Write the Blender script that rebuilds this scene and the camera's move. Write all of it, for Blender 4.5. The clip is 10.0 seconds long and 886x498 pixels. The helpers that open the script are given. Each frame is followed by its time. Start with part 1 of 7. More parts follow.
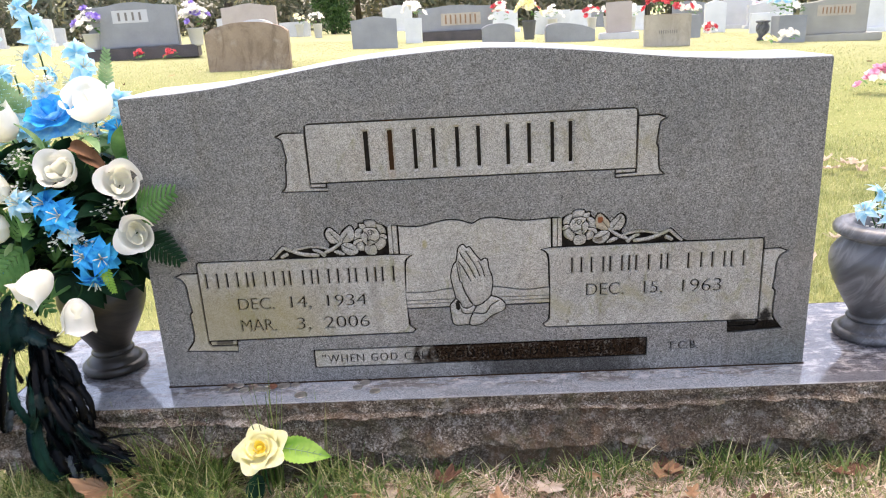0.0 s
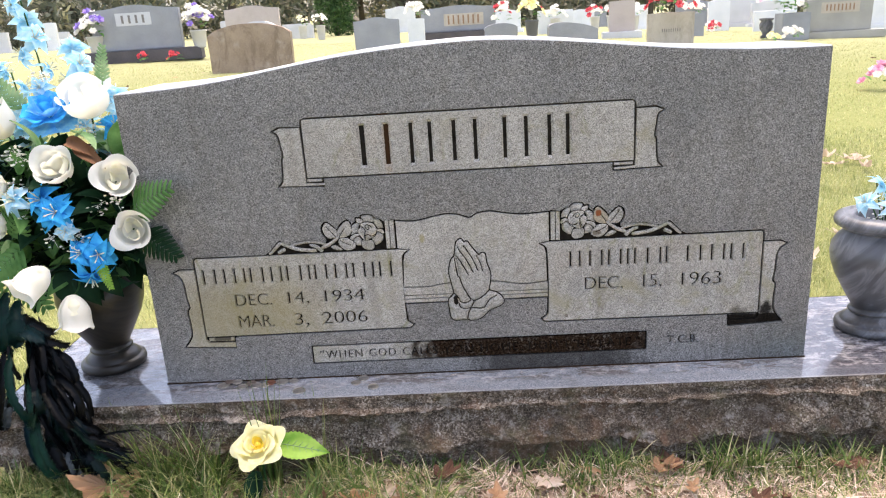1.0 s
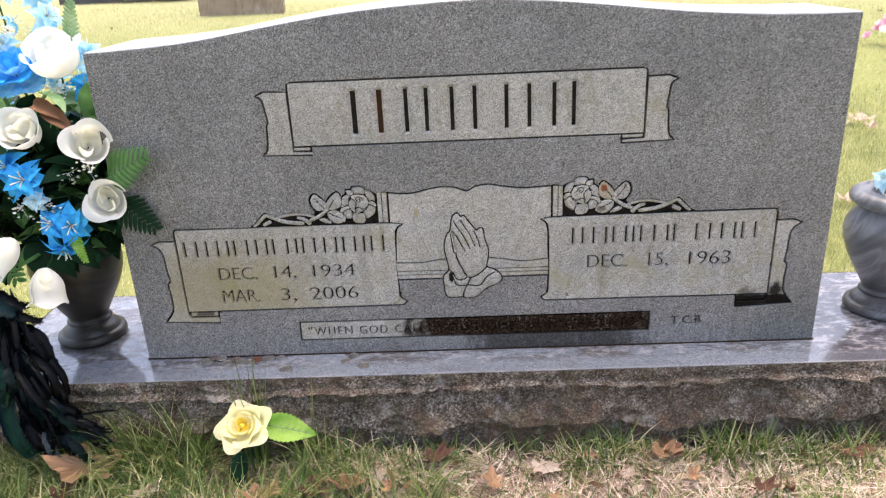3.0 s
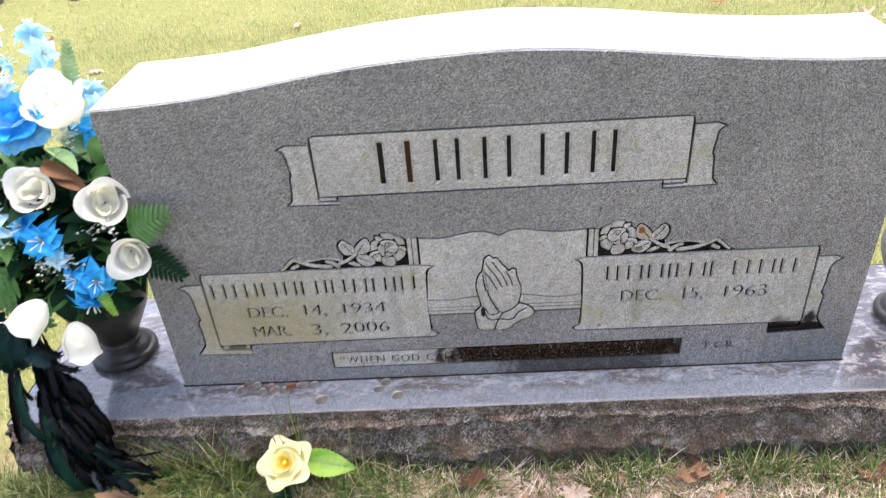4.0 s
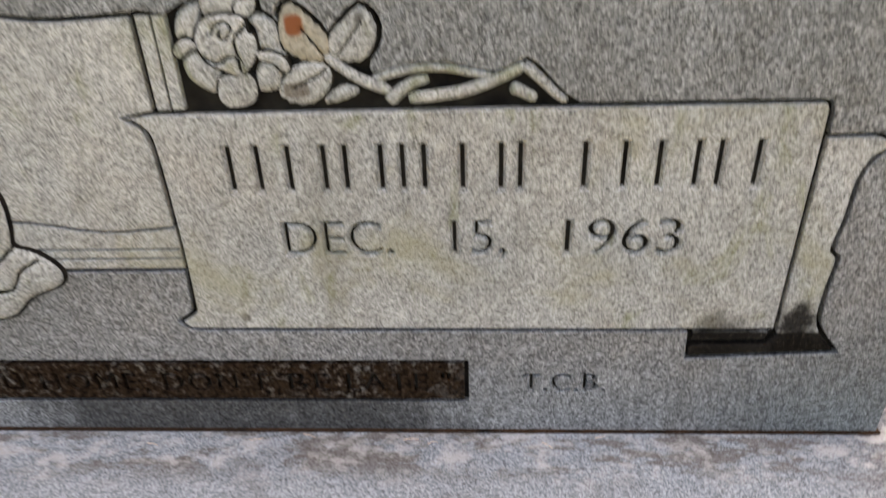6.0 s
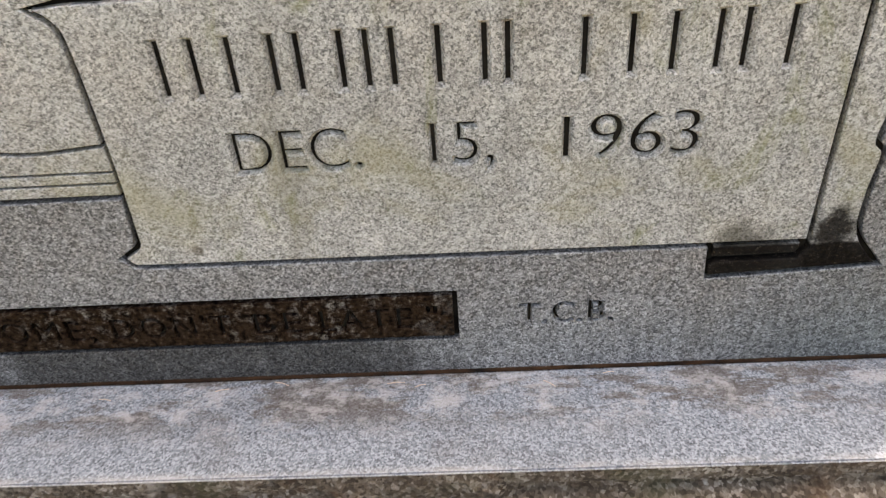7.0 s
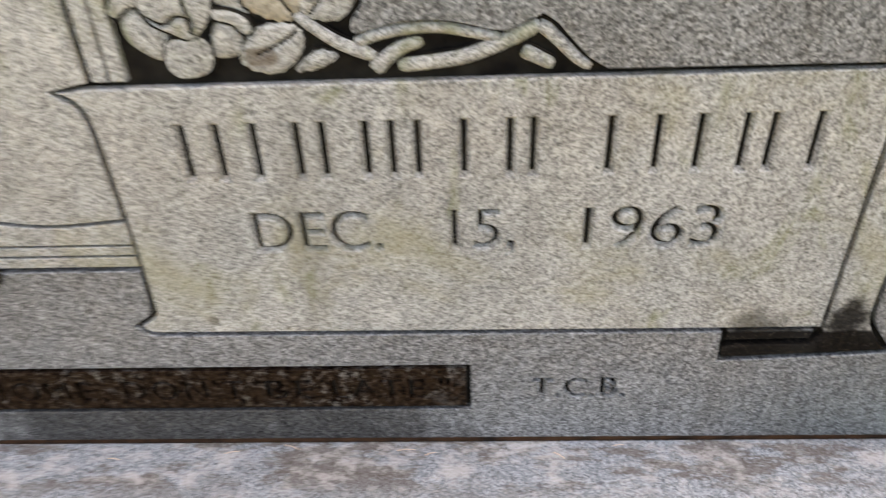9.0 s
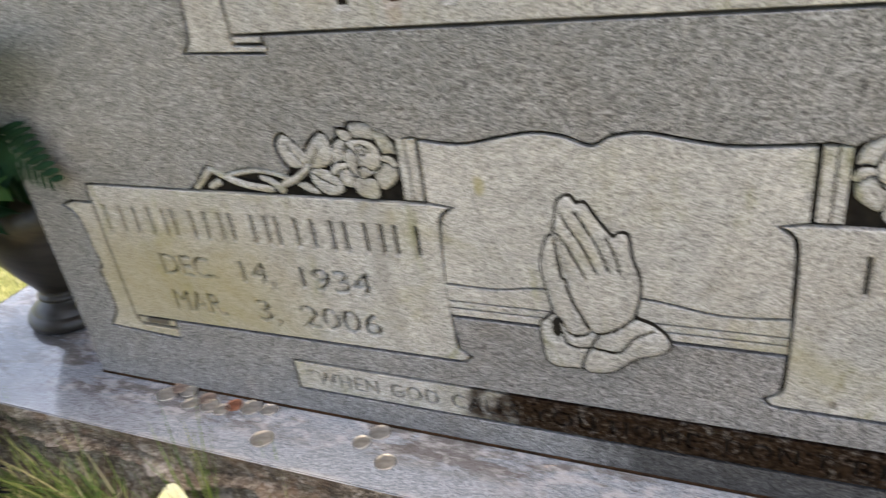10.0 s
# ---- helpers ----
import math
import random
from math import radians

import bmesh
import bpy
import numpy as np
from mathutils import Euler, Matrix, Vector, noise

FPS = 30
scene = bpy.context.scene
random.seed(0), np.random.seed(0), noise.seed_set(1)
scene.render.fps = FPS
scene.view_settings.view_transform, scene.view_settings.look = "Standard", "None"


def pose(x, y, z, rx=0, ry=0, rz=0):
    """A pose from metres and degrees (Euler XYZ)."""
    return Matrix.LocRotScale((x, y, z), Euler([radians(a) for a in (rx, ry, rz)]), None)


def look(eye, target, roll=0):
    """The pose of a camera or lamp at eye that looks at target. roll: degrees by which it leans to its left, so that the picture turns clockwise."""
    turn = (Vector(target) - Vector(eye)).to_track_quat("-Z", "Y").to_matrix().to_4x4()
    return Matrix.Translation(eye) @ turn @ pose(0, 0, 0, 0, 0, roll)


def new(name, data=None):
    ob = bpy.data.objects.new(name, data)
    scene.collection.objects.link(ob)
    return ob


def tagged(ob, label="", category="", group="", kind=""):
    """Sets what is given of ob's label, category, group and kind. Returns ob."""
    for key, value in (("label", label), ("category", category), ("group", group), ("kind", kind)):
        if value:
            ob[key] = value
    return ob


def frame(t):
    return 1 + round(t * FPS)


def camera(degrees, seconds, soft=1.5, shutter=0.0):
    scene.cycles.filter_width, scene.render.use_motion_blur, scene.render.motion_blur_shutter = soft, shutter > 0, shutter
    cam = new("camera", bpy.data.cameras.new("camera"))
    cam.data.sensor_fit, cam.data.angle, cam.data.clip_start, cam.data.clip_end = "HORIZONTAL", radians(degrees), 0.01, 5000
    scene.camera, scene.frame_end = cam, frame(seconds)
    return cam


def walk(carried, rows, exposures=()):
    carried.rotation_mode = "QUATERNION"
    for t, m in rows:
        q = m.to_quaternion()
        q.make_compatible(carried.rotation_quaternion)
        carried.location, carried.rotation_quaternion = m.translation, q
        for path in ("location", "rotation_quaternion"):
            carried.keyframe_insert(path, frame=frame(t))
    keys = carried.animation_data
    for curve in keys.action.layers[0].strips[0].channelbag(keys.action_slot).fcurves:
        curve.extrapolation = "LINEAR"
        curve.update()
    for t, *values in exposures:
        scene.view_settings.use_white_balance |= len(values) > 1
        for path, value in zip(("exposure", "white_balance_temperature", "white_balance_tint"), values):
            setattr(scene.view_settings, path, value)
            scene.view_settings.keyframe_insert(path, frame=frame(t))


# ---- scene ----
cam = camera(62.3, 10.0, soft=1.15, shutter=0.35)
PATH = [
    (0, -0.0111, -1.2728, 0.8227, 72.39, 3.08, 1.23),
    (0.5, 0.0001, -1.2748, 0.8117, 72.90, 3.41, 1.27),
    (1, 0.0013, -1.2703, 0.8084, 72.49, 3.51, 1.49),
    (1.5, 0.0040, -1.2688, 0.8138, 72.75, 3.68, 1.59),
    (2, 0.0083, -1.2657, 0.8070, 72.62, 3.77, 1.28),
    (2.5, 0.0039, -1.2646, 0.8016, 72.53, 2.64, 0.74),
    (2.7, 0.0071, -1.2415, 0.7995, 71.82, 2.47, 1.18),
    (3.8, -0.0630, -1.0420, 1.0671, 57.14, 3.09, 0.47),
    (4, -0.0440, -1.0121, 1.1085, 56.63, 3.78, 0.67),
    (4.5, 0.1635, -0.8554, 1.1158, 57.73, 4.28, 4.23),
    (5, 0.2662, -0.6709, 1.0275, 53.58, 2.76, 1.97),
    (5.5, 0.2894, -0.4702, 0.7589, 52.10, 2.19, 3.36),
    (6, 0.3230, -0.3916, 0.5624, 58.21, 1.84, 2.18),
    (6.2, 0.3277, -0.3904, 0.5301, 56.30, 3.02, 2.02),
    (7.3, 0.3281, -0.3191, 0.4969, 53.01, 3.63, -0.04),
    (7.5, 0.3277, -0.3013, 0.4876, 51.60, 3.19, -0.74),
    (8, 0.3282, -0.2852, 0.4901, 51.67, 1.56, -1.45),
    (8.5, 0.3233, -0.2957, 0.4963, 52.70, 0.72, -1.85),
    (9, 0.3159, -0.3224, 0.5448, 54.54, 1.98, 1.20),
    (9.5, 0.2159, -0.4106, 0.5850, 58.90, 6.21, 13.74),
    (9.7, 0.1630, -0.4484, 0.6183, 60.69, 6.56, 17.90),
    (10, 0.1057, -0.4772, 0.6549, 61.72, 7.42, 22.42),
]
EXPOSURES = [(t, stops, kelvin, 12 if t < 2.8 else 11.8 if t < 5.2 else 7.5) for t, stops, kelvin in ((0.0, 2.14, 7180), (2.7, 2.14, 7180), (4.0, 2.28, 6850), (4.5, 1.52, 6800), (5.0, 1.20, 6800), (5.5, 2.08, 7600), (6.0, 2.29, 7950), (7.5, 2.38, 8100), (8.5, 2.46, 8150), (9.5, 2.49, 7950), (10.0, 2.38, 7800))]
walk(cam, [(t, pose(x, y, z, rx, ry, rz)) for t, x, y, z, rx, ry, rz in PATH], EXPOSURES)

from mathutils.geometry import delaunay_2d_cdt

# ---- light ----
SUN_ELEVATION, SUN_TURN = 78.0, 12.0  # degrees; the sun stands behind the headstone, veiled by cloud
world = bpy.data.worlds.new("overcast_sky")
scene.world = world
world.use_nodes = True
wn = world.node_tree.nodes
sky = wn.new("ShaderNodeTexSky")
sky.sky_type = "NISHITA"
sky.sun_disc = False
sky.sun_elevation = radians(SUN_ELEVATION)
sky.sun_rotation = radians(SUN_TURN)
sky.air_density, sky.dust_density, sky.ozone_density = 0.7, 4.0, 0.6
wn["Background"].inputs["Strength"].default_value = 0.15
world.node_tree.links.new(sky.outputs["Color"], wn["Background"].inputs["Color"])
sun = new("sun", bpy.data.lights.new("sun", "SUN"))
sun.data.energy, sun.data.angle, sun.data.color = 0.18, radians(60), (1.0, 0.95, 0.87)
sun_way = Vector((math.sin(radians(SUN_TURN)) * math.cos(radians(SUN_ELEVATION)), math.cos(radians(SUN_TURN)) * math.cos(radians(SUN_ELEVATION)), math.sin(radians(SUN_ELEVATION))))
sun.matrix_world = look(sun_way * 20, (0, 0, 0))


# ---- materials ----
class Mat:
    """A small builder of node materials."""

    def __init__(self, name, rough=0.6, spec=0.5, metal=0.0):
        self.m = bpy.data.materials.new(name)
        self.m.use_nodes = True
        self.t = self.m.node_tree
        self.b = self.t.nodes["Principled BSDF"]
        self.b.inputs["Roughness"].default_value = rough
        self.b.inputs["Specular IOR Level"].default_value = spec
        self.b.inputs["Metallic"].default_value = metal
        self.pos = self.t.nodes.new("ShaderNodeTexCoord").outputs["Object"]

    def world(self):
        self.pos = self.t.nodes.new("ShaderNodeNewGeometry").outputs["Position"]
        return self

    def put(self, socket, value):
        if isinstance(value, bpy.types.NodeSocket):
            self.t.links.new(value, socket)
        elif isinstance(value, (tuple, list)) and len(value) == 3 and socket.type == "RGBA":
            socket.default_value = (*value, 1)
        else:
            socket.default_value = value

    def noise(self, scale, detail=3.0, rough=0.55, stretch=None, warp=0.0):
        n = self.t.nodes.new("ShaderNodeTexNoise")
        n.inputs["Scale"].default_value, n.inputs["Detail"].default_value, n.inputs["Roughness"].default_value = scale, detail, rough
        n.inputs["Distortion"].default_value = warp
        self.put(n.inputs["Vector"], self.stretched(stretch))
        return n.outputs["Fac"]

    def stretched(self, stretch):
        if not stretch:
            return self.pos
        v = self.t.nodes.new("ShaderNodeMapping")
        v.inputs["Scale"].default_value = stretch
        self.put(v.inputs["Vector"], self.pos)
        return v.outputs["Vector"]

    def cells(self, scale):
        n = self.t.nodes.new("ShaderNodeTexVoronoi")
        n.inputs["Scale"].default_value = scale
        self.put(n.inputs["Vector"], self.pos)
        s = self.t.nodes.new("ShaderNodeSeparateColor")
        self.put(s.inputs[0], n.outputs["Color"])
        return s.outputs[0]

    def ramp(self, fac, *stops):
        r = self.t.nodes.new("ShaderNodeValToRGB")
        e = r.color_ramp.elements
        while len(e) < len(stops):
            e.new(0.5)
        for k, (p, c) in zip(e, stops):
            k.position = p
            k.color = (*c, 1) if isinstance(c, tuple) else (c, c, c, 1)
        self.put(r.inputs[0], fac)
        return r.outputs[0]

    def mix(self, fac, a, b, how="MIX"):
        n = self.t.nodes.new("ShaderNodeMix")
        n.data_type, n.blend_type = "RGBA", how
        self.put(n.inputs["Factor"], fac)
        self.put(n.inputs[6], a)
        self.put(n.inputs[7], b)
        return n.outputs[2]

    def math(self, how, a, b=0.0, c=0.0):
        n = self.t.nodes.new("ShaderNodeMath")
        n.operation = how
        for s, v in zip(n.inputs, (a, b, c)):
            self.put(s, v)
        return n.outputs[0]

    def between(self, v, lo, hi):
        n = self.t.nodes.new("ShaderNodeMapRange")
        n.interpolation_type = "SMOOTHSTEP"
        self.put(n.inputs[0], v)
        n.inputs[1].default_value, n.inputs[2].default_value = lo, hi
        return n.outputs[0]

    def axes(self):
        s = self.t.nodes.new("ShaderNodeSeparateXYZ")
        self.put(s.inputs[0], self.pos)
        return s.outputs

    def patch(self, x0, x1, z0, z1, soft, ragged=25.0, lo=0.35, hi=0.62):
        """A ragged stain over a stretch of the face, by its place on the stone."""
        x, y, z = self.axes()
        m = self.math("MULTIPLY", self.between(x, x0 - soft, x0 + soft), self.between(x, x1 + soft, x1 - soft))
        m = self.math("MULTIPLY", m, self.math("MULTIPLY", self.between(z, z0 - soft, z0 + soft), self.between(z, z1 + soft, z1 - soft)))
        n = self.noise(ragged, 5, 0.6)
        return self.between(self.math("ADD", self.math("MULTIPLY", m, 0.75), self.math("MULTIPLY", n, 0.35)), lo + 0.1, hi + 0.12)

    def sooty(self, x0, x1, z0, z1, soft, coarse=55.0, least=0.80):
        """A dark growth with a torn, cloudy edge."""
        x, y, z = self.axes()
        m = self.math("MULTIPLY", self.between(x, x0 - soft, x0 + soft), self.between(x, x1 + soft, x1 - soft))
        m = self.math("MULTIPLY", m, self.math("MULTIPLY", self.between(z, z0 - soft, z0 + soft), self.between(z, z1 + soft, z1 - soft)))
        n = self.math("ADD", self.math("MULTIPLY", self.noise(coarse, 6, 0.75), 0.75), self.math("MULTIPLY", self.noise(420, 3, 0.7), 0.3))
        return self.between(self.math("ADD", self.math("MULTIPLY", m, 0.6), n), least, least + 0.32)

    def random(self):
        return self.t.nodes.new("ShaderNodeObjectInfo").outputs["Random"]

    def island(self):
        return self.t.nodes.new("ShaderNodeNewGeometry").outputs["Random Per Island"]

    def bump(self, height, strength=0.3, distance=0.001):
        n = self.t.nodes.new("ShaderNodeBump")
        n.inputs["Strength"].default_value, n.inputs["Distance"].default_value = strength, distance
        self.put(n.inputs["Height"], height)
        self.put(self.b.inputs["Normal"], n.outputs[0])

    def colour(self, c):
        self.col = c
        self.put(self.b.inputs["Base Color"], c)
        return self

    def rough(self, v):
        self.put(self.b.inputs["Roughness"], v)
        return self

    def thin(self, amount=0.3):
        """Lets some light through, as petals and leaves do."""
        tr = self.t.nodes.new("ShaderNodeBsdfTranslucent")
        self.put(tr.inputs[0], self.col)
        mx = self.t.nodes.new("ShaderNodeMixShader")
        mx.inputs[0].default_value = amount
        self.t.links.new(self.b.outputs[0], mx.inputs[1])
        self.t.links.new(tr.outputs[0], mx.inputs[2])
        self.t.links.new(mx.outputs[0], self.t.nodes["Material Output"].inputs["Surface"])
        return self


def granite(name, dark, mid, light, rough, warm=0.0, stains=False, bump=0.12, flecks=0.8, size=520, green=0.0):
    """Grey granite: crystals of about 2 mm, clouded tone and, where wanted, the lichen and black mould of this stone."""
    g = Mat(name, rough, 0.06 if stains else 0.4).world()
    tint = lambda v: (v * (0.955 + warm - green), v * (1.0 + warm * 0.5), v * (1.015 - 1.2 * warm - 0.6 * green))  # noqa: E731
    grain = g.math("ADD", g.math("MULTIPLY", g.cells(820), 0.46), g.math("ADD", g.math("MULTIPLY", g.cells(1700), 0.30), g.math("MULTIPLY", g.noise(420, 4, 0.75), 0.32)))
    c = g.ramp(grain, (0.22, tint(dark)), (0.42, tint(mid * 0.8)), (0.60, tint(mid * 1.1)), (0.86, tint(light)))
    fleck = g.math("MULTIPLY", g.between(g.cells(size), 0.24, 0.14), g.between(g.noise(size * 1.5, 3, 0.6), 0.34, 0.42))
    c = g.mix(g.math("MULTIPLY", fleck, flecks), c, tint(min(dark * 0.6, 0.05)))
    cloud = g.noise(5, 4, 0.6)
    c = g.mix(0.75, c, g.ramp(cloud, (0.3, (0.70, 0.72, 0.74)), (0.7, (1.12, 1.12, 1.12))), "MULTIPLY")
    mottle = g.noise(70, 5, 0.7)
    c = g.mix(0.6, c, g.ramp(mottle, (0.32, (0.70, 0.69, 0.68)), (0.68, (1.2, 1.2, 1.2))), "MULTIPLY")
    brownish = g.between(g.noise(7, 5, 0.65), 0.50, 0.70)
    c = g.mix(g.math("MULTIPLY", brownish, 0.5), c, g.mix(0.8, c, (0.88, 0.80, 0.72), "MULTIPLY"))
    drip = g.between(g.noise(18, 5, 0.65, (1, 1, 0.16)), 0.52, 0.72)
    c = g.mix(g.math("MULTIPLY", drip, 0.35), c, g.mix(0.8, c, (0.62, 0.57, 0.50), "MULTIPLY"))
    if stains:
        yellow = g.between(g.noise(9, 5, 0.65, warp=0.6), 0.52, 0.72)
        c = g.mix(g.math("MULTIPLY", yellow, 0.85), c, g.mix(0.6, c, (0.27, 0.24, 0.125)))
        olive = g.between(g.noise(28, 5, 0.7, (1, 1, 0.45), 0.8), 0.55, 0.72)
        c = g.mix(g.math("MULTIPLY", olive, 0.9), c, g.mix(0.6, c, (0.17, 0.175, 0.065)))
        streak = g.between(g.noise(14, 4, 0.6, (1, 1, 0.12)), 0.56, 0.75)
        c = g.mix(g.math("MULTIPLY", streak, 0.35), c, (0.16, 0.145, 0.115))
        leftward = g.patch(-0.575, -0.29, 0.22, 0.36, 0.09, 12, 0.0, 0.85)
        c = g.mix(g.math("MULTIPLY", leftward, 0.65), c, (0.27, 0.225, 0.11))
        black = g.ramp(g.noise(330, 5, 0.75), (0.40, (0.0022, 0.0017, 0.0013)), (0.58, (0.010, 0.0075, 0.0055)), (0.72, (0.085, 0.070, 0.055)))
        smoke = g.sooty(0.464, 0.500, 0.215, 0.268, 0.020, least=0.66)
        c = g.mix(g.math("MULTIPLY", smoke, 0.85), c, g.mix(0.8, c, (0.035, 0.029, 0.018)))
        drip = g.sooty(0.518, 0.545, 0.215, 0.280, 0.018, least=0.72)
        c = g.mix(g.math("MULTIPLY", drip, 0.95), c, black)
        ear = g.sooty(0.514, 0.572, 0.190, 0.250, 0.012, 90)
        c = g.mix(g.math("MULTIPLY", ear, 0.98), c, black)
        fold = g.patch(0.459, 0.575, 0.220, 0.253, 0.005, 90)
        c = g.mix(g.math("MULTIPLY", fold, 0.98), c, black)
        tuck = g.patch(-0.505, -0.470, 0.246, 0.2545, 0.006, 90)
        c = g.mix(g.math("MULTIPLY", tuck, 0.85), c, (0.05, 0.042, 0.034))
        for x0, x1, z0, z1, tone in ((0.214, 0.229, 0.4195, 0.4290, (0.085, 0.055, 0.03)), (0.2565, 0.2630, 0.4600, 0.4665, (0.07, 0.062, 0.052))):
            c = g.mix(g.math("MULTIPLY", g.patch(x0, x1, z0, z1, 0.004, 120), 0.7), c, tone)
        spot = g.patch(0.161, 0.169, 0.263, 0.270, 0.004, 150)
        c = g.mix(g.math("MULTIPLY", spot, 0.6), c, (0.08, 0.06, 0.04))
        lichen = g.patch(-0.098, -0.088, 0.42, 0.44, 0.008, 120)
        c = g.mix(g.math("MULTIPLY", lichen, 0.6), c, (0.26, 0.22, 0.07))
        rust = g.patch(-0.15, -0.135, 0.553, 0.64, 0.008, 60)
        c = g.mix(g.math("MULTIPLY", rust, 0.2), c, (0.3, 0.17, 0.08))
    g.colour(c)
    g.rough(g.math("ADD", g.math("MULTIPLY", g.noise(400, 2), 0.2), rough - 0.1))
    g.bump(g.noise(700, 3, 0.6), bump, 0.0006)
    return g


polished = granite("steeled_grey_granite", 0.030, 0.19, 0.45, 0.42, warm=0.042, flecks=0.74, size=720, green=-0.05)
frosted = granite("frosted_grey_granite", 0.12, 0.37, 0.57, 0.75, warm=0.085, stains=True, bump=0.3, flecks=0.48, size=840, green=-0.06)
# near-white granite: the sky's brightness on the top, put into the colour
sawn = granite("sky_bright_sawn_granite", 0.66, 0.76, 0.84, 0.6, bump=0.2, flecks=0.12)
corner = polished.patch(0.50, 0.80, 0.10, 0.235, 0.09, 14, 0.05, 0.95)
polished.colour(polished.mix(polished.math("MULTIPLY", corner, 0.85), polished.col, polished.mix(1.0, polished.col, (0.50, 0.58, 0.58), "MULTIPLY")))
# black mould on the motto panel and the face below it
for g, start, z0, z1, soft, most, end in ((frosted, -0.12, 0.12, 0.26, 0.01, 1.0, 0.40), (polished, 0.0, 0.150, 0.193, 0.004, 0.76, 0.34)):
    ragged = g.math("ADD", g.axes()[0], g.math("MULTIPLY", g.math("SUBTRACT", g.noise(30, 5, 0.7), 0.5), 0.22))
    mould = g.math("MULTIPLY", g.between(ragged, start - 0.03, start + 0.03), g.between(g.math("ADD", g.axes()[0], g.math("MULTIPLY", g.noise(28, 5, 0.75), 0.14)), end + 0.08, end - 0.03))
    mould = g.math("MULTIPLY", mould, g.patch(-0.9, 0.9, z0, z1, soft, 60))
    blotch = g.math("MULTIPLY", g.between(g.noise(120, 6, 0.8), 0.50, 0.66), g.between(g.noise(24, 4, 0.6), 0.42, 0.62))
    if g is polished:
        mould = g.math("MULTIPLY", mould, g.between(g.noise(42, 7, 0.75, (1, 1, 0.6)), 0.12, 0.46))
    g.put(g.b.inputs["Specular IOR Level"], g.math("MULTIPLY", g.math("SUBTRACT", 1.0, mould), 0.06 if g is frosted else 0.4))
    strength = g.math("MULTIPLY", mould, g.math("SUBTRACT", most, g.math("MULTIPLY", blotch, 0.42 if g is frosted else 0.15)))
    g.colour(g.mix(g.math("MULTIPLY", strength, g.between(g.axes()[2], 0.245, 0.24)), g.col, g.ramp(g.noise(240, 4), (0.35, (0.005, 0.0032, 0.0024) if g is frosted else (0.012, 0.0105, 0.009)), (0.6, (0.032, 0.0195, 0.012) if g is frosted else (0.034, 0.031, 0.028)), (0.8, (0.11, 0.09, 0.072)))))

# near-black for the carved cuts: grime, and their shade painted in
cut_shade = Mat("grime_and_shade_in_cuts", 0.95, 0.05).world()
cut_shade.colour(cut_shade.ramp(cut_shade.noise(60, 4), (0.3, (0.006, 0.005, 0.0045)), (0.7, (0.028, 0.024, 0.019))))
# title cuts: a rust patch on brown that is darkened to stand for shade
grime_shade = Mat("rust_brown_grime_and_shade", 0.95, 0.05).world()
grime_shade.colour(grime_shade.mix(grime_shade.patch(-0.16, -0.135, 0.55, 0.66, 0.01, 40), grime_shade.ramp(grime_shade.noise(40, 4), (0.3, (0.03, 0.027, 0.023)), (0.7, (0.085, 0.075, 0.062))), (0.085, 0.045, 0.024)))

# floors of the cut words: dirt and rust, darkened further as painted shade
cut_floor = Mat("dirty_shaded_cut_granite", 0.95, 0.05).world()
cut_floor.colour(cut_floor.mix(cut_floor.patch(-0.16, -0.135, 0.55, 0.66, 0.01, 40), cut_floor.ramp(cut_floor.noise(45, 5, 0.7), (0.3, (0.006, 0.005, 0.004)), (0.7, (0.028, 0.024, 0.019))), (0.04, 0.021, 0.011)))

base_top = Mat("honed_base_granite", 0.2, 0.95).world()
bt = base_top
c = bt.ramp(bt.math("ADD", bt.math("MULTIPLY", bt.cells(880), 0.55), bt.math("MULTIPLY", bt.noise(480, 4, 0.75), 0.6)), (0.25, (0.080, 0.088, 0.099)), (0.52, (0.178, 0.194, 0.220)), (0.85, (0.33, 0.353, 0.39)))
c = bt.mix(bt.math("MULTIPLY", bt.between(bt.noise(11, 5, 0.65, (1, 1.6, 1)), 0.5, 0.66), 0.5), c, bt.mix(0.55, c, (0.11, 0.095, 0.09)))
c = bt.mix(bt.math("MULTIPLY", bt.between(bt.noise(17, 6, 0.7, warp=0.8), 0.52, 0.78), 0.6), c, bt.mix(0.35, c, (0.40, 0.39, 0.41)))
joint = bt.math("MULTIPLY", bt.between(bt.axes()[1], -0.056, -0.026), bt.between(bt.noise(26, 7, 0.75, (0.35, 1, 1)), 0.47, 0.54))
c = bt.mix(bt.math("MULTIPLY", joint, 0.9), c, bt.mix(0.75, c, (0.085, 0.064, 0.046)))
# right end: dark stain mottles, strengthened to carry the shade there too
purple = bt.math("MULTIPLY", bt.between(bt.axes()[0], 0.52, 0.66), bt.between(bt.noise(13, 5, 0.7, warp=0.5), 0.26, 0.42))
c = bt.mix(bt.math("MULTIPLY", purple, 0.9), c, bt.mix(0.85, c, (0.045, 0.04, 0.05)))
scum = bt.math("MULTIPLY", bt.between(bt.axes()[1], -0.065, -0.03), bt.between(bt.noise(60, 7, 0.8, (0.6, 1, 1)), 0.48, 0.62))
c = bt.mix(bt.math("MULTIPLY", scum, 0.55), c, (0.46, 0.44, 0.44))
lip = bt.math("MULTIPLY", bt.between(bt.axes()[1], -0.073, -0.0805), bt.between(bt.noise(40, 6, 0.75, (0.4, 1, 1)), 0.36, 0.58))
c = bt.mix(bt.math("MULTIPLY", lip, 0.55), c, (0.44, 0.42, 0.40))
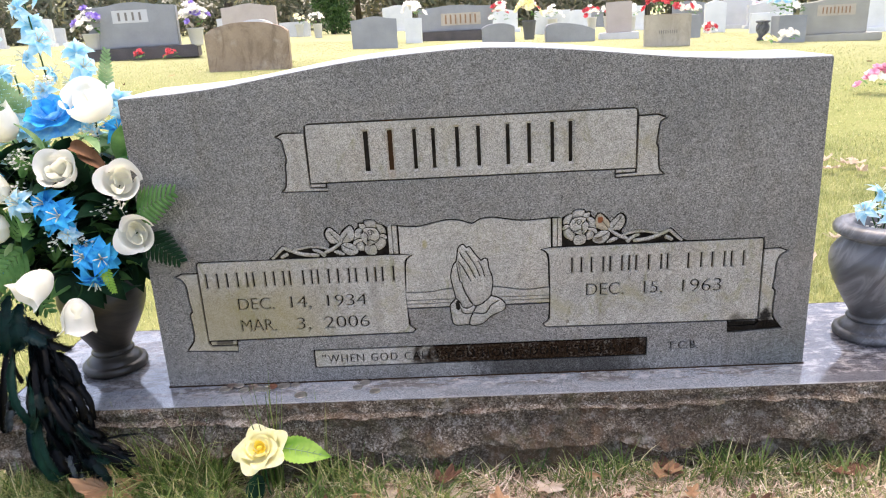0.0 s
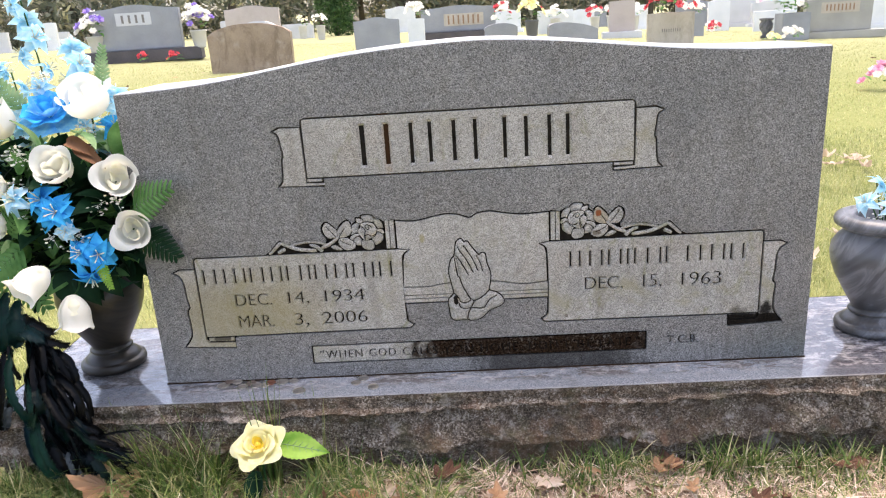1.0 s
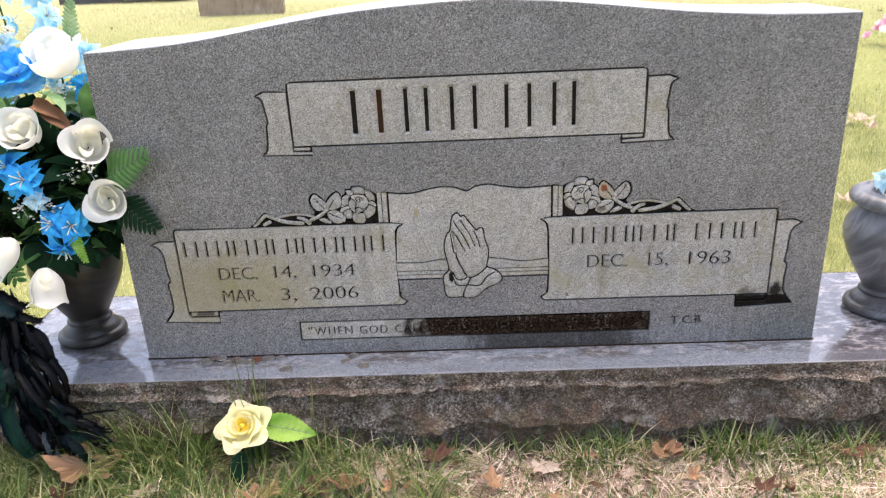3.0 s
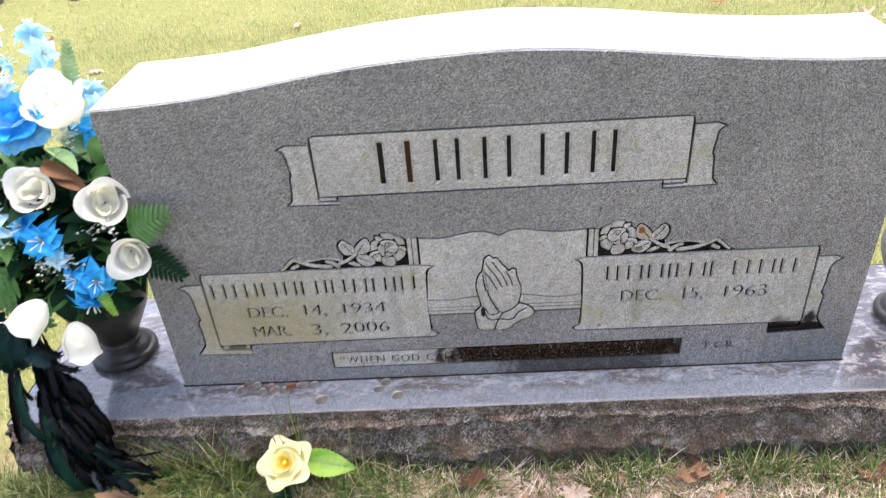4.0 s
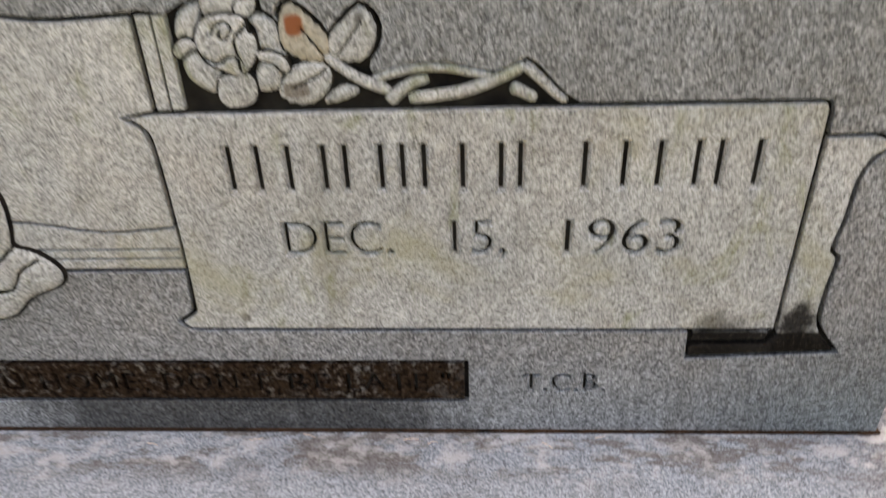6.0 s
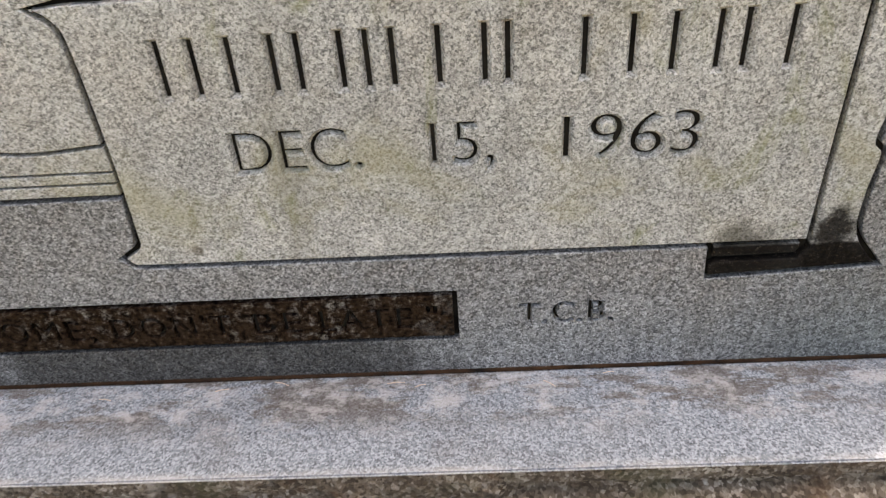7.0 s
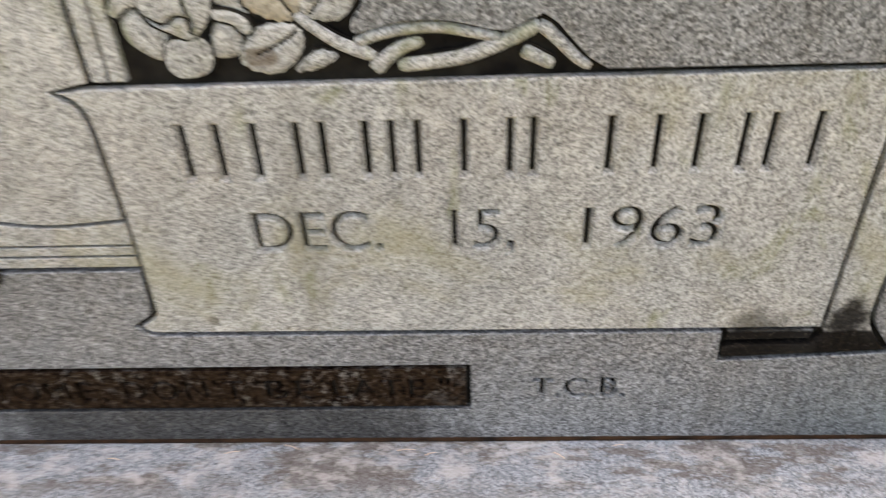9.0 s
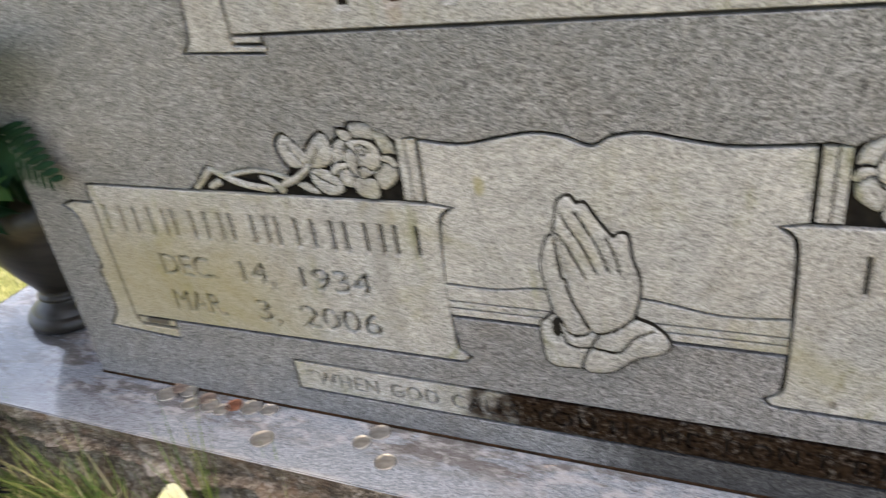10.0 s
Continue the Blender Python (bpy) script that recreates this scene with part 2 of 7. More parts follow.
# darker and slightly bluer towards the left end, in patches
left_dark = bt.math("MULTIPLY", bt.between(bt.math("ADD", bt.axes()[0], bt.math("MULTIPLY", bt.noise(6, 4, 0.6), 0.5)), 0.02, -0.22), bt.between(bt.noise(9, 5, 0.6), 0.25, 0.5))
c = bt.mix(bt.math("MULTIPLY", left_dark, 0.75), c, bt.mix(1.0, c, (0.66, 0.68, 0.73), "MULTIPLY"))
bt.colour(c)
bt.rough(bt.math("ADD", 0.05, bt.math("MULTIPLY", bt.between(bt.noise(16, 5, 0.7), 0.40, 0.78), 0.18)))
bt.bump(bt.noise(260, 4), 0.05, 0.0006)

rock = Mat("rough_pitched_granite", 0.9, 0.25).world()
grit = rock.math("ADD", rock.math("MULTIPLY", rock.cells(430), 0.26), rock.math("ADD", rock.math("MULTIPLY", rock.noise(34, 5, 0.7), 0.46), rock.math("MULTIPLY", rock.noise(150, 6, 0.75), 0.40)))
c = rock.ramp(grit, (0.34, (0.015, 0.010, 0.007)), (0.49, (0.066, 0.050, 0.036)), (0.62, (0.165, 0.135, 0.105)), (0.80, (0.48, 0.44, 0.39)))
c = rock.mix(rock.math("MULTIPLY", rock.between(rock.noise(6, 5, 0.65), 0.42, 0.62), 0.8), c, rock.mix(0.55, c, (0.075, 0.052, 0.036)))
c = rock.mix(rock.math("MULTIPLY", rock.between(rock.noise(15, 6, 0.7), 0.55, 0.68), 0.8), c, rock.mix(0.55, c, (0.13, 0.06, 0.032)))
c = rock.mix(rock.math("MULTIPLY", rock.between(rock.noise(19, 6, 0.75), 0.53, 0.66), 0.75), c, rock.mix(0.65, c, (0.028, 0.022, 0.017)))
c = rock.mix(rock.math("MULTIPLY", rock.between(rock.noise(26, 6, 0.7), 0.54, 0.66), 0.75), c, rock.mix(0.6, c, (0.40, 0.37, 0.34)))
moss = rock.math("MULTIPLY", rock.between(rock.noise(11, 6, 0.7), 0.5, 0.64), 0.5)
c = rock.mix(moss, c, rock.mix(0.6, c, (0.09, 0.095, 0.045)))
rust_mark = rock.patch(0.152, 0.176, 0.075, 0.130, 0.045, 70, 0.25, 0.85)
c = rock.mix(rock.math("MULTIPLY", rock.between(rock.noise(9, 5, 0.7), 0.50, 0.66), 0.6), c, rock.mix(0.5, c, (0.19, 0.095, 0.045)))
c = rock.mix(rock.math("MULTIPLY", rust_mark, 0.9), c, (0.085, 0.030, 0.013))
rock.colour(c)
rock.bump(rock.noise(260, 6, 0.8), 0.9, 0.003)

def veined(name, tone):
    """Grey veined marble, dirty round the foot; a tone below 1 makes a shaded copy."""
    m = Mat(name, 0.38)
    turn = m.t.nodes.new("ShaderNodeMapping")
    turn.inputs["Rotation"].default_value = (0.9, 0.65, 0.2)
    m.put(turn.inputs["Vector"], m.pos)
    plain, m.pos = m.pos, turn.outputs["Vector"]
    vein = m.noise(6, 5, 0.6, (0.8, 1.0, 4.0), 0.7)
    m.pos = plain
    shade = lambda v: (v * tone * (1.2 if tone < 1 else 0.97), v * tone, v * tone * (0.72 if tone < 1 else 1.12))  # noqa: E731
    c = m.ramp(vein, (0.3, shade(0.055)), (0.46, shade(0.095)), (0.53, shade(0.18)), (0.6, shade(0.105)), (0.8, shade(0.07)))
    low = m.between(m.axes()[2], 0.085, 0.010)
    dirt = m.math("MULTIPLY", low, m.between(m.noise(26, 5, 0.7), 0.3, 0.6))
    m.colour(m.mix(m.math("MULTIPLY", dirt, 0.92), c, (0.026, 0.021, 0.017)))
    m.bump(m.noise(180, 3), 0.12, 0.001)
    return m


# the second marble carries the bouquet's shade in its dark brown colour
marble, shaded_marble = veined("grey_veined_marble", 1.0), veined("shaded_brown_marble", 0.15)


def cloth(name, deep, pale, thin=0.25, rough=0.75, scale=60.0):
    """Dyed flower cloth with a faint weave and uneven dye."""
    m = Mat(name, rough, 0.07)
    m.colour(m.mix(m.random(), m.ramp(m.noise(scale, 4), (0.3, deep), (0.7, pale)), m.ramp(m.noise(scale * 0.6, 3), (0.35, deep), (0.65, pale))))
    m.bump(m.noise(900, 2), 0.15, 0.0004)
    return m.thin(thin)


white_cloth = cloth("white_petal_cloth", (0.86, 0.84, 0.76), (0.91, 0.90, 0.85), 0.45)
blue_cloth = cloth("blue_petal_cloth", (0.006, 0.27, 0.70), (0.07, 0.56, 0.92))
blue_pale = cloth("faded_blue_petal_cloth", (0.03, 0.38, 0.80), (0.38, 0.76, 0.95), 0.4)
sky_cloth = cloth("pale_blue_petal_cloth", (0.20, 0.62, 0.86), (0.80, 0.93, 0.97), 0.35)
yellow_cloth = cloth("yellow_petal_cloth", (0.96, 0.88, 0.42), (0.98, 0.96, 0.74), 0.5)
yellow_heart = cloth("deep_yellow_petal_cloth", (0.85, 0.62, 0.04), (0.9, 0.78, 0.2))
cream_cloth = cloth("cream_petal_cloth", (0.94, 0.91, 0.76), (0.97, 0.96, 0.87), 0.6)
stamen_mat = cloth("cream_stamen", (0.6, 0.62, 0.5), (0.85, 0.85, 0.7))
purple_cloth = cloth("purple_petal_cloth", (0.22, 0.12, 0.5), (0.45, 0.36, 0.75))
red_cloth = cloth("red_petal_cloth", (0.55, 0.04, 0.06), (0.8, 0.18, 0.2))
pink_cloth = cloth("pink_petal_cloth", (0.7, 0.25, 0.4), (0.9, 0.55, 0.65))
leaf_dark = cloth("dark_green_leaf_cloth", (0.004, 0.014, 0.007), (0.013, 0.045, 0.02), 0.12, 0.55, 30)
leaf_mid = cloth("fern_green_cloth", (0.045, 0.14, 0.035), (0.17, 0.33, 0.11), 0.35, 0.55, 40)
leaf_lime = cloth("lime_green_leaf_cloth", (0.12, 0.34, 0.035), (0.44, 0.66, 0.14), 0.4, 0.45, 40)
sage_cloth = cloth("sage_green_leaf_cloth", (0.12, 0.26, 0.10), (0.36, 0.50, 0.27), 0.3, 0.55, 40)
stem_mat = cloth("green_stem_wire", (0.02, 0.06, 0.02), (0.05, 0.12, 0.04), 0.0, 0.6)
dry_leaf = cloth("dry_brown_leaf", (0.30, 0.165, 0.09), (0.54, 0.35, 0.22), 0.2, 0.8, 25)
pale_leaf = cloth("bleached_tan_leaf", (0.48, 0.36, 0.27), (0.70, 0.59, 0.50), 0.25, 0.8, 25)
dry_brown = cloth("withered_brown_leaf", (0.10, 0.05, 0.026), (0.24, 0.13, 0.075), 0.1, 0.8, 25)
rust_leaf = cloth("dark_russet_leaf", (0.10, 0.052, 0.036), (0.22, 0.115, 0.075), 0.1, 0.7, 25)

feather_mat = Mat("black_green_feather", 0.30, 0.10)
# the few lighter plumes at the ramp's end have bluish sheen painted in
f = feather_mat.ramp(feather_mat.random(), (0.0, (0.0010, 0.0011, 0.0014)), (0.7, (0.0012, 0.0016, 0.0022)), (0.88, (0.0015, 0.005, 0.007)), (0.95, (0.002, 0.009, 0.006)), (1.0, (0.006, 0.012, 0.016)))
feather_mat.colour(f)
feather_mat.bump(feather_mat.noise(300, 3, 0.6, (1, 1, 0.1)), 0.5, 0.002)
teal_feather = Mat("teal_green_feather", 0.40, 0.10)
f = teal_feather.ramp(teal_feather.random(), (0.0, (0.003, 0.018, 0.024)), (0.35, (0.005, 0.046, 0.022)), (0.6, (0.004, 0.022, 0.038)), (0.8, (0.007, 0.048, 0.020)), (1.0, (0.010, 0.034, 0.050)))
teal_feather.colour(teal_feather.mix(teal_feather.noise(70, 3), f, (0.0015, 0.004, 0.005)))
teal_feather.bump(teal_feather.noise(300, 3, 0.6, (1, 1, 0.1)), 0.5, 0.002)
grey_feather = Mat("slate_grey_feather", 0.45, 0.18)
grey_feather.colour(grey_feather.ramp(grey_feather.noise(90, 3), (0.3, (0.02, 0.028, 0.035)), (0.7, (0.07, 0.085, 0.095))))

grass_mat = Mat("lawn_blades", 0.6, 0.3)
r = grass_mat.island()
grass_mat.colour(grass_mat.ramp(r, (0.0, (0.05, 0.10, 0.022)), (0.5, (0.12, 0.19, 0.045)), (0.74, (0.24, 0.27, 0.085)), (0.88, (0.40, 0.37, 0.18)), (1.0, (0.60, 0.53, 0.34)))).thin(0.3)
lawn_mat = Mat("autumn_lawn_blades", 0.6, 0.3).world()
r = lawn_mat.island()
patches = lawn_mat.ramp(lawn_mat.math("ADD", lawn_mat.math("MULTIPLY", lawn_mat.noise(7, 4, 0.65), 0.6), lawn_mat.math("MULTIPLY", lawn_mat.noise(1.3, 3), 0.4)), (0.36, (0.68, 0.74, 0.62)), (0.5, (0.98, 0.98, 0.95)), (0.64, (1.22, 1.16, 1.12)))
lawn_mat.colour(lawn_mat.mix(1.0, patches, lawn_mat.ramp(r, (0.0, (0.25, 0.29, 0.125)), (0.35, (0.36, 0.385, 0.165)), (0.7, (0.46, 0.46, 0.225)), (1.0, (0.56, 0.545, 0.34))), "MULTIPLY")).thin(0.4)
fresh_grass = Mat("fresh_green_blades", 0.55, 0.3)
fresh_grass.colour(fresh_grass.ramp(fresh_grass.island(), (0.0, (0.09, 0.17, 0.03)), (0.5, (0.19, 0.30, 0.06)), (0.8, (0.33, 0.40, 0.13)), (1.0, (0.52, 0.50, 0.26)))).thin(0.35)
straw_mat = Mat("dead_grass_straw", 0.75, 0.3)
straw_mat.colour(straw_mat.ramp(straw_mat.island(), (0.0, (0.19, 0.115, 0.078)), (0.35, (0.48, 0.335, 0.25)), (0.7, (0.70, 0.545, 0.44)), (1.0, (0.84, 0.74, 0.63))))

ground_mat = Mat("lawn_ground", 0.95, 0.2).world()
gm = ground_mat
far = gm.mix(gm.between(gm.noise(2.2, 5, 0.65), 0.35, 0.65), (0.18, 0.205, 0.065), (0.26, 0.265, 0.11))
far = gm.mix(0.6, far, gm.ramp(gm.noise(45, 4, 0.7), (0.3, (0.12, 0.145, 0.04)), (0.5, (0.22, 0.235, 0.082)), (0.72, (0.34, 0.33, 0.15))))
near = gm.ramp(gm.noise(70, 5, 0.75), (0.3, (0.12, 0.072, 0.05)), (0.5, (0.34, 0.235, 0.175)), (0.7, (0.56, 0.42, 0.33)))
# paler from 4 to 10 m back: distance haze put into the lawn colour
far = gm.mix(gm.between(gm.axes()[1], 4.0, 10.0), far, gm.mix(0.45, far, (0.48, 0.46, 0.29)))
worn = gm.math("MULTIPLY", gm.between(gm.axes()[1], 0.15, -0.05), gm.between(gm.math("ADD", gm.axes()[1], gm.math("MULTIPLY", gm.noise(3, 4), 0.5)), -0.55, -0.25))
worn = gm.math("MULTIPLY", worn, gm.math("MULTIPLY", gm.between(gm.axes()[0], -1.15, -0.85), gm.between(gm.axes()[0], 1.3, 1.0)))
# straw tint on the unseen lawn in front, added to warm its bounced light
dry = gm.math("MULTIPLY", gm.between(gm.axes()[1], 0.1, -0.4), gm.between(gm.noise(4, 5, 0.65), 0.25, 0.6))
far = gm.mix(gm.math("MULTIPLY", dry, 0.35), far, gm.mix(0.5, near, (0.27, 0.22, 0.14)))
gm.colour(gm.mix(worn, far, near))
gm.bump(gm.noise(120, 5, 0.7), 0.6, 0.01)

bark = Mat("grey_brown_bark", 0.9).world()
bark.colour(bark.ramp(bark.noise(9, 5, 0.7, (1, 1, 0.2)), (0.3, (0.05, 0.04, 0.032)), (0.7, (0.17, 0.145, 0.12))))
woods_mat = Mat("autumn_woods_leaves", 0.8, 0.2)
woods_mat.colour(woods_mat.ramp(woods_mat.island(), (0.0, (0.12, 0.14, 0.10)), (0.5, (0.19, 0.205, 0.15)), (0.8, (0.28, 0.26, 0.20)), (1.0, (0.40, 0.38, 0.20)))).thin(0.25)
shrub_mat = Mat("dark_evergreen_leaves", 0.7, 0.3)
shrub_mat.colour(shrub_mat.ramp(shrub_mat.island(), (0.0, (0.02, 0.06, 0.015)), (1.0, (0.09, 0.17, 0.05)))).thin(0.15)


def plain_stone(name, a, b, rough=0.6, streak=0.0):
    m = Mat(name, rough)
    c = m.ramp(m.math("ADD", m.math("MULTIPLY", m.noise(140, 4, 0.7), 0.5), m.math("MULTIPLY", m.noise(4, 4), 0.5)), (0.35, a), (0.65, b))
    if streak:
        c = m.mix(m.math("MULTIPLY", m.between(m.noise(6, 5, 0.7, (1, 1, 0.45), 0.8), 0.42, 0.70), streak), c, (0.10, 0.065, 0.04))
        c = m.mix(m.math("MULTIPLY", m.between(m.noise(5, 5, 0.7), 0.52, 0.7), streak * 0.6), c, (0.52, 0.46, 0.40))
    m.colour(c)
    m.bump(m.noise(90, 4), 0.2, 0.002)
    return m


far_grey = plain_stone("far_blue_grey_granite", (0.24, 0.25, 0.27), (0.34, 0.35, 0.37))
far_pale = plain_stone("far_pale_granite", (0.50, 0.51, 0.53), (0.64, 0.64, 0.66))
far_white = plain_stone("far_white_marble", (0.62, 0.64, 0.66), (0.78, 0.79, 0.8))
far_brown = plain_stone("weathered_brown_granite", (0.25, 0.18, 0.125), (0.40, 0.30, 0.215), streak=0.6)
far_warm = plain_stone("far_warm_grey_granite", (0.30, 0.295, 0.27), (0.42, 0.41, 0.37))
far_pink = plain_stone("far_pinkish_granite", (0.42, 0.36, 0.33), (0.52, 0.46, 0.43))
far_dark = plain_stone("far_dark_granite", (0.05, 0.045, 0.05), (0.11, 0.095, 0.10))
far_tan = plain_stone("far_tan_granite", (0.42, 0.37, 0.30), (0.55, 0.49, 0.41), streak=0.3)
bar_mat = plain_stone("dark_lettering", (0.16, 0.15, 0.14), (0.22, 0.20, 0.19))
gold_bar = plain_stone("bronze_lettering", (0.26, 0.15, 0.09), (0.32, 0.19, 0.11))
copper = Mat("worn_copper", 0.45, 0.5, 0.85)
copper.colour(copper.ramp(copper.noise(180, 4), (0.3, (0.16, 0.12, 0.10)), (0.7, (0.36, 0.28, 0.24))))
nickel = Mat("worn_nickel", 0.35, 0.5, 0.9)
nickel.colour(nickel.ramp(nickel.noise(180, 4), (0.3, (0.28, 0.26, 0.235)), (0.7, (0.58, 0.54, 0.49))))
red_copper = Mat("bright_copper", 0.4, 0.5, 0.8)
red_copper.colour(red_copper.ramp(red_copper.noise(180, 4), (0.3, (0.20, 0.075, 0.045)), (0.7, (0.36, 0.16, 0.10))))
pot_dark = plain_stone("dark_grey_pot", (0.09, 0.09, 0.10), (0.15, 0.15, 0.16))
pot_pale = plain_stone("pale_stone_pot", (0.5, 0.49, 0.47), (0.62, 0.6, 0.58))


# ---- builders ----
def thing(name, label, category, at=(0, 0, 0), turn=0.0, group="", kind=""):
    ob = new(name)
    ob.empty_display_size = 0.05
    ob.matrix_world = pose(*at, 0, 0, turn)
    return tagged(ob, label, category, group, kind)


def link_mesh(name, me, mat, parent=None, label=""):
    me.materials.append(mat.m)
    ob = new(name, me)
    if parent:
        ob.parent = parent
    if label:
        ob["label"] = label
    return ob


def part(name, bm, mat, parent, label="", smooth=True):
    me = bpy.data.meshes.new(name)
    bm.to_mesh(me)
    bm.free()
    if smooth:
        me.polygons.foreach_set("use_smooth", [True] * len(me.polygons))
    return link_mesh(name, me, mat, parent, label)


def raw(name, verts, faces, mat, parent=None, label="", smooth=False):
    me = bpy.data.meshes.new(name)
    me.from_pydata(verts, [], faces)
    if smooth:
        me.polygons.foreach_set("use_smooth", [True] * len(me.polygons))
    return link_mesh(name, me, mat, parent, label)


def box(bm, x0, x1, y0, y1, z0, z1, bevel=0.0):
    v = bmesh.ops.create_cube(bm, size=1.0, matrix=Matrix.Translation(((x0 + x1) / 2, (y0 + y1) / 2, (z0 + z1) / 2)) @ Matrix.Diagonal((x1 - x0, y1 - y0, z1 - z0, 1)))["verts"]
    if bevel:
        edges = list({e for a in v for e in a.link_edges})
        bmesh.ops.bevel(bm, geom=edges, offset=bevel, segments=2, affect="EDGES")
    return bm


def lathe(bm, profile, n=40, m=None):
    m = m or Matrix()
    rings = []
    for r, z in profile:
        if r < 1e-5:
            rings.append([bm.verts.new(m @ Vector((0, 0, z)))])
        else:
            rings.append([bm.verts.new(m @ Vector((r * math.cos(2 * math.pi * k / n), r * math.sin(2 * math.pi * k / n), z))) for k in range(n)])
    for a, b in zip(rings, rings[1:]):
        for k in range(n):
            f = [a[k % len(a)], a[(k + 1) % len(a)], b[(k + 1) % len(b)], b[k % len(b)]]
            f = [v for i, v in enumerate(f) if v not in f[:i]]
            if len(f) > 2:
                bm.faces.new(f)
    return bm


def tube(bm, pts, r0, r1=None, n=6):
    r1 = r0 if r1 is None else r1
    pts = [Vector(p) for p in pts]
    rings = []
    for i, p in enumerate(pts):
        d = (pts[min(i + 1, len(pts) - 1)] - pts[max(i - 1, 0)]).normalized()
        s = d.orthogonal().normalized()
        u = d.cross(s)
        r = r0 + (r1 - r0) * i / (len(pts) - 1)
        rings.append([bm.verts.new(p + r * (s * math.cos(2 * math.pi * k / n) + u * math.sin(2 * math.pi * k / n))) for k in range(n)])
    for i, (a, b) in enumerate(zip(rings, rings[1:])):
        off = min(range(n), key=lambda o: sum((a[k].co - b[(k + o) % n].co).length for k in range(n)))
        for k in range(n):
            bm.faces.new((a[k], a[(k + 1) % n], b[(k + 1 + off) % n], b[(k + off) % n]))
        rings[i + 1] = [b[(k + off) % n] for k in range(n)]
    bm.faces.new(rings[0][::-1])
    bm.faces.new(rings[-1])
    return bm


def curve_points(pts, per=6, closed=False):
    """A smooth line through points (Catmull-Rom)."""
    p = [Vector(q) for q in pts]
    p = [p[-1], *p, p[0], p[1]] if closed else [2 * p[0] - p[1], *p, 2 * p[-1] - p[-2]]
    out = []
    for a, b, c, d in zip(p, p[1:], p[2:], p[3:]):
        for k in range(per):
            t = k / per
            out.append(0.5 * (2 * b + (c - a) * t + (2 * a - 5 * b + 4 * c - d) * t * t + (3 * b - a - 3 * c + d) * t ** 3))
    return out if closed else out + [p[-2]]


def facing(at, way, spin=0.0):
    return Matrix.Translation(at) @ Vector(way).to_track_quat("Z", "Y").to_matrix().to_4x4() @ Matrix.Rotation(radians(spin), 4, "Z")


def ground_z(x, y):
    s = min(max((y - 1.0) / 9.0, 0.0), 1.0)
    return s * s * (3 - 2 * s) * (0.37 - 0.03 * min(max(x, -8.0), 8.0))


# ---- the ground: one sheet to the horizon ----
def axis(near, step, far_steps):
    a = list(np.arange(near[0], near[1] + 1e-6, step))
    lo, hi, d = a[0], a[-1], step
    for _ in range(far_steps):
        d *= 1.32
        lo, hi = lo - d, hi + d
        a = [lo, *a, hi]
    return a


gx, gy = axis((-1.6, 1.6), 0.05, 27), axis((-1.0, 3.0), 0.05, 27)
gv = []
for y in gy:
    for x in gx:
        bumpy = 0.012 * noise.noise((x * 3, y * 3, 0.3)) + 0.006 * noise.noise((x * 11, y * 11, 2)) if abs(x) < 6 and -3 < y < 8 else 0
        gv.append((x, y, ground_z(x, y) + bumpy - 0.012))
w = len(gx)
gf = [(j * w + i, j * w + i + 1, (j + 1) * w + i + 1, (j + 1) * w + i) for j in range(len(gy) - 1) for i in range(w - 1)]
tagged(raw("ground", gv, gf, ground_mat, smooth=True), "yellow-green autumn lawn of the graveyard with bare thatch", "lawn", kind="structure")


# ---- the headstone ----
ZB, DEPTH, W = 0.16, 0.213, 0.61
headstone = thing("headstone", "wide grey granite double headstone with serpentine top and carved scroll panels", "headstone", (0, 0, ZB))
CROWN = [(-0.61, 0.7165), (-0.505, 0.7215), (-0.42, 0.729), (-0.31, 0.745), (-0.21, 0.758), (-0.11, 0.766), (0.0, 0.7705), (0.08, 0.768), (0.17, 0.7605), (0.25, 0.751), (0.345, 0.7395), (0.456, 0.7305), (0.53, 0.7275), (0.61, 0.7265)]
crown = [(p[0], p[1]) for p in curve_points([(*p, 0) for p in CROWN], 5)]
die_outline = [(W, ZB), *crown[::-1], (-W, ZB)]
CUT = 0.006


def place(ob):
    """Puts a mesh that was built in world metres under the headstone."""
    ob.parent = headstone
    ob.matrix_parent_inverse = Matrix.Translation((0, 0, -ZB))
    return ob


def offset_loop(pts, d):
    """Moves a closed outline sideways by d metres, to its left."""
    out, n = [], len(pts)
    for i in range(n):
        (x0, y0), (x1, y1), (x2, y2) = pts[i - 1], pts[i], pts[(i + 1) % n]
        a, b = Vector((x1 - x0, y1 - y0)), Vector((x2 - x1, y2 - y1))
        a, b = a.normalized(), b.normalized()
        na, nb = Vector((-a.y, a.x)), Vector((-b.y, b.x))
        m = na + nb
        m = m / max(0.5, m.length_squared / 2) if m.length > 1e-6 else na
        out.append((x1 + m.x * d, y1 + m.y * d))
    return out


def cleaned(pts):
    out = []
    for p in pts:
        if not out or math.hypot(p[0] - out[-1][0], p[1] - out[-1][1]) > 2e-5:
            out.append(p)
    return out[:-1] if math.hypot(out[0][0] - out[-1][0], out[0][1] - out[-1][1]) < 2e-5 else out


def inside(p, loop):
    odd = False
    for (x0, y0), (x1, y1) in zip(loop, loop[1:] + loop[:1]):
        if (y0 > p[1]) != (y1 > p[1]) and p[0] < x0 + (p[1] - y0) * (x1 - x0) / (y1 - y0):
            odd = not odd
    return odd


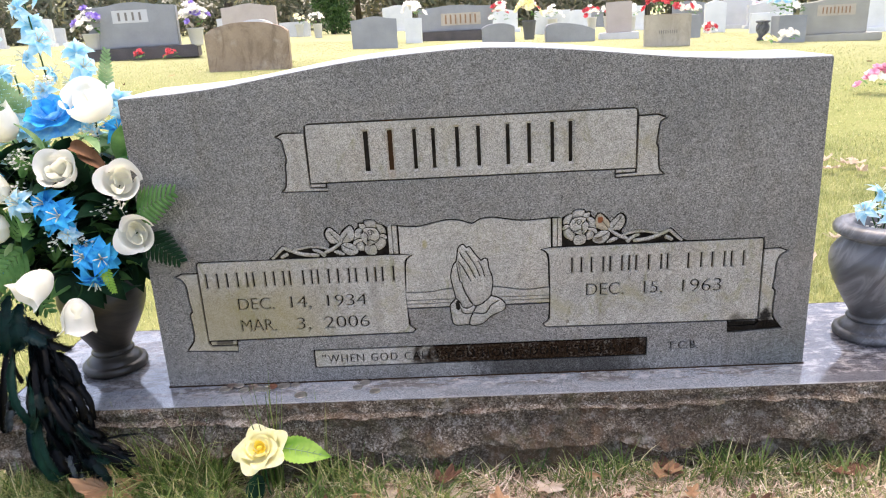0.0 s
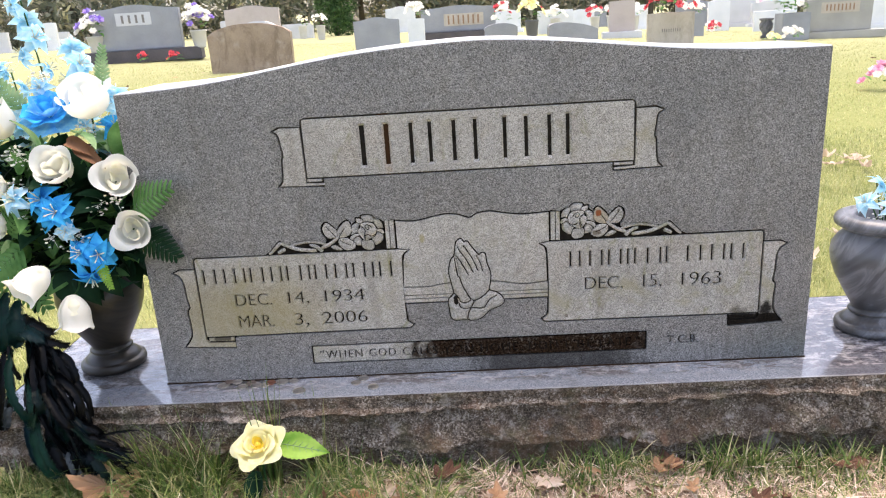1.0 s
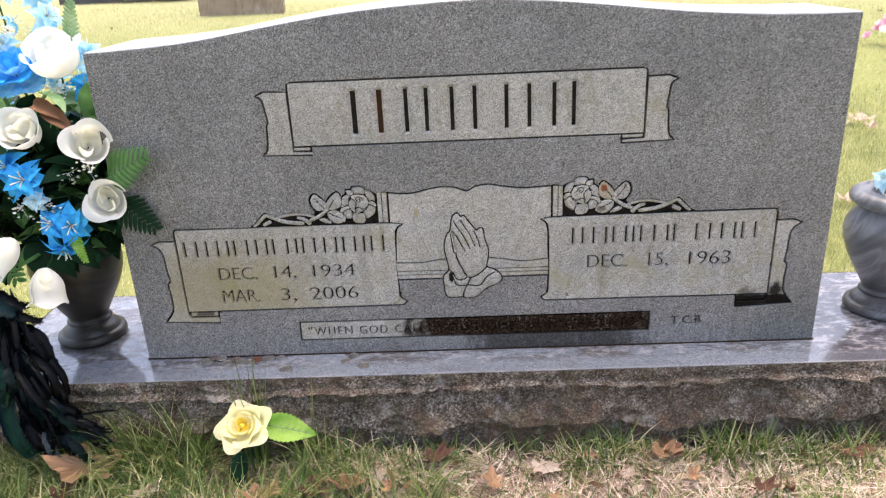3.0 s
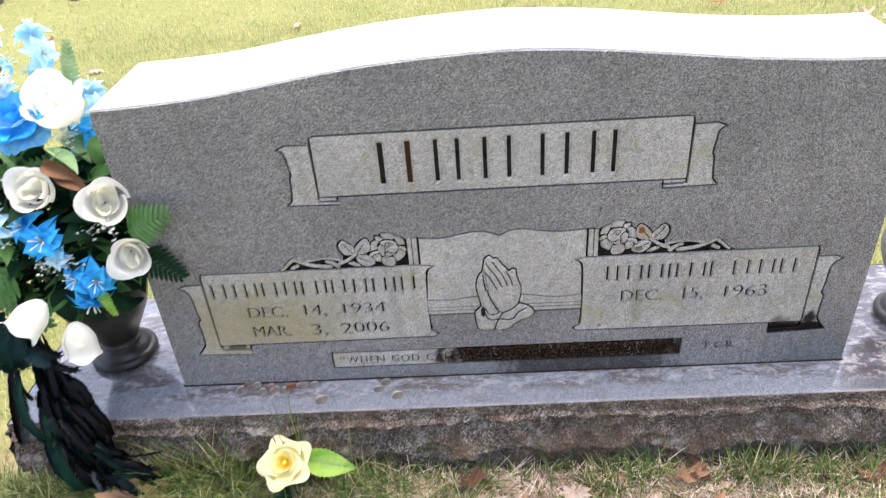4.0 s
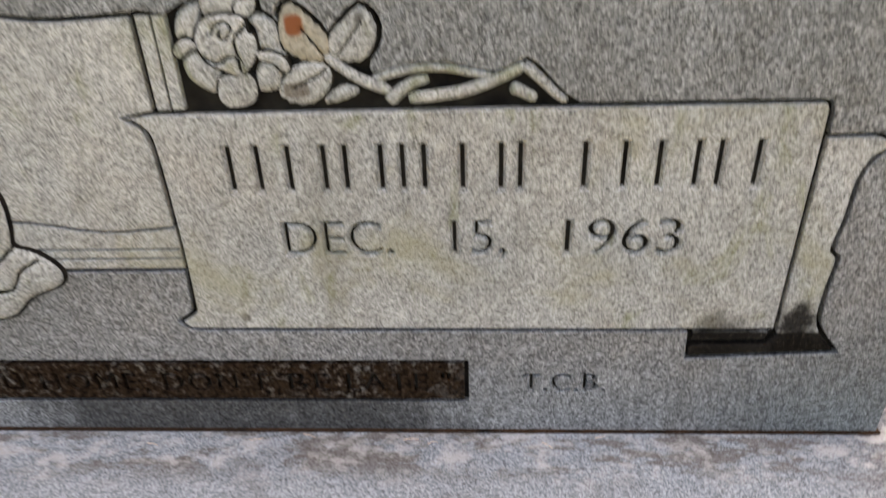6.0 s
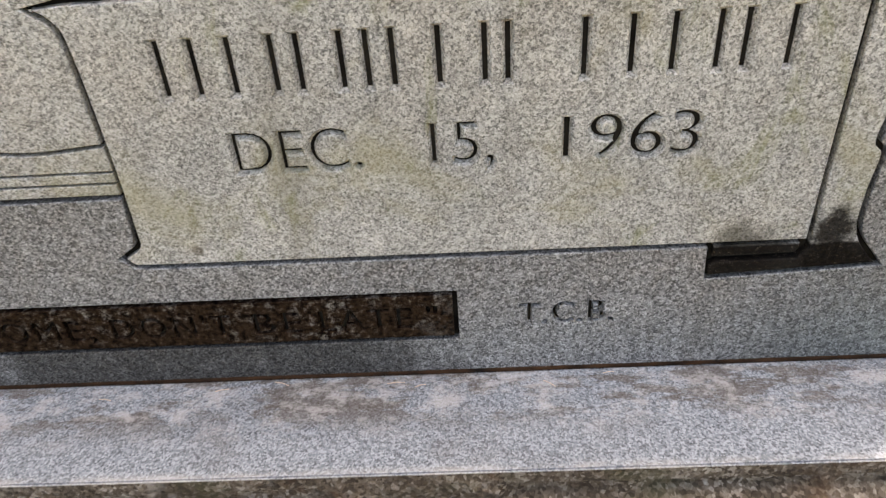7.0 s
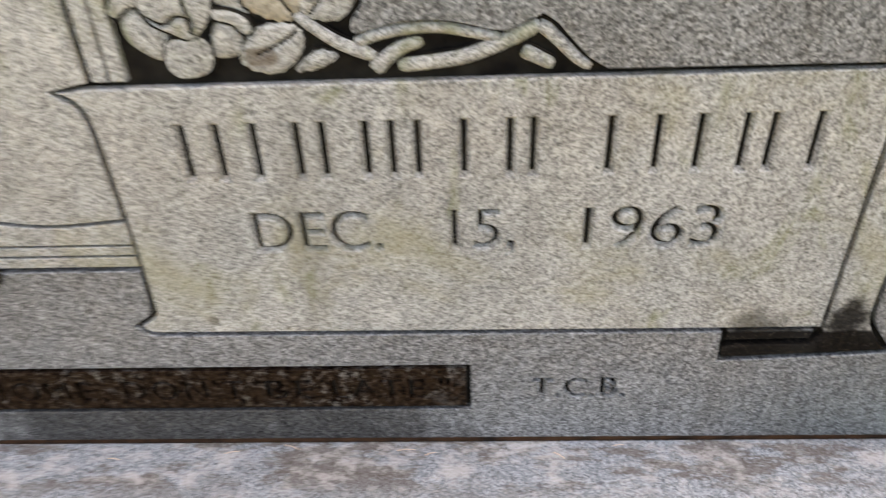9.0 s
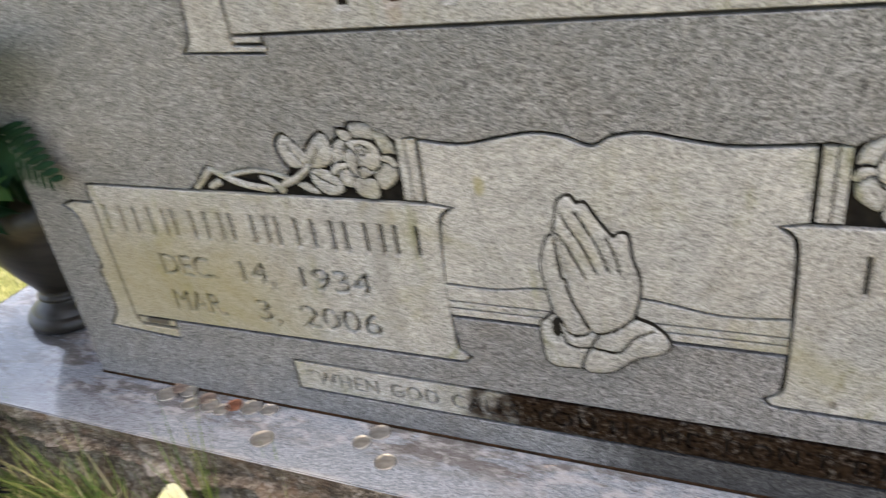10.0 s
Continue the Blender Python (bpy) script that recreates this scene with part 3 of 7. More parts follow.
def slab(name, loops, mat, thick=CUT, bevel=0.0006, gap=0.0016, front=0.0, label="", words=(), ink=-0.0003, slope=0.0):
    """A flat piece of the carved face with chamfered edges and cut words; its front lies at y = front."""
    todo = [(cleaned(p), gap) for p in loops] + [(cleaned(p), ink) for p in words]
    tops, verts, faces = [], [], []
    for k, (pts, g) in enumerate(todo):
        area = sum(x0 * y1 - x1 * y0 for (x0, y0), (x1, y1) in zip(pts, pts[1:] + pts[:1]))
        if area < 0:
            pts = pts[::-1]
        hole = sum(inside(pts[0], q) for j, (q, _) in enumerate(todo) if j != k) % 2
        sign = -1 if hole else 1
        top, mid = offset_loop(pts, sign * (g + bevel)), offset_loop(pts, sign * g)
        tops.append(top)
        n, o = len(pts), len(verts)
        low = offset_loop(pts, sign * (g - slope)) if k >= len(loops) and slope else mid
        verts += [(x, front, z) for x, z in top] + [(x, front + bevel, z) for x, z in mid] + [(x, front + thick * 0.55, z) for x, z in low] + [(x, front + thick, z) for x, z in low]
        for i in range(n):
            j = (i + 1) % n
            for r in (0, n, 2 * n):
                f = (o + r + i, o + r + n + i, o + r + n + j, o + r + j)
                faces.append(f if not hole else f[::-1])
    flat, edges = [], []
    for t in tops:
        o = len(flat)
        flat += [Vector(p) for p in t]
        edges += [(o + i, o + (i + 1) % len(t)) for i in range(len(t))]
    cv, _, cf, *_ = delaunay_2d_cdt(flat, edges, [], 0, 1e-7)
    o = len(verts)
    verts += [(p.x, front, p.y) for p in cv]
    for f in cf:
        c = sum((cv[i] for i in f), Vector((0, 0))) / len(f)
        if sum(inside(c, t) for t in tops) % 2:
            nz = (cv[f[1]] - cv[f[0]]).cross(cv[f[2]] - cv[f[0]])
            faces.append([o + i for i in (f if nz > 0 else f[::-1])])
    bm = bmesh.new()
    loose = bpy.data.meshes.new(name)
    loose.from_pydata(verts, [], faces)
    bm.from_mesh(loose)
    bpy.data.meshes.remove(loose)
    bmesh.ops.remove_doubles(bm, verts=bm.verts, dist=1e-6)
    # the middles of closed letters stand free: each is a part of its own
    bm.verts.index_update()
    todo, pieces = set(bm.verts), []
    while todo:
        grow = [todo.pop()]
        piece = set(grow)
        while grow:
            for e in grow.pop().link_edges:
                for v in e.verts:
                    if v in todo:
                        todo.discard(v)
                        piece.add(v)
                        grow.append(v)
        pieces.append(piece)
    pieces.sort(key=len)
    for piece in pieces[:-1]:
        order = {v: i for i, v in enumerate(sorted(piece, key=lambda v: v.index))}
        own = {f for v in piece for f in v.link_faces}
        place(raw("letter_middle", [v.co[:] for v in order], [[order[v] for v in f.verts] for f in sorted(own, key=lambda f: min(order[v] for v in f.verts))], mat))
        bmesh.ops.delete(bm, geom=list(piece), context="VERTS")
    return place(part(name, bm, mat, None, label, smooth=False))


def letters(body, x0, x1, z0, z1, apart=1.0):
    """The outlines of a word, fitted into a box on the face."""
    cu = bpy.data.curves.new("word", "FONT")
    cu.body = body
    cu.space_character = apart
    tmp = new("word", cu)
    dg = bpy.context.evaluated_depsgraph_get()
    dg.update()
    flat = tmp.evaluated_get(dg).to_curve(dg)
    loops = []
    for sp in flat.splines:
        pts = []
        if sp.type == "BEZIER":
            b = list(sp.bezier_points)
            for a, c in zip(b, b[1:] + b[:1]):
                straight = (a.handle_right - a.co).length < 1e-5 and (c.handle_left - c.co).length < 1e-5
                n = 1 if straight else 5
                for k in range(n):
                    t = k / n
                    p = (1 - t) ** 3 * a.co + 3 * (1 - t) ** 2 * t * a.handle_right + 3 * (1 - t) * t * t * c.handle_left + t ** 3 * c.co
                    pts.append((p.x, p.y))
        else:
            pts = [(p.co.x, p.co.y) for p in sp.points]
        loops.append(pts)
    tmp.to_curve_clear()
    bpy.data.objects.remove(tmp)
    xs, ys = [p[0] for q in loops for p in q], [p[1] for q in loops for p in q]
    a, b = min(xs), max(xs)
    lo, hi = (0.0, 0.729) if max(ys) > 0.5 else (min(ys), max(ys))
    fitted = [[(x0 + (p[0] - a) / (b - a) * (x1 - x0), z0 + (p[1] - lo) / (hi - lo) * (z1 - z0)) for p in q] for q in loops]
    # upright strokes broader than level ones, as in a carver's roman hand
    broad = 0.012 * (z1 - z0)
    out = []
    for q in fitted:
        q = cleaned(q)
        area = sum(xa * zb - xb * za for (xa, za), (xb, zb) in zip(q, q[1:] + q[:1]))
        hole = sum(inside(q[0], cleaned(o)) for o in fitted if cleaned(o) != q) % 2
        side = (1 if area > 0 else -1) * (-1 if hole else 1)
        grown = []
        for k, (x, z) in enumerate(q):
            (xa, za), (xb, zb) = q[k - 1], q[(k + 1) % len(q)]
            n = math.hypot(zb - za, xb - xa) or 1.0
            grown.append((x + side * broad * (zb - za) / n, z - side * broad * -0.35 * (xb - xa) / n))
        out.append(grown)
    return out


def strokes(x0, x1, z0, z1, count, width):
    """Plain upright bars in place of a name that is not to be read."""
    out = []
    pitch = (x1 - x0) / count
    for k in range(count):
        for a in (x0 + k * pitch + 0.10 * pitch, x0 + k * pitch + 0.78 * pitch - width):
            out.append([(a, z0), (a + width, z0), (a + width, z1), (a, z1)])
    return out


def bar_row(x0, x1, z0, z1, gaps, width):
    """Plain upright bars at uneven gaps, for a small name that is not to be read."""
    out, at, total = [], 0.0, sum(gaps)
    for g in (0, *gaps):
        at += g
        a = x0 + (x1 - x0 - width) * at / total
        out.append([(a, z0), (a + width, z0), (a + width, z1), (a, z1)])
    return out


def arc(*pts, per=5):
    return [(p[0], p[1]) for p in curve_points([(*q, 0) for q in pts], per)]


def mirror(pts):
    return [(-x, z) for x, z in pts][::-1]


# outlines on the face, in metres across and up
title_ear = [(0.288, 0.6425), (0.322, 0.6435), *arc((0.336, 0.637), (0.326, 0.630), (0.323, 0.612), (0.3205, 0.594), (0.3235, 0.587), (0.3245, 0.566), (0.327, 0.548), (0.335, 0.5385)), (0.25, 0.536), (0.25, 0.5425), (0.2865, 0.5440)]
title_main = [(-0.290, 0.551), (0.2865, 0.551), *arc((0.2865, 0.652), (0.284, 0.656), (0.280, 0.6565)), *arc((-0.284, 0.6565), (-0.288, 0.656), (-0.290, 0.652))]
title_union = [(-0.261, 0.551), (0.25, 0.551), (0.25, 0.536), *title_ear[2:-3][::-1], (0.322, 0.6435), (0.288, 0.6425), (0.2865, 0.652), (0.280, 0.6565), (-0.284, 0.6565), (-0.290, 0.652), (-0.2905, 0.641), *[(-x - 0.007, z) for x, z in title_ear[1:-3]], (-0.261, 0.5365)]
name_ear = [(0.519, 0.392), (0.548, 0.3925), *arc((0.562, 0.3865), (0.550, 0.379), (0.544, 0.364), (0.543, 0.338), (0.5405, 0.317), (0.5455, 0.309), (0.544, 0.285), (0.546, 0.258), (0.562, 0.2355)), (0.4640, 0.2307), (0.4625, 0.2330), (0.4625, 0.2405), (0.467, 0.2432), (0.513, 0.2436), (0.5180, 0.2490)]
name_main = [(0.463, 0.254), (0.5185, 0.254), *arc((0.5185, 0.408), (0.516, 0.4125), (0.511, 0.413)), (0.135, 0.412), *arc((0.118, 0.4095), (0.128, 0.402), (0.1315, 0.388), (0.1325, 0.33), (0.1315, 0.283), (0.130, 0.270), (0.119, 0.2625)), *arc((0.119, 0.2625), (0.125, 0.2565), (0.135, 0.2555))]
fold = [(0.4650, 0.2452), (0.5130, 0.2456), (0.5145, 0.2480), (0.5145, 0.2530), (0.4650, 0.2528)]
book_top = arc((-0.1405, 0.4665), (-0.105, 0.4635), (-0.068, 0.4705), (-0.046, 0.4735), (-0.025, 0.471), (-0.006, 0.4645), (0.008, 0.4715), (0.031, 0.4745), (0.060, 0.4695), (0.090, 0.466), (0.1375, 0.468))
page_edge = arc((-0.1345, 0.337), (-0.088, 0.336), (-0.05, 0.341), (0.03, 0.341), (0.085, 0.333), (0.1325, 0.336))
book_page = [*book_top, (0.1375, 0.4125), *arc((0.118, 0.4095), (0.128, 0.402), (0.1315, 0.388)), *page_edge[::-1], *arc((-0.1315, 0.388), (-0.128, 0.402), (-0.118, 0.4095)), (-0.1405, 0.4125)]
book_band = [*page_edge, (0.1325, 0.3205), (-0.1335, 0.3205)]
rose_edge = arc((0.1560, 0.4660), (0.1647, 0.4711), (0.1738, 0.4738), (0.1762, 0.4784), (0.1848, 0.4814), (0.1964, 0.4804), (0.1981, 0.4755), (0.2069, 0.4763), (0.2072, 0.4690), (0.2134, 0.4650), (0.2163, 0.4610), (0.2170, 0.4685), (0.2232, 0.4730), (0.2317, 0.4680), (0.2391, 0.4604), (0.2428, 0.4550), (0.2503, 0.4632), (0.2602, 0.4712), (0.2672, 0.4672), (0.2708, 0.4588), (0.2685, 0.4478), (0.2630, 0.4400), (0.2640, 0.4325), (0.2750, 0.4350), (0.2887, 0.4373), (0.3022, 0.4378), (0.3158, 0.4357), (0.3340, 0.4318), (0.3495, 0.4392), (0.3600, 0.4302), (0.3700, 0.4195), (0.3800, 0.4133), per=2)
lower_union = [*book_top, (0.1415, 0.469), *rose_edge, (0.511, 0.413), (0.516, 0.4125), (0.5185, 0.408), (0.519, 0.392), *name_ear[1:-5], (0.463, 0.254), (0.135, 0.2555), (0.125, 0.2565), (0.119, 0.2625), (0.130, 0.270), (0.1315, 0.283), (0.1325, 0.3045),
               (-0.1335, 0.3045), (-0.1315, 0.283), (-0.130, 0.270), (-0.119, 0.2625), (-0.125, 0.2565), (-0.135, 0.2555), (-0.463, 0.254), *[(-x, z) for x, z in name_ear[1:-5]][::-1], (-0.519, 0.392), (-0.5185, 0.408), (-0.516, 0.4125), (-0.511, 0.413), *[(x - 0.004, z - 0.0015) for x, z in mirror(rose_edge)], (-0.1445, 0.4675)]
motto = [(-0.318, 0.1905), (0.3135, 0.1905), (0.3135, 0.2265), (-0.318, 0.2265)]

bm = bmesh.new()
front_ring = [bm.verts.new((x, CUT + 0.0012, z)) for x, z in die_outline]
back_ring = [bm.verts.new((x, DEPTH, z)) for x, z in die_outline]
bm.faces.new(front_ring)
bm.faces.new(back_ring[::-1])
for k in range(len(die_outline)):
    bm.faces.new((front_ring[k - 1], back_ring[k - 1], back_ring[k], front_ring[k]))
bmesh.ops.recalc_face_normals(bm, faces=bm.faces)
place(part("body", bm, sawn, None, "sawn granite block, sky brightness painted into its pale top", smooth=False))
# sheet behind the lower panels, coloured dark like shaded gaps
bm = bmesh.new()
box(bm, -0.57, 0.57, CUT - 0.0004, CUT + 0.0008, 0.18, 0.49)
place(part("recess_floor", bm, cut_shade, None, "dark grimy bottom of the carved cuts with painted shade", smooth=False))
bm = bmesh.new()
box(bm, -0.36, 0.345, CUT - 0.0004, CUT + 0.0008, 0.525, 0.665)
place(part("recess_floor", bm, grime_shade, None, "rust-stained bottom of the title cuts, darkened as shade", smooth=False))

# dark floors that deepen the shade inside the words
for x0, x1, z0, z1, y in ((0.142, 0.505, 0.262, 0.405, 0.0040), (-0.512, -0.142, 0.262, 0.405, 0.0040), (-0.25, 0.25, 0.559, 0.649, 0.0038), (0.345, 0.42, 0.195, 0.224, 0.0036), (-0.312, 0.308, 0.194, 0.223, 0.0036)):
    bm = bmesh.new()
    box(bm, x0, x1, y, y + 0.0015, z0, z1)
    place(part("cut_bottom", bm, cut_floor, None, "dirty stone at the bottom of the cut words, shade in its colour", smooth=False))
slab("face_plate", [die_outline, title_union, lower_union, motto], polished, words=letters("T.C.B.", 0.3535, 0.4105, 0.1995, 0.2168, 1.15), ink=0.0004, slope=0.0008, gap=0.0015, thick=CUT + 0.001, label="smooth darker granite face")
NAME = strokes(-0.2, -0.117, 0.566, 0.642, 1, 0.014) + strokes(-0.112, -0.046, 0.566, 0.642, 1, 0.012) + strokes(-0.038, 0.034, 0.566, 0.642, 1, 0.012) + strokes(0.05, 0.122, 0.566, 0.642, 1, 0.012) + strokes(0.128, 0.192, 0.566, 0.642, 1, 0.012)
slab("title_panel", [title_main], frosted, words=NAME, ink=0.0004, slope=0.0032, label="frosted scroll panel with plain upright cut bars")
slab("scroll_end", [title_ear], frosted)
slab("scroll_end", [[(-x - (0.007 if x > 0.3 else 0.0035), z) for x, z in title_ear][::-1]], frosted)
slab("scroll_fold", [[(0.2515, 0.5448), (0.284, 0.5455), (0.284, 0.5500), (0.2515, 0.5495)]], frosted, gap=0.0003, bevel=0.0004)
slab("scroll_fold", [[(-0.290, 0.5452), (-0.263, 0.5448), (-0.263, 0.5495), (-0.290, 0.5500)]], frosted, gap=0.0003, bevel=0.0004)
right_words = bar_row(0.172, 0.350, 0.360, 0.391, (1.2, 1.3, 1.5, 0.9, 1.5, 0.9, 0.9, 1.6, 1.6, 0.8), 0.0046) + bar_row(0.383, 0.487, 0.360, 0.391, (1.6, 1.4, 1.5, 0.9, 1.5), 0.0046) + letters("DEC.", 0.200, 0.269, 0.315, 0.341) + letters("15,", 0.306, 0.340, 0.315, 0.341) + letters("1963", 0.376, 0.448, 0.314, 0.341)
slab("name_panel", [name_main], frosted, words=right_words, ink=0.0004, slope=0.0014, bevel=0.0007, label="frosted panel cut with plain bars and the date DEC. 15, 1963")
left_words = bar_row(-0.507, -0.345, 0.360, 0.390, (1.4, 1.2, 1.3, 1.2, 0.8, 1.5, 1.1, 1.2, 0.8), 0.0046) + bar_row(-0.325, -0.152, 0.360, 0.390, (1.1, 0.8, 1.4, 1.2, 1.4, 0.9, 1.4, 1.1, 0.9, 1.4), 0.0046) + letters("DEC.", -0.452, -0.383, 0.315, 0.340) + letters("14,", -0.352, -0.313, 0.315, 0.340) + letters("1934", -0.283, -0.208, 0.315, 0.340) + letters("MAR.", -0.451, -0.384, 0.271, 0.297) + letters("3,", -0.344, -0.318, 0.271, 0.297) + letters("2006", -0.292, -0.206, 0.271, 0.297)
slab("name_panel", [mirror(name_main)], frosted, words=left_words, ink=0.0004, slope=0.0014, bevel=0.0007, label="frosted panel cut with plain bars and the dates DEC. 14, 1934 and MAR. 3, 2006")
slab("scroll_end", [name_ear], frosted, label="mould-blackened scroll end")
slab("scroll_end", [mirror(name_ear)], frosted)
slab("scroll_fold", [fold], frosted, gap=0.0004, front=0.0006, bevel=0.0008)
slab("scroll_fold", [mirror(fold)], frosted, gap=0.0004, front=0.0006, bevel=0.0008)
slab("book_page", [book_page], frosted, label="open book panel with wavy top")
slab("book_page", [book_band], frosted, gap=0.0006)
for z0, z1 in ((0.3135, 0.3205), (0.3055, 0.3135)):
    slab("book_page", [[(-0.1335, z0), (0.1325, z0), (0.1325, z1), (-0.1335, z1)]], frosted, gap=0.0007, bevel=0.0005)
for x0, x1 in ((0.1388, 0.1480), (0.1480, 0.1562), (-0.1510, -0.1418), (-0.1592, -0.1510)):
    slab("book_spine", [[(x0, 0.4135), (x1, 0.4135), (x1, 0.4675), (x0, 0.4675)]], frosted, gap=0.0007, bevel=0.0005)
QUOTE = []
for word, x0, x1 in (('"', -0.3040, -0.2968), ("WHEN", -0.2930, -0.2232), ("GOD", -0.2095, -0.1588), ("CALLS", -0.1450, -0.0794), ("YOU", -0.0680, -0.0110), ("HOME,", 0.0029, 0.0815), ("DON'T", 0.0945, 0.1714), ("BE", 0.1859, 0.2155), ("LATE", 0.2279, 0.2857), ('"', 0.2955, 0.3020)):
    QUOTE += letters(word, x0, x1, 0.1995, 0.2170, 1.2)
slab("motto_panel", [motto], frosted, words=QUOTE, bevel=0.0004, ink=0.0001, slope=0.0004, label="mould-blackened motto panel with cut words")


def carve(name, outline, high, grooves=(), mat=frosted, label="", parent=None, per=4, step=0.0012, edge=0.0045, y0=CUT, margin=0.0014, lip=0.22, grow=0.0006, teeth=0.0, sill=0.36):
    """A pillowed piece of carving: a smooth outline on the face, rounded towards its edge, with cut grooves in it and a dark cut round it.
    grooves: (points, width, depth)."""
    loop = [(p[0], p[1]) for p in curve_points([(*q, 0) for q in outline], per, True)] if per else list(outline)
    if sum(a[0] * b[1] - b[0] * a[1] for a, b in zip(loop, loop[1:] + loop[:1])) < 0:
        loop = loop[::-1]
    if teeth:
        loop = [(x + (teeth if i % 2 else -teeth) * 0.6, z + (teeth if i % 2 else -teeth)) for i, (x, z) in enumerate(loop)]
    loop = offset_loop(loop, -grow)
    ring = np.array(loop)
    nxt = np.roll(ring, -1, 0)

    def to_line(p, a, b):
        ab = b - a
        t = np.clip(((p[:, None] - a) * ab).sum(2) / np.maximum((ab * ab).sum(1), 1e-12), 0, 1)
        return np.sqrt((((p[:, None] - a) - t[..., None] * ab) ** 2).sum(2)).min(1)

    def within(p):
        up = (ring[:, 1] > p[:, None, 1]) != (nxt[:, 1] > p[:, None, 1])
        rise = np.where(np.abs(nxt[:, 1] - ring[:, 1]) < 1e-12, 1e-12, nxt[:, 1] - ring[:, 1])
        return (up & (p[:, None, 0] < ring[:, 0] + (p[:, None, 1] - ring[:, 1]) * (nxt[:, 0] - ring[:, 0]) / rise)).sum(1) % 2 == 1

    lo, hi = ring.min(0), ring.max(0)
    gx_, gz_ = np.meshgrid(np.arange(lo[0], hi[0], step), np.arange(lo[1], hi[1], step))
    gx_[::2] += step * 0.5
    grid = np.stack([gx_.ravel(), gz_.ravel()], 1)
    grid = grid[within(grid)]
    grid = grid[to_line(grid, ring, nxt) > step * 0.45]
    n = len(loop)
    cv, _, cf, *_ = delaunay_2d_cdt([Vector(p) for p in loop] + [Vector(p) for p in grid.tolist()], [(i, (i + 1) % n) for i in range(n)], [], 0, 1e-7)
    p = np.array([(v.x, v.y) for v in cv])
    tri = np.array([f[:3] for f in cf])
    mid = p[tri].mean(1)
    keep = within(mid)
    tri, mid = tri[keep], mid[keep]
    e = np.clip(to_line(p, ring, nxt) / edge, 0, 1)
    h = high * (sill + (1 - sill) * np.sqrt(np.clip(1 - (1 - e) ** 2, 0, 1)))
    dark = np.full(len(mid), 9.0)
    for line, wide, deep in grooves:
        q = np.array([(v.x, v.y) for v in curve_points([(*k, 0) for k in line], 5)])
        h -= deep * np.exp(-(to_line(p, q[:-1], q[1:]) / wide) ** 2)
        dark = np.minimum(dark, to_line(mid, q[:-1], q[1:]) / wide)
    verts = [(x, y0 - k, z) for (x, z), k in zip(p.tolist(), h.tolist())]
    a, b, c = p[tri[:, 0]], p[tri[:, 1]], p[tri[:, 2]]
    turned_over = (b[:, 0] - a[:, 0]) * (c[:, 1] - a[:, 1]) - (b[:, 1] - a[:, 1]) * (c[:, 0] - a[:, 0]) < 0
    tri[turned_over] = tri[turned_over][:, ::-1]
    faces = tri.tolist()
    top = len(faces)
    # the wall and the cut round the piece, its shade put into the dark colour
    o = len(verts)
    wide_loop = offset_loop(loop, -margin)
    for x, z in loop:
        verts.append((x, y0 - sill * high, z))
    verts += [(x, y0 - lip * high, z) for x, z in loop] + [(x, y0 - lip * high, z) for x, z in wide_loop] + [(x, y0 + 0.0004, z) for x, z in wide_loop]
    for r in (0, n, 2 * n):
        faces += [(o + r + i, o + r + n + i, o + r + n + (i + 1) % n, o + r + (i + 1) % n) for i in range(n)]
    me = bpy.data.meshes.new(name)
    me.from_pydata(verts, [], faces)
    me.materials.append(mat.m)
    me.materials.append(cut_shade.m)
    # groove bottoms get the same painted shade
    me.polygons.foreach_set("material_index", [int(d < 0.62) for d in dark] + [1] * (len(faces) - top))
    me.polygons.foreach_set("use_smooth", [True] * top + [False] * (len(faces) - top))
    ob = place(new(name, me))
    if parent:
        ob.parent = parent
    if label:
        ob["label"] = label
    return ob


def ribbon(line, w0, w1):
    """The outline of a stem along a line, w0 wide at its root and w1 at its tip."""
    p = [Vector((q[0], q[1])) for q in curve_points([(*k, 0) for k in line], 4)]
    left, right = [], []
    for i, q in enumerate(p):
        d = (p[min(i + 1, len(p) - 1)] - p[max(i - 1, 0)]).normalized()
        half = 0.5 * (w0 + (w1 - w0) * i / (len(p) - 1)) * (1.0 if 0 < i < len(p) - 1 else 0.6)
        left.append((q.x - d.y * half, q.y + d.x * half))
        right.append((q.x + d.y * half, q.y - d.x * half))
    return left + right[::-1]


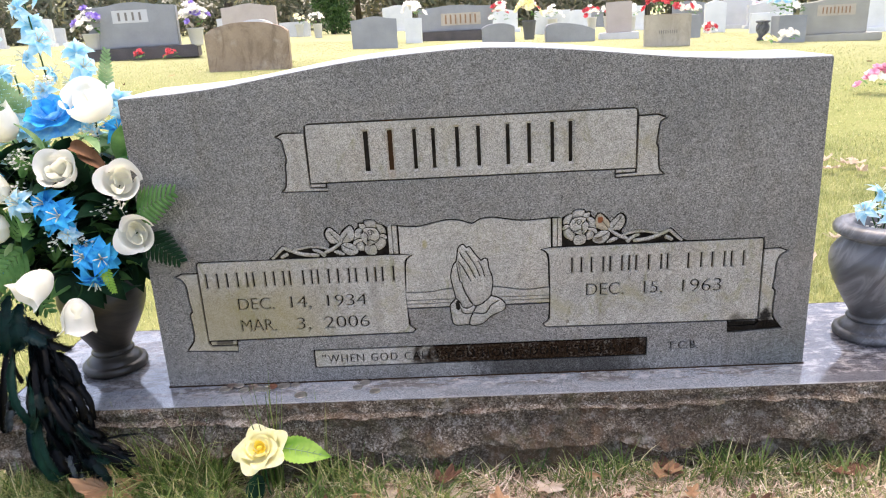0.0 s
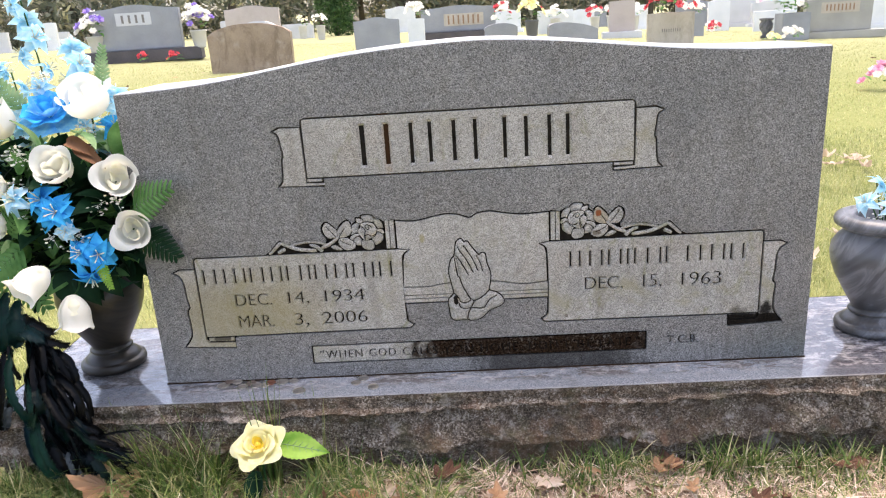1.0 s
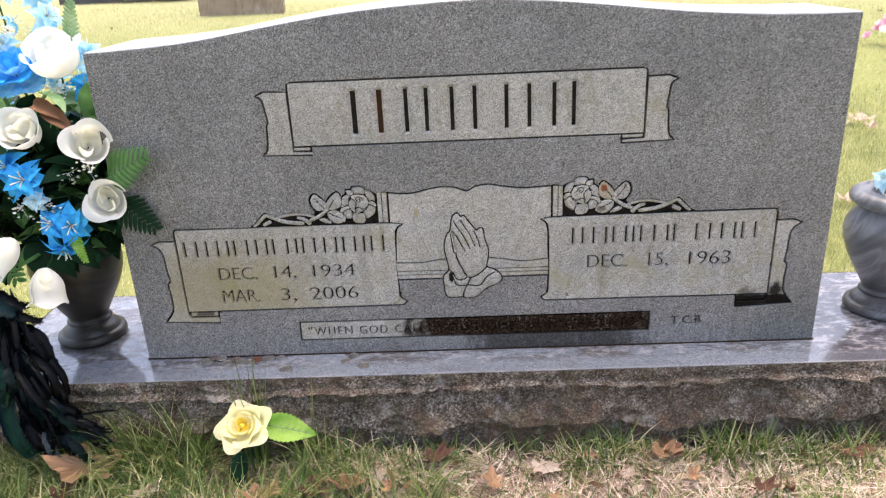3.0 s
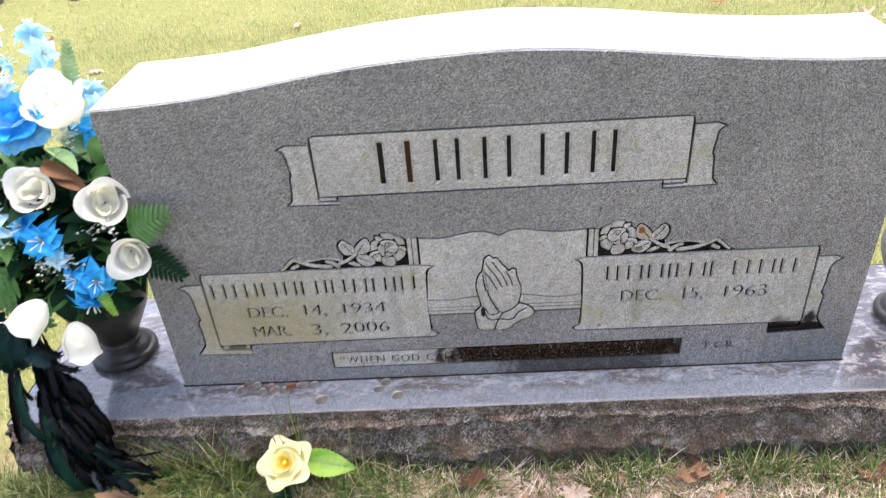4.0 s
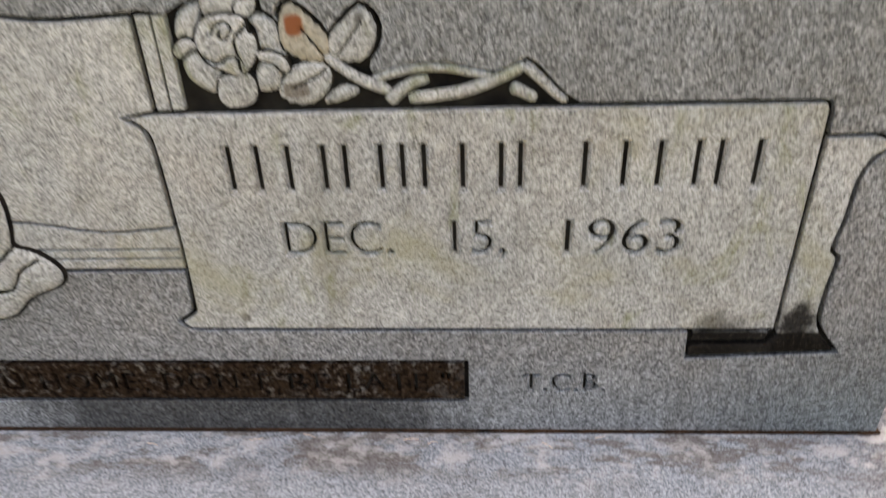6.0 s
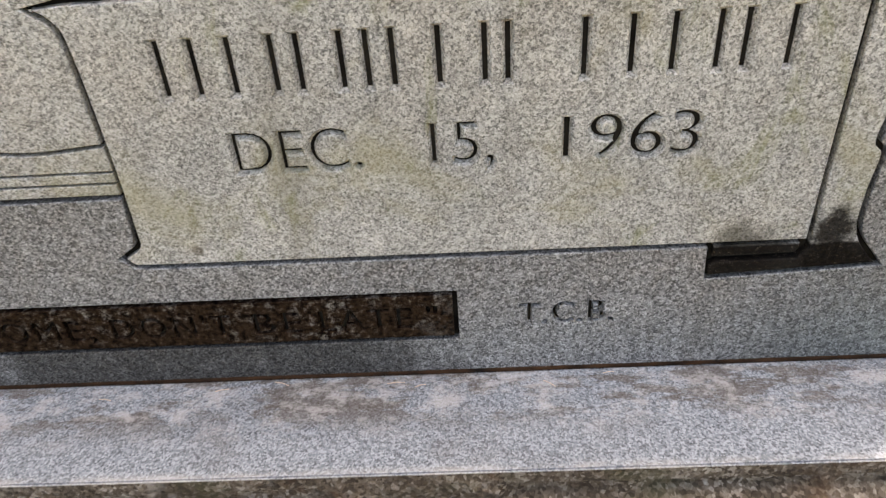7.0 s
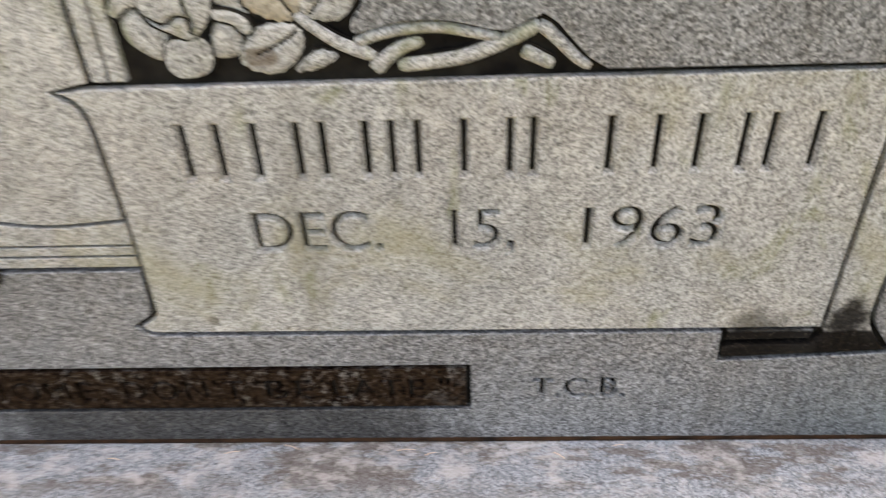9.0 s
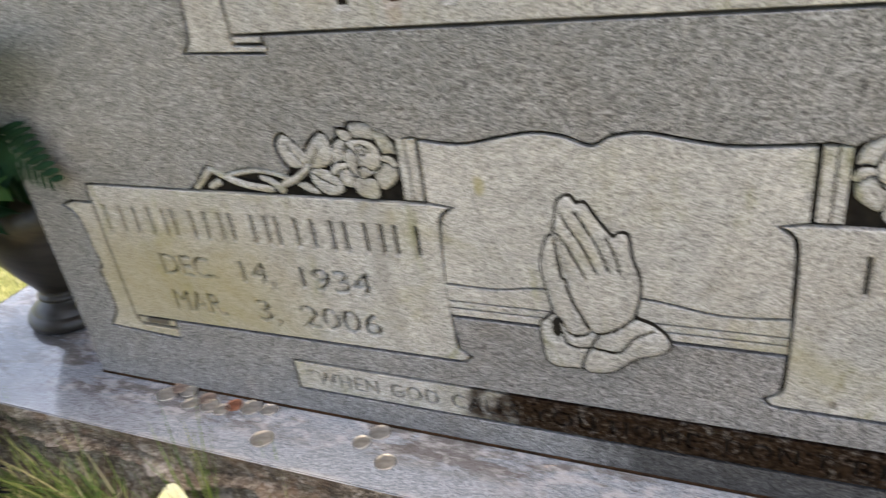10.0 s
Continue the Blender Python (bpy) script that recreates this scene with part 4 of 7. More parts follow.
ROSE_PETALS = (
    (((0.1753, 0.4727), (0.1771, 0.4776), (0.1845, 0.4798), (0.1950, 0.4788), (0.1966, 0.4737), (0.1932, 0.4675), (0.1844, 0.4669), (0.1771, 0.4661)), 0.0050, False),
    (((0.2001, 0.4633), (0.2045, 0.4664), (0.2115, 0.4632), (0.2155, 0.4575), (0.2157, 0.4493), (0.2177, 0.4440), (0.2087, 0.4467), (0.2029, 0.4498), (0.2037, 0.4580)), 0.0050, False),
    (((0.1940, 0.4685), (0.1956, 0.4731), (0.2019, 0.4751), (0.2061, 0.4743), (0.2043, 0.4681), (0.1987, 0.4656)), 0.0058, True),
    (((0.1592, 0.4549), (0.1603, 0.4624), (0.1655, 0.4697), (0.1739, 0.4723), (0.1742, 0.4669), (0.1715, 0.4591), (0.1677, 0.4534), (0.1637, 0.4555)), 0.0052, False),
    (((0.1603, 0.4425), (0.1678, 0.4477), (0.1729, 0.4433), (0.1793, 0.4375), (0.1792, 0.4305), (0.1745, 0.4234), (0.1672, 0.4267), (0.1610, 0.4326)), 0.0052, False),
    (((0.1570, 0.4484), (0.1611, 0.4532), (0.1674, 0.4538), (0.1701, 0.4495), (0.1645, 0.4480), (0.1597, 0.4442), (0.1569, 0.4456)), 0.0062, True),
    (((0.2002, 0.4345), (0.2045, 0.4410), (0.2121, 0.4394), (0.2142, 0.4344), (0.2120, 0.4264), (0.2043, 0.4237), (0.1989, 0.4256)), 0.0050, False),
    (((0.2030, 0.4461), (0.2104, 0.4462), (0.2175, 0.4427), (0.2195, 0.4369), (0.2152, 0.4355), (0.2111, 0.4400), (0.2036, 0.4423)), 0.0062, True),
    (((0.1770, 0.4243), (0.1795, 0.4325), (0.1876, 0.4334), (0.1939, 0.4350), (0.1989, 0.4304), (0.1988, 0.4223), (0.1941, 0.4168), (0.1830, 0.4149), (0.1776, 0.4185)), 0.0056, True),
)
ROSE_BUD = ((0.1700, 0.4538), (0.1738, 0.4623), (0.1799, 0.4661), (0.1909, 0.4669), (0.1985, 0.4643), (0.1994, 0.4573), (0.2032, 0.4547), (0.2028, 0.4461), (0.1978, 0.4383), (0.1910, 0.4334), (0.1829, 0.4366), (0.1744, 0.4413), (0.1711, 0.4479))
BUD_CUTS = ((((0.1793, 0.4563), (0.1818, 0.4606), (0.1874, 0.4627), (0.1908, 0.4595), (0.1867, 0.4537), (0.1835, 0.4555), (0.1850, 0.4589)), 0.0010, 0.0024), (((0.1730, 0.4437), (0.1798, 0.4406), (0.1864, 0.4439), (0.1915, 0.4423), (0.1922, 0.4356)), 0.0011, 0.0026), (((0.1986, 0.4605), (0.1917, 0.4541), (0.1917, 0.4461), (0.1939, 0.4406)), 0.0011, 0.0024))
ROSE_LEAVES = (
    (((0.2230, 0.4713), (0.2287, 0.4684), (0.2359, 0.4610), (0.2411, 0.4546), (0.2421, 0.4470), (0.2393, 0.4413), (0.2320, 0.4404), (0.2238, 0.4431), (0.2181, 0.4475), (0.2160, 0.4547), (0.2184, 0.4664)), ((0.2394, 0.4421), (0.2346, 0.4492), (0.2283, 0.4579))),
    (((0.2600, 0.4691), (0.2650, 0.4662), (0.2686, 0.4588), (0.2668, 0.4491), (0.2606, 0.4412), (0.2522, 0.4399), (0.2444, 0.4426), (0.2422, 0.4474), (0.2443, 0.4552), (0.2506, 0.4610)), ((0.2462, 0.4430), (0.2532, 0.4513), (0.2607, 0.4610))),
    (((0.2113, 0.4232), (0.2162, 0.4324), (0.2220, 0.4373), (0.2301, 0.4393), (0.2385, 0.4381), (0.2417, 0.4341), (0.2406, 0.4272), (0.2353, 0.4203), (0.2270, 0.4159), (0.2166, 0.4176)), ((0.2392, 0.4354), (0.2290, 0.4291), (0.2193, 0.4250))),
    (((0.2364, 0.4172), (0.2440, 0.4244), (0.2501, 0.4263), (0.2568, 0.4239), (0.2514, 0.4198), (0.2437, 0.4170)), None),
)
ROSE_STEMS = (
    (((0.2649, 0.4285), (0.2744, 0.4326), (0.2886, 0.4350), (0.3022, 0.4354), (0.3157, 0.4332), (0.3328, 0.4295)), 0.0054, 0.0046, 0.0054),
    (((0.2399, 0.4430), (0.2468, 0.4370), (0.2586, 0.4290), (0.2737, 0.4229)), 0.0046, 0.0064, 0.0064),
    (((0.2726, 0.4161), (0.2787, 0.4215), (0.2863, 0.4266), (0.2956, 0.4293)), 0.0076, 0.0048, 0.0056),
    (((0.2843, 0.4179), (0.2970, 0.4191), (0.3156, 0.4218), (0.3328, 0.4282), (0.3485, 0.4358)), 0.0064, 0.0066, 0.0060),
    (((0.3485, 0.4362), (0.3575, 0.4280), (0.3660, 0.4196), (0.3725, 0.4151)), 0.0062, 0.0044, 0.0058),
    (((0.3414, 0.4235), (0.3480, 0.4204), (0.3555, 0.4164)), 0.0068, 0.0056, 0.0052),
)


def carved_rose(s):
    """A rose with leaves and a crossed stem over a name panel; s is 1 or -1."""
    flip = lambda pts: [(x * s - (0.004 if s < 0 else 0), z - (0.0015 if s < 0 else 0)) for x, z in pts]  # noqa: E731
    rose = carve("carved_rose", flip(ROSE_BUD), 0.0078, [(flip(q), a, b) for q, a, b in BUD_CUTS], label="rose carved in relief", edge=0.008, step=0.0009, lip=0.74, sill=0.78, margin=0.0011, grow=0.0)
    for pts, high, over in ROSE_PETALS:
        carve("petal", flip(pts), high * 1.1, parent=rose, edge=0.007, **(dict(sill=0.84, lip=0.82, margin=0.0010, grow=0.0) if over else {}))
    for k, (pts, vein) in enumerate(ROSE_LEAVES):
        rusty = s > 0 and k == 0
        carve("carved_leaf", flip(pts), 0.0054, [(flip(vein), 0.0009, 0.0022)] if vein else (), mat=rust_stone if rusty else frosted, label="rust-stained carved leaf" if rusty else "carved leaf", per=3, teeth=0.0004, sill=0.7, lip=0.66, margin=0.0011, grow=0.0003)
    for line, w0, w1, high in ROSE_STEMS:
        carve("carved_stem", ribbon(flip(line), w0, w1), high, per=0, edge=0.0032, step=0.0010, margin=0.0010, sill=0.55, lip=0.5, grow=0.0003)


rust_stone = Mat("rust_stained_granite", 0.8).world()
c = rust_stone.ramp(rust_stone.math("ADD", rust_stone.math("MULTIPLY", rust_stone.cells(620), 0.5), rust_stone.math("MULTIPLY", rust_stone.noise(300, 3), 0.5)), (0.25, (0.20, 0.17, 0.12)), (0.75, (0.42, 0.36, 0.27)))
rust_stone.colour(rust_stone.mix(rust_stone.patch(0.2195, 0.2300, 0.4545, 0.4665, 0.004, 120), c, (0.20, 0.055, 0.012)))
carved_rose(1)
carved_rose(-1)

# the carved emblem on the book: one plain raised form with a few cut lines
EMBLEM = ((-0.0307, 0.4200), (-0.0237, 0.4248), (-0.0185, 0.4185), (-0.0125, 0.4195), (-0.0057, 0.4093), (0.0073, 0.3930), (0.0133, 0.3962), (0.0184, 0.3945), (0.0205, 0.3777), (0.0267, 0.3575), (0.0250, 0.3374), (0.0232, 0.3245), (0.0375, 0.3184), (0.0487, 0.3068), (0.0456, 0.2957), (0.0226, 0.2854), (0.0063, 0.2709), (-0.0114, 0.2671), (-0.0183, 0.2700), (-0.0447, 0.2703), (-0.0499, 0.2921), (-0.0505, 0.3090), (-0.0405, 0.3216), (-0.0439, 0.3439), (-0.0470, 0.3660), (-0.0415, 0.3875), (-0.0360, 0.3937), (-0.0328, 0.4122))
EMBLEM_CUTS = (
    (((-0.0345, 0.3880), (-0.0331, 0.3720), (-0.0310, 0.3560)), 0.0042, 0.0034), (((-0.0345, 0.3880), (-0.0273, 0.3451), (-0.0179, 0.3225), (-0.0098, 0.3081)), 0.0020, 0.0030),
    (((-0.0304, 0.4114), (-0.0248, 0.4012), (-0.0151, 0.3864), (-0.0041, 0.3624)), 0.0015, 0.0022), (((-0.0191, 0.4134), (-0.0111, 0.4006), (-0.0016, 0.3822), (0.0046, 0.3657)), 0.0015, 0.0022),
    (((0.0039, 0.3928), (0.0102, 0.3781), (0.0131, 0.3642)), 0.0015, 0.0020), (((-0.0336, 0.3944), (-0.0256, 0.3832), (-0.0193, 0.3703), (-0.0129, 0.3573)), 0.0015, 0.0022),
    (((-0.0098, 0.3081), (-0.0039, 0.3060), (0.0095, 0.3121), (0.0239, 0.3245)), 0.0017, 0.0028), (((-0.0039, 0.3060), (-0.0104, 0.2924), (-0.0161, 0.2813), (-0.0183, 0.2700)), 0.0017, 0.0026),
    (((-0.0104, 0.2924), (0.0123, 0.2914), (0.0232, 0.3060), (0.0374, 0.3147)), 0.0016, 0.0022), (((-0.0405, 0.3216), (-0.0339, 0.3139), (-0.0291, 0.3044), (-0.0187, 0.3028), (-0.0098, 0.3073)), 0.0016, 0.0026),
    (((-0.0333, 0.3027), (-0.0302, 0.2943), (-0.0209, 0.2909), (-0.0104, 0.2924)), 0.0016, 0.0022), (((-0.0385, 0.3130), (-0.0378, 0.3030)), 0.0062, 0.0034),
)
carve("carved_emblem", EMBLEM, 0.0048, EMBLEM_CUTS, label="plain raised pointed emblem cut on the book", y0=0.0, edge=0.009, margin=0.0022, lip=0.06)


# ---- the base ----
BX, BY0, BY1 = 0.915, -0.081, 0.288
base = thing("granite_plinth", "long grey granite base with honed top and rough pitched sides", "plinth")


def rough_side(length, tall, seed, nx, nz):
    """A pitched rock face: a band under the top that slopes out to a chipped ridge, a broken step below it, a granular belly and an undercut foot;
    offsets along the outward normal."""
    out = []
    for j in range(nz + 1):
        v = j / nz
        h = tall * v
        for i in range(nx + 1):
            u = length * i / nx
            ridge = 0.027 + 0.009 * noise.noise((u * 4.1, seed, 0.7)) + 0.005 * noise.noise((u * 17, seed, 1.7)) + 0.002 * noise.noise((u * 60, seed, 2.7))
            foot = 0.112 - 0.050 * abs(noise.noise((u * 5.3, seed, 8.1))) + 0.012 * noise.noise((u * 13, seed, 3.7)) + 0.003 * noise.noise((u * 45, seed, 5.7))
            start = min(1.0, h / 0.004)
            if h < ridge:
                d = 0.002 * start + (0.014 + 0.009 * noise.noise((u * 8, seed, 6.1))) * max(0.0, (h - ridge + 0.006) / 0.006) ** 1.5
            else:
                step = 0.012 + 0.009 * noise.noise((u * 6, seed, 4.4))
                d = 0.016 + 0.009 * noise.noise((u * 8, seed, 6.1)) - step * min(1.0, (h - ridge) / 0.005)
                d += 0.020 * min(1.0, max(0.0, (h - ridge) / (foot - ridge))) ** 1.4
                if h > foot:
                    d -= 0.017 * min(1.0, (h - foot) / 0.007)
            warp = 0.35 * noise.noise((u * 9, h * 9, seed + 9))
            bowl = noise.voronoi((u * 13 + warp, h * 15 + warp, seed))[0][0]
            chip = noise.voronoi((u * 48 + warp * 2, h * 55 + warp, seed + 20))[0][0]
            d += start * ((0.024 * min(bowl, 1.0) ** 2 - 0.009) * min(1.0, 0.35 + h / 0.05) + 0.005 * min(chip, 1.0) ** 2 - 0.002)
            d += start * (0.0018 * noise.noise((u * 95, h * 105, seed + 3)) + 0.0012 * noise.noise((u * 230, h * 240, seed + 5)))
            if h < 0.010:
                d = max(d, 0.0006)
            out.append((u, tall - h, d))
    faces = [(j * (nx + 1) + i, (j + 1) * (nx + 1) + i, (j + 1) * (nx + 1) + i + 1, j * (nx + 1) + i + 1) for j in range(nz) for i in range(nx)]
    return out, faces


LOW = 0.20
pts, fc = rough_side(2 * BX, LOW, 1.3, 760, 84)
raw("front_side", [(-BX + u, BY0 - d, ZB - LOW + h) for u, h, d in pts], fc, rock, base, "brown-stained broken rock face")
pts, fc = rough_side(BY1 - BY0, LOW, 7.7, 120, 50)
raw("end_side", [(BX + d, BY0 + u, ZB - LOW + h) for u, h, d in pts], fc, rock, base)
raw("end_side", [(-BX - d, BY1 - u, ZB - LOW + h) for u, h, d in pts], fc, rock, base)
pts, fc = rough_side(2 * BX, LOW, 4.1, 160, 16)
raw("back_side", [(BX - u, BY1 + d, ZB - LOW + h) for u, h, d in pts], fc, rock, base)
bm = bmesh.new()
box(bm, -BX + 0.0005, BX - 0.0005, BY0 + 0.0005, BY1 - 0.0005, ZB - 0.007, ZB, 0.0012)
box(bm, -BX + 0.06, BX - 0.06, BY0 + 0.06, BY1 - 0.06, ZB - LOW, ZB - 0.007)
part("block", bm, base_top, base, "honed grey top with water stains", smooth=False)
bm = bmesh.new()
box(bm, -W - 0.001, W + 0.001, -0.0022, DEPTH + 0.002, ZB + 0.0002, ZB + 0.0022, 0.0006)
joint_mat = Mat("brown_setting_compound", 0.95, 0.1).world()
joint_mat.colour(joint_mat.ramp(joint_mat.noise(60, 4), (0.3, (0.010, 0.007, 0.005)), (0.7, (0.050, 0.026, 0.014))))
part("setting_joint", bm, joint_mat, base, "dark brown setting joint", smooth=False)


# ---- dry needles caught at the joint ----
for x, y, turn, size in ((0.157, -0.010, 12, 0.016), (0.196, -0.006, -20, 0.018), (0.272, -0.009, 4, 0.020), (0.288, -0.012, 18, 0.012), (0.371, -0.014, -38, 0.015), (0.410, -0.006, 8, 0.012), (-0.05, -0.012, 30, 0.018), (0.08, -0.015, -10, 0.014)):
    bm = bmesh.new()
    tube(bm, [(-size * 0.3, 0, 0.0005), (0, size * 0.03, 0.0007), (size * 0.3, 0, 0.0004)], 0.0003, 0.0002, 5)
    needle = part("dry_needle", bm, straw_mat, None)
    needle.matrix_world = pose(x, y, ZB, 0, 0, turn)
    tagged(needle, "thin straw-coloured needle lying on the granite base", "needle", "dry needles on the base")


# ---- the two vases ----
VASE = [(0.0, 0.0), (0.058, 0.0), (0.0630, 0.003), (0.0645, 0.009), (0.0625, 0.0160), (0.0580, 0.0185), (0.0545, 0.0190), (0.0535, 0.0205), (0.0520, 0.0250), (0.0450, 0.0305), (0.0385, 0.0345), (0.0370, 0.0370), (0.0410, 0.0385), (0.0420, 0.0412), (0.0405, 0.0440), (0.0370, 0.0455), (0.0365, 0.0470), (0.0375, 0.051), (0.044, 0.063), (0.058, 0.088), (0.0725, 0.116), (0.0815, 0.142), (0.0845, 0.160), (0.0825, 0.177), (0.074, 0.192), (0.066, 0.200), (0.0625, 0.206), (0.064, 0.211), (0.074, 0.214), (0.0815, 0.2195), (0.083, 0.226), (0.0805, 0.233), (0.073, 0.2385), (0.0655, 0.2395), (0.064, 0.2365), (0.058, 0.236), (0.0475, 0.2375), (0.045, 0.233), (0.045, 0.19), (0.0, 0.19)]


def vase(x, y, turn, label, marble):
    v = thing("flower_vase", label, "vase", (x, y, ZB), turn, "pair of vases")
    k = next(i for i, p in enumerate(VASE) if p[1] > 0.05)
    part("foot", lathe(bmesh.new(), VASE[:k + 1], 56), marble, v, "dirt-stained moulded foot")
    part("bowl", lathe(bmesh.new(), VASE[k:k + 10], 56), marble, v)
    part("rim", lathe(bmesh.new(), VASE[k + 9:], 56), marble, v)
    return v


vase(0.787, 0.115, 20, "grey veined marble urn vase with pale blue flowers", marble)
vase(-0.763, 0.105, 200, "marble urn vase behind white roses, coloured dark for the bouquet's shade", shaded_marble)


# ---- flowers ----
def petal_mesh(radius, height, span, flare, nu=8, nv=7, point=0.0, ruffle=0.0, seed=0.0, tight=0.3):
    """One cupped petal of a rose, standing on the origin and opening along +z, turned outwards to +x."""
    bm = bmesh.new()
    grid = []
    for j in range(nv + 1):
        v = j / nv
        r = radius * (tight + (1 - tight) * math.sin(min(v * 1.15, 1) * math.pi / 2) ** 0.8) + flare * radius * max(0, v - 0.6) ** 1.6 * 3.0
        row = []
        for i in range(nu + 1):
            u = 2 * i / nu - 1
            width = span * (0.55 + 0.45 * math.sin(min(1, v * 1.4) * math.pi / 2)) * (1 - 0.12 * v)
            top = height * v * (1 - 0.20 * u ** 4 * v - point * abs(u) ** 1.5 * v) - flare * height * 0.28 * max(0, v - 0.72) * 3
            top += ruffle * height * math.sin(u * 5 + seed) * v * v
            a = u * width
            rr = r * (1 + ruffle * math.sin(u * 4 + seed * 2) * v * v)
            row.append(bm.verts.new((rr * math.cos(a), rr * math.sin(a), top)))
        grid.append(row)
    for a, b in zip(grid, grid[1:]):
        for i in range(nu):
            bm.faces.new((a[i], a[i + 1], b[i + 1], b[i]))
    me = bpy.data.meshes.new("petal")
    bm.to_mesh(me)
    bm.free()
    me.polygons.foreach_set("use_smooth", [True] * len(me.polygons))
    return me


def long_petal(length, width, curl, nv=7, cup=0.35, ridge=0.0, teeth=0.0):
    """A lily petal or leaf from the origin along +x, arching over towards -z."""
    bm = bmesh.new()
    rows = []
    for j in range(nv + 1):
        v = j / nv
        half = 0.5 * width * max(0.03, math.sin(math.pi * (0.08 + 0.92 * v) ** 0.8)) if j < nv else 0.0004
        if teeth and j % 2:
            half *= 1 - teeth
        x = length * v * (1 - 0.15 * curl * v)
        z = length * (0.35 * v - curl * v * v)
        rows.append([bm.verts.new((x, half * k, z + cup * half * abs(k) + (ridge if k == 0 else 0))) for k in (-1, -0.5, 0, 0.5, 1)])
    for a, b in zip(rows, rows[1:]):
        for i in range(4):
            bm.faces.new((a[i], a[i + 1], b[i + 1], b[i]))
    me = bpy.data.meshes.new("petal")
    bm.to_mesh(me)
    bm.free()
    me.polygons.foreach_set("use_smooth", [True] * len(me.polygons))
    return me


def hang(name, me, mat, parent, m, label=""):
    if not me.materials:
        me.materials.append(mat.m)
    ob = new(name, me)
    ob.parent = parent
    ob.matrix_basis = m
    if label:
        ob["label"] = label
    return ob


def turned(deg, tilt=0.0, lift=0.0, scale=1.0):
    return Matrix.Translation((0, 0, lift)) @ Matrix.Rotation(radians(deg), 4, "Z") @ Matrix.Rotation(radians(tilt), 4, "Y") @ Matrix.Scale(scale, 4)




def wrap_petal(radius, height, span, curl, tuck=0.10, lift=0.0, dip=0.16, nu=14, nv=10, phase=0.0):
    """A broad cloth petal that wraps round the cup, one side tucked under its neighbour, the lip rolled out."""
    verts, faces = [], []
    for j in range(nv + 1):
        v = j / nv
        belly = 0.30 + 0.70 * math.sin(min(1, v * 1.9) * math.pi / 2) ** 0.8 - 0.10 * max(0, v - 0.45)
        for i in range(nu + 1):
            u = 2 * i / nu - 1
            lip = max(0, v - 0.68) / 0.32
            roll = curl * lip ** 1.7 * (0.35 + 0.65 * math.cos(u * 1.25)) * (1 + 0.35 * math.sin(3.1 * u + phase))
            r = radius * (belly * (1 - tuck * u) + roll)
            z = height * (v * (1 - dip * v * v * u * u) + lift * v * (1 - u * u) - 0.30 * roll * lip + 0.050 * lip * math.sin(5.6 * u + phase * 1.7))
            a = u * span
            verts.append((r * math.cos(a), r * math.sin(a), z))
    for j in range(nv):
        for i in range(nu):
            k = j * (nu + 1) + i
            faces.append((k, k + 1, k + nu + 2, k + nu + 1))
    me = bpy.data.meshes.new("petal")
    me.from_pydata(verts, [], faces)
    me.polygons.foreach_set("use_smooth", [True] * len(me.polygons))
    return me


CUP = bpy.data.meshes.new("cup")
_b = lathe(bmesh.new(), [(0.0, -0.006), (0.009, -0.004), (0.018, 0.006), (0.023, 0.018), (0.0245, 0.026)], 20)
_b.to_mesh(CUP)
_b.free()
CUP.polygons.foreach_set("use_smooth", [True] * len(CUP.polygons))


OUTER = [wrap_petal(0.036, 0.058, 1.28, 0.34, 0.10, 0.02, phase=0.4), wrap_petal(0.036, 0.056, 1.22, 0.46, 0.11, 0.05, phase=2.0), wrap_petal(0.035, 0.057, 1.25, 0.22, 0.10, 0.0, phase=3.7)]
INNER = [wrap_petal(0.0265, 0.050, 1.75, 0.10, 0.16, 0.0, 0.10, phase=1.1), wrap_petal(0.0215, 0.049, 1.45, -0.22, 0.22, 0.06, 0.10, phase=2.9)]
BELL = [wrap_petal(0.031, 0.080, 1.30, 0.26, 0.07, 0.02, 0.10, phase=0.6), wrap_petal(0.031, 0.078, 1.26, 0.38, 0.07, 0.04, 0.12, phase=2.4), wrap_petal(0.031, 0.079, 1.28, 0.20, 0.07, 0.02, 0.10, phase=4.4)]
SHUT = [wrap_petal(0.033, 0.066, 1.30, 0.05, 0.10, 0.0, 0.10, phase=0.6), wrap_petal(0.033, 0.064, 1.26, 0.14, 0.10, 0.03, 0.12, phase=2.4), wrap_petal(0.033, 0.065, 1.28, 0.02, 0.10, 0.02, 0.10, phase=4.4)]


def white_rose(parent, at, way, spin=0.0, size=1.0, opening=0.0, label="open white cloth rose"):
    """A cup of three wrapped petals round two cream ones."""
    r = hang("white_rose", CUP, white_cloth, parent, facing(at, way, spin) @ Matrix.Scale(size * 0.67, 4), label)
    for k, me in enumerate(BELL if "drooping" in label else SHUT if "upright" in label else OUTER):
        hang("petal", me, white_cloth, r, turned(k * 120 + 20 + random.uniform(-8, 8), random.uniform(-1, 1) + opening * 0.4, -0.004))
    for k, me in enumerate(INNER):
        hang("petal", me, cream_cloth, r, Matrix.Translation((0.003 * (1 - 2 * k), 0.002 * k, 0.0)) @ turned(k * 172 + 35 + random.uniform(-20, 20), random.uniform(-3, 3), 0.001) @ Matrix.Diagonal((1.05, 0.66, 0.72 if "drooping" in label else 0.92, 1)))
    return r


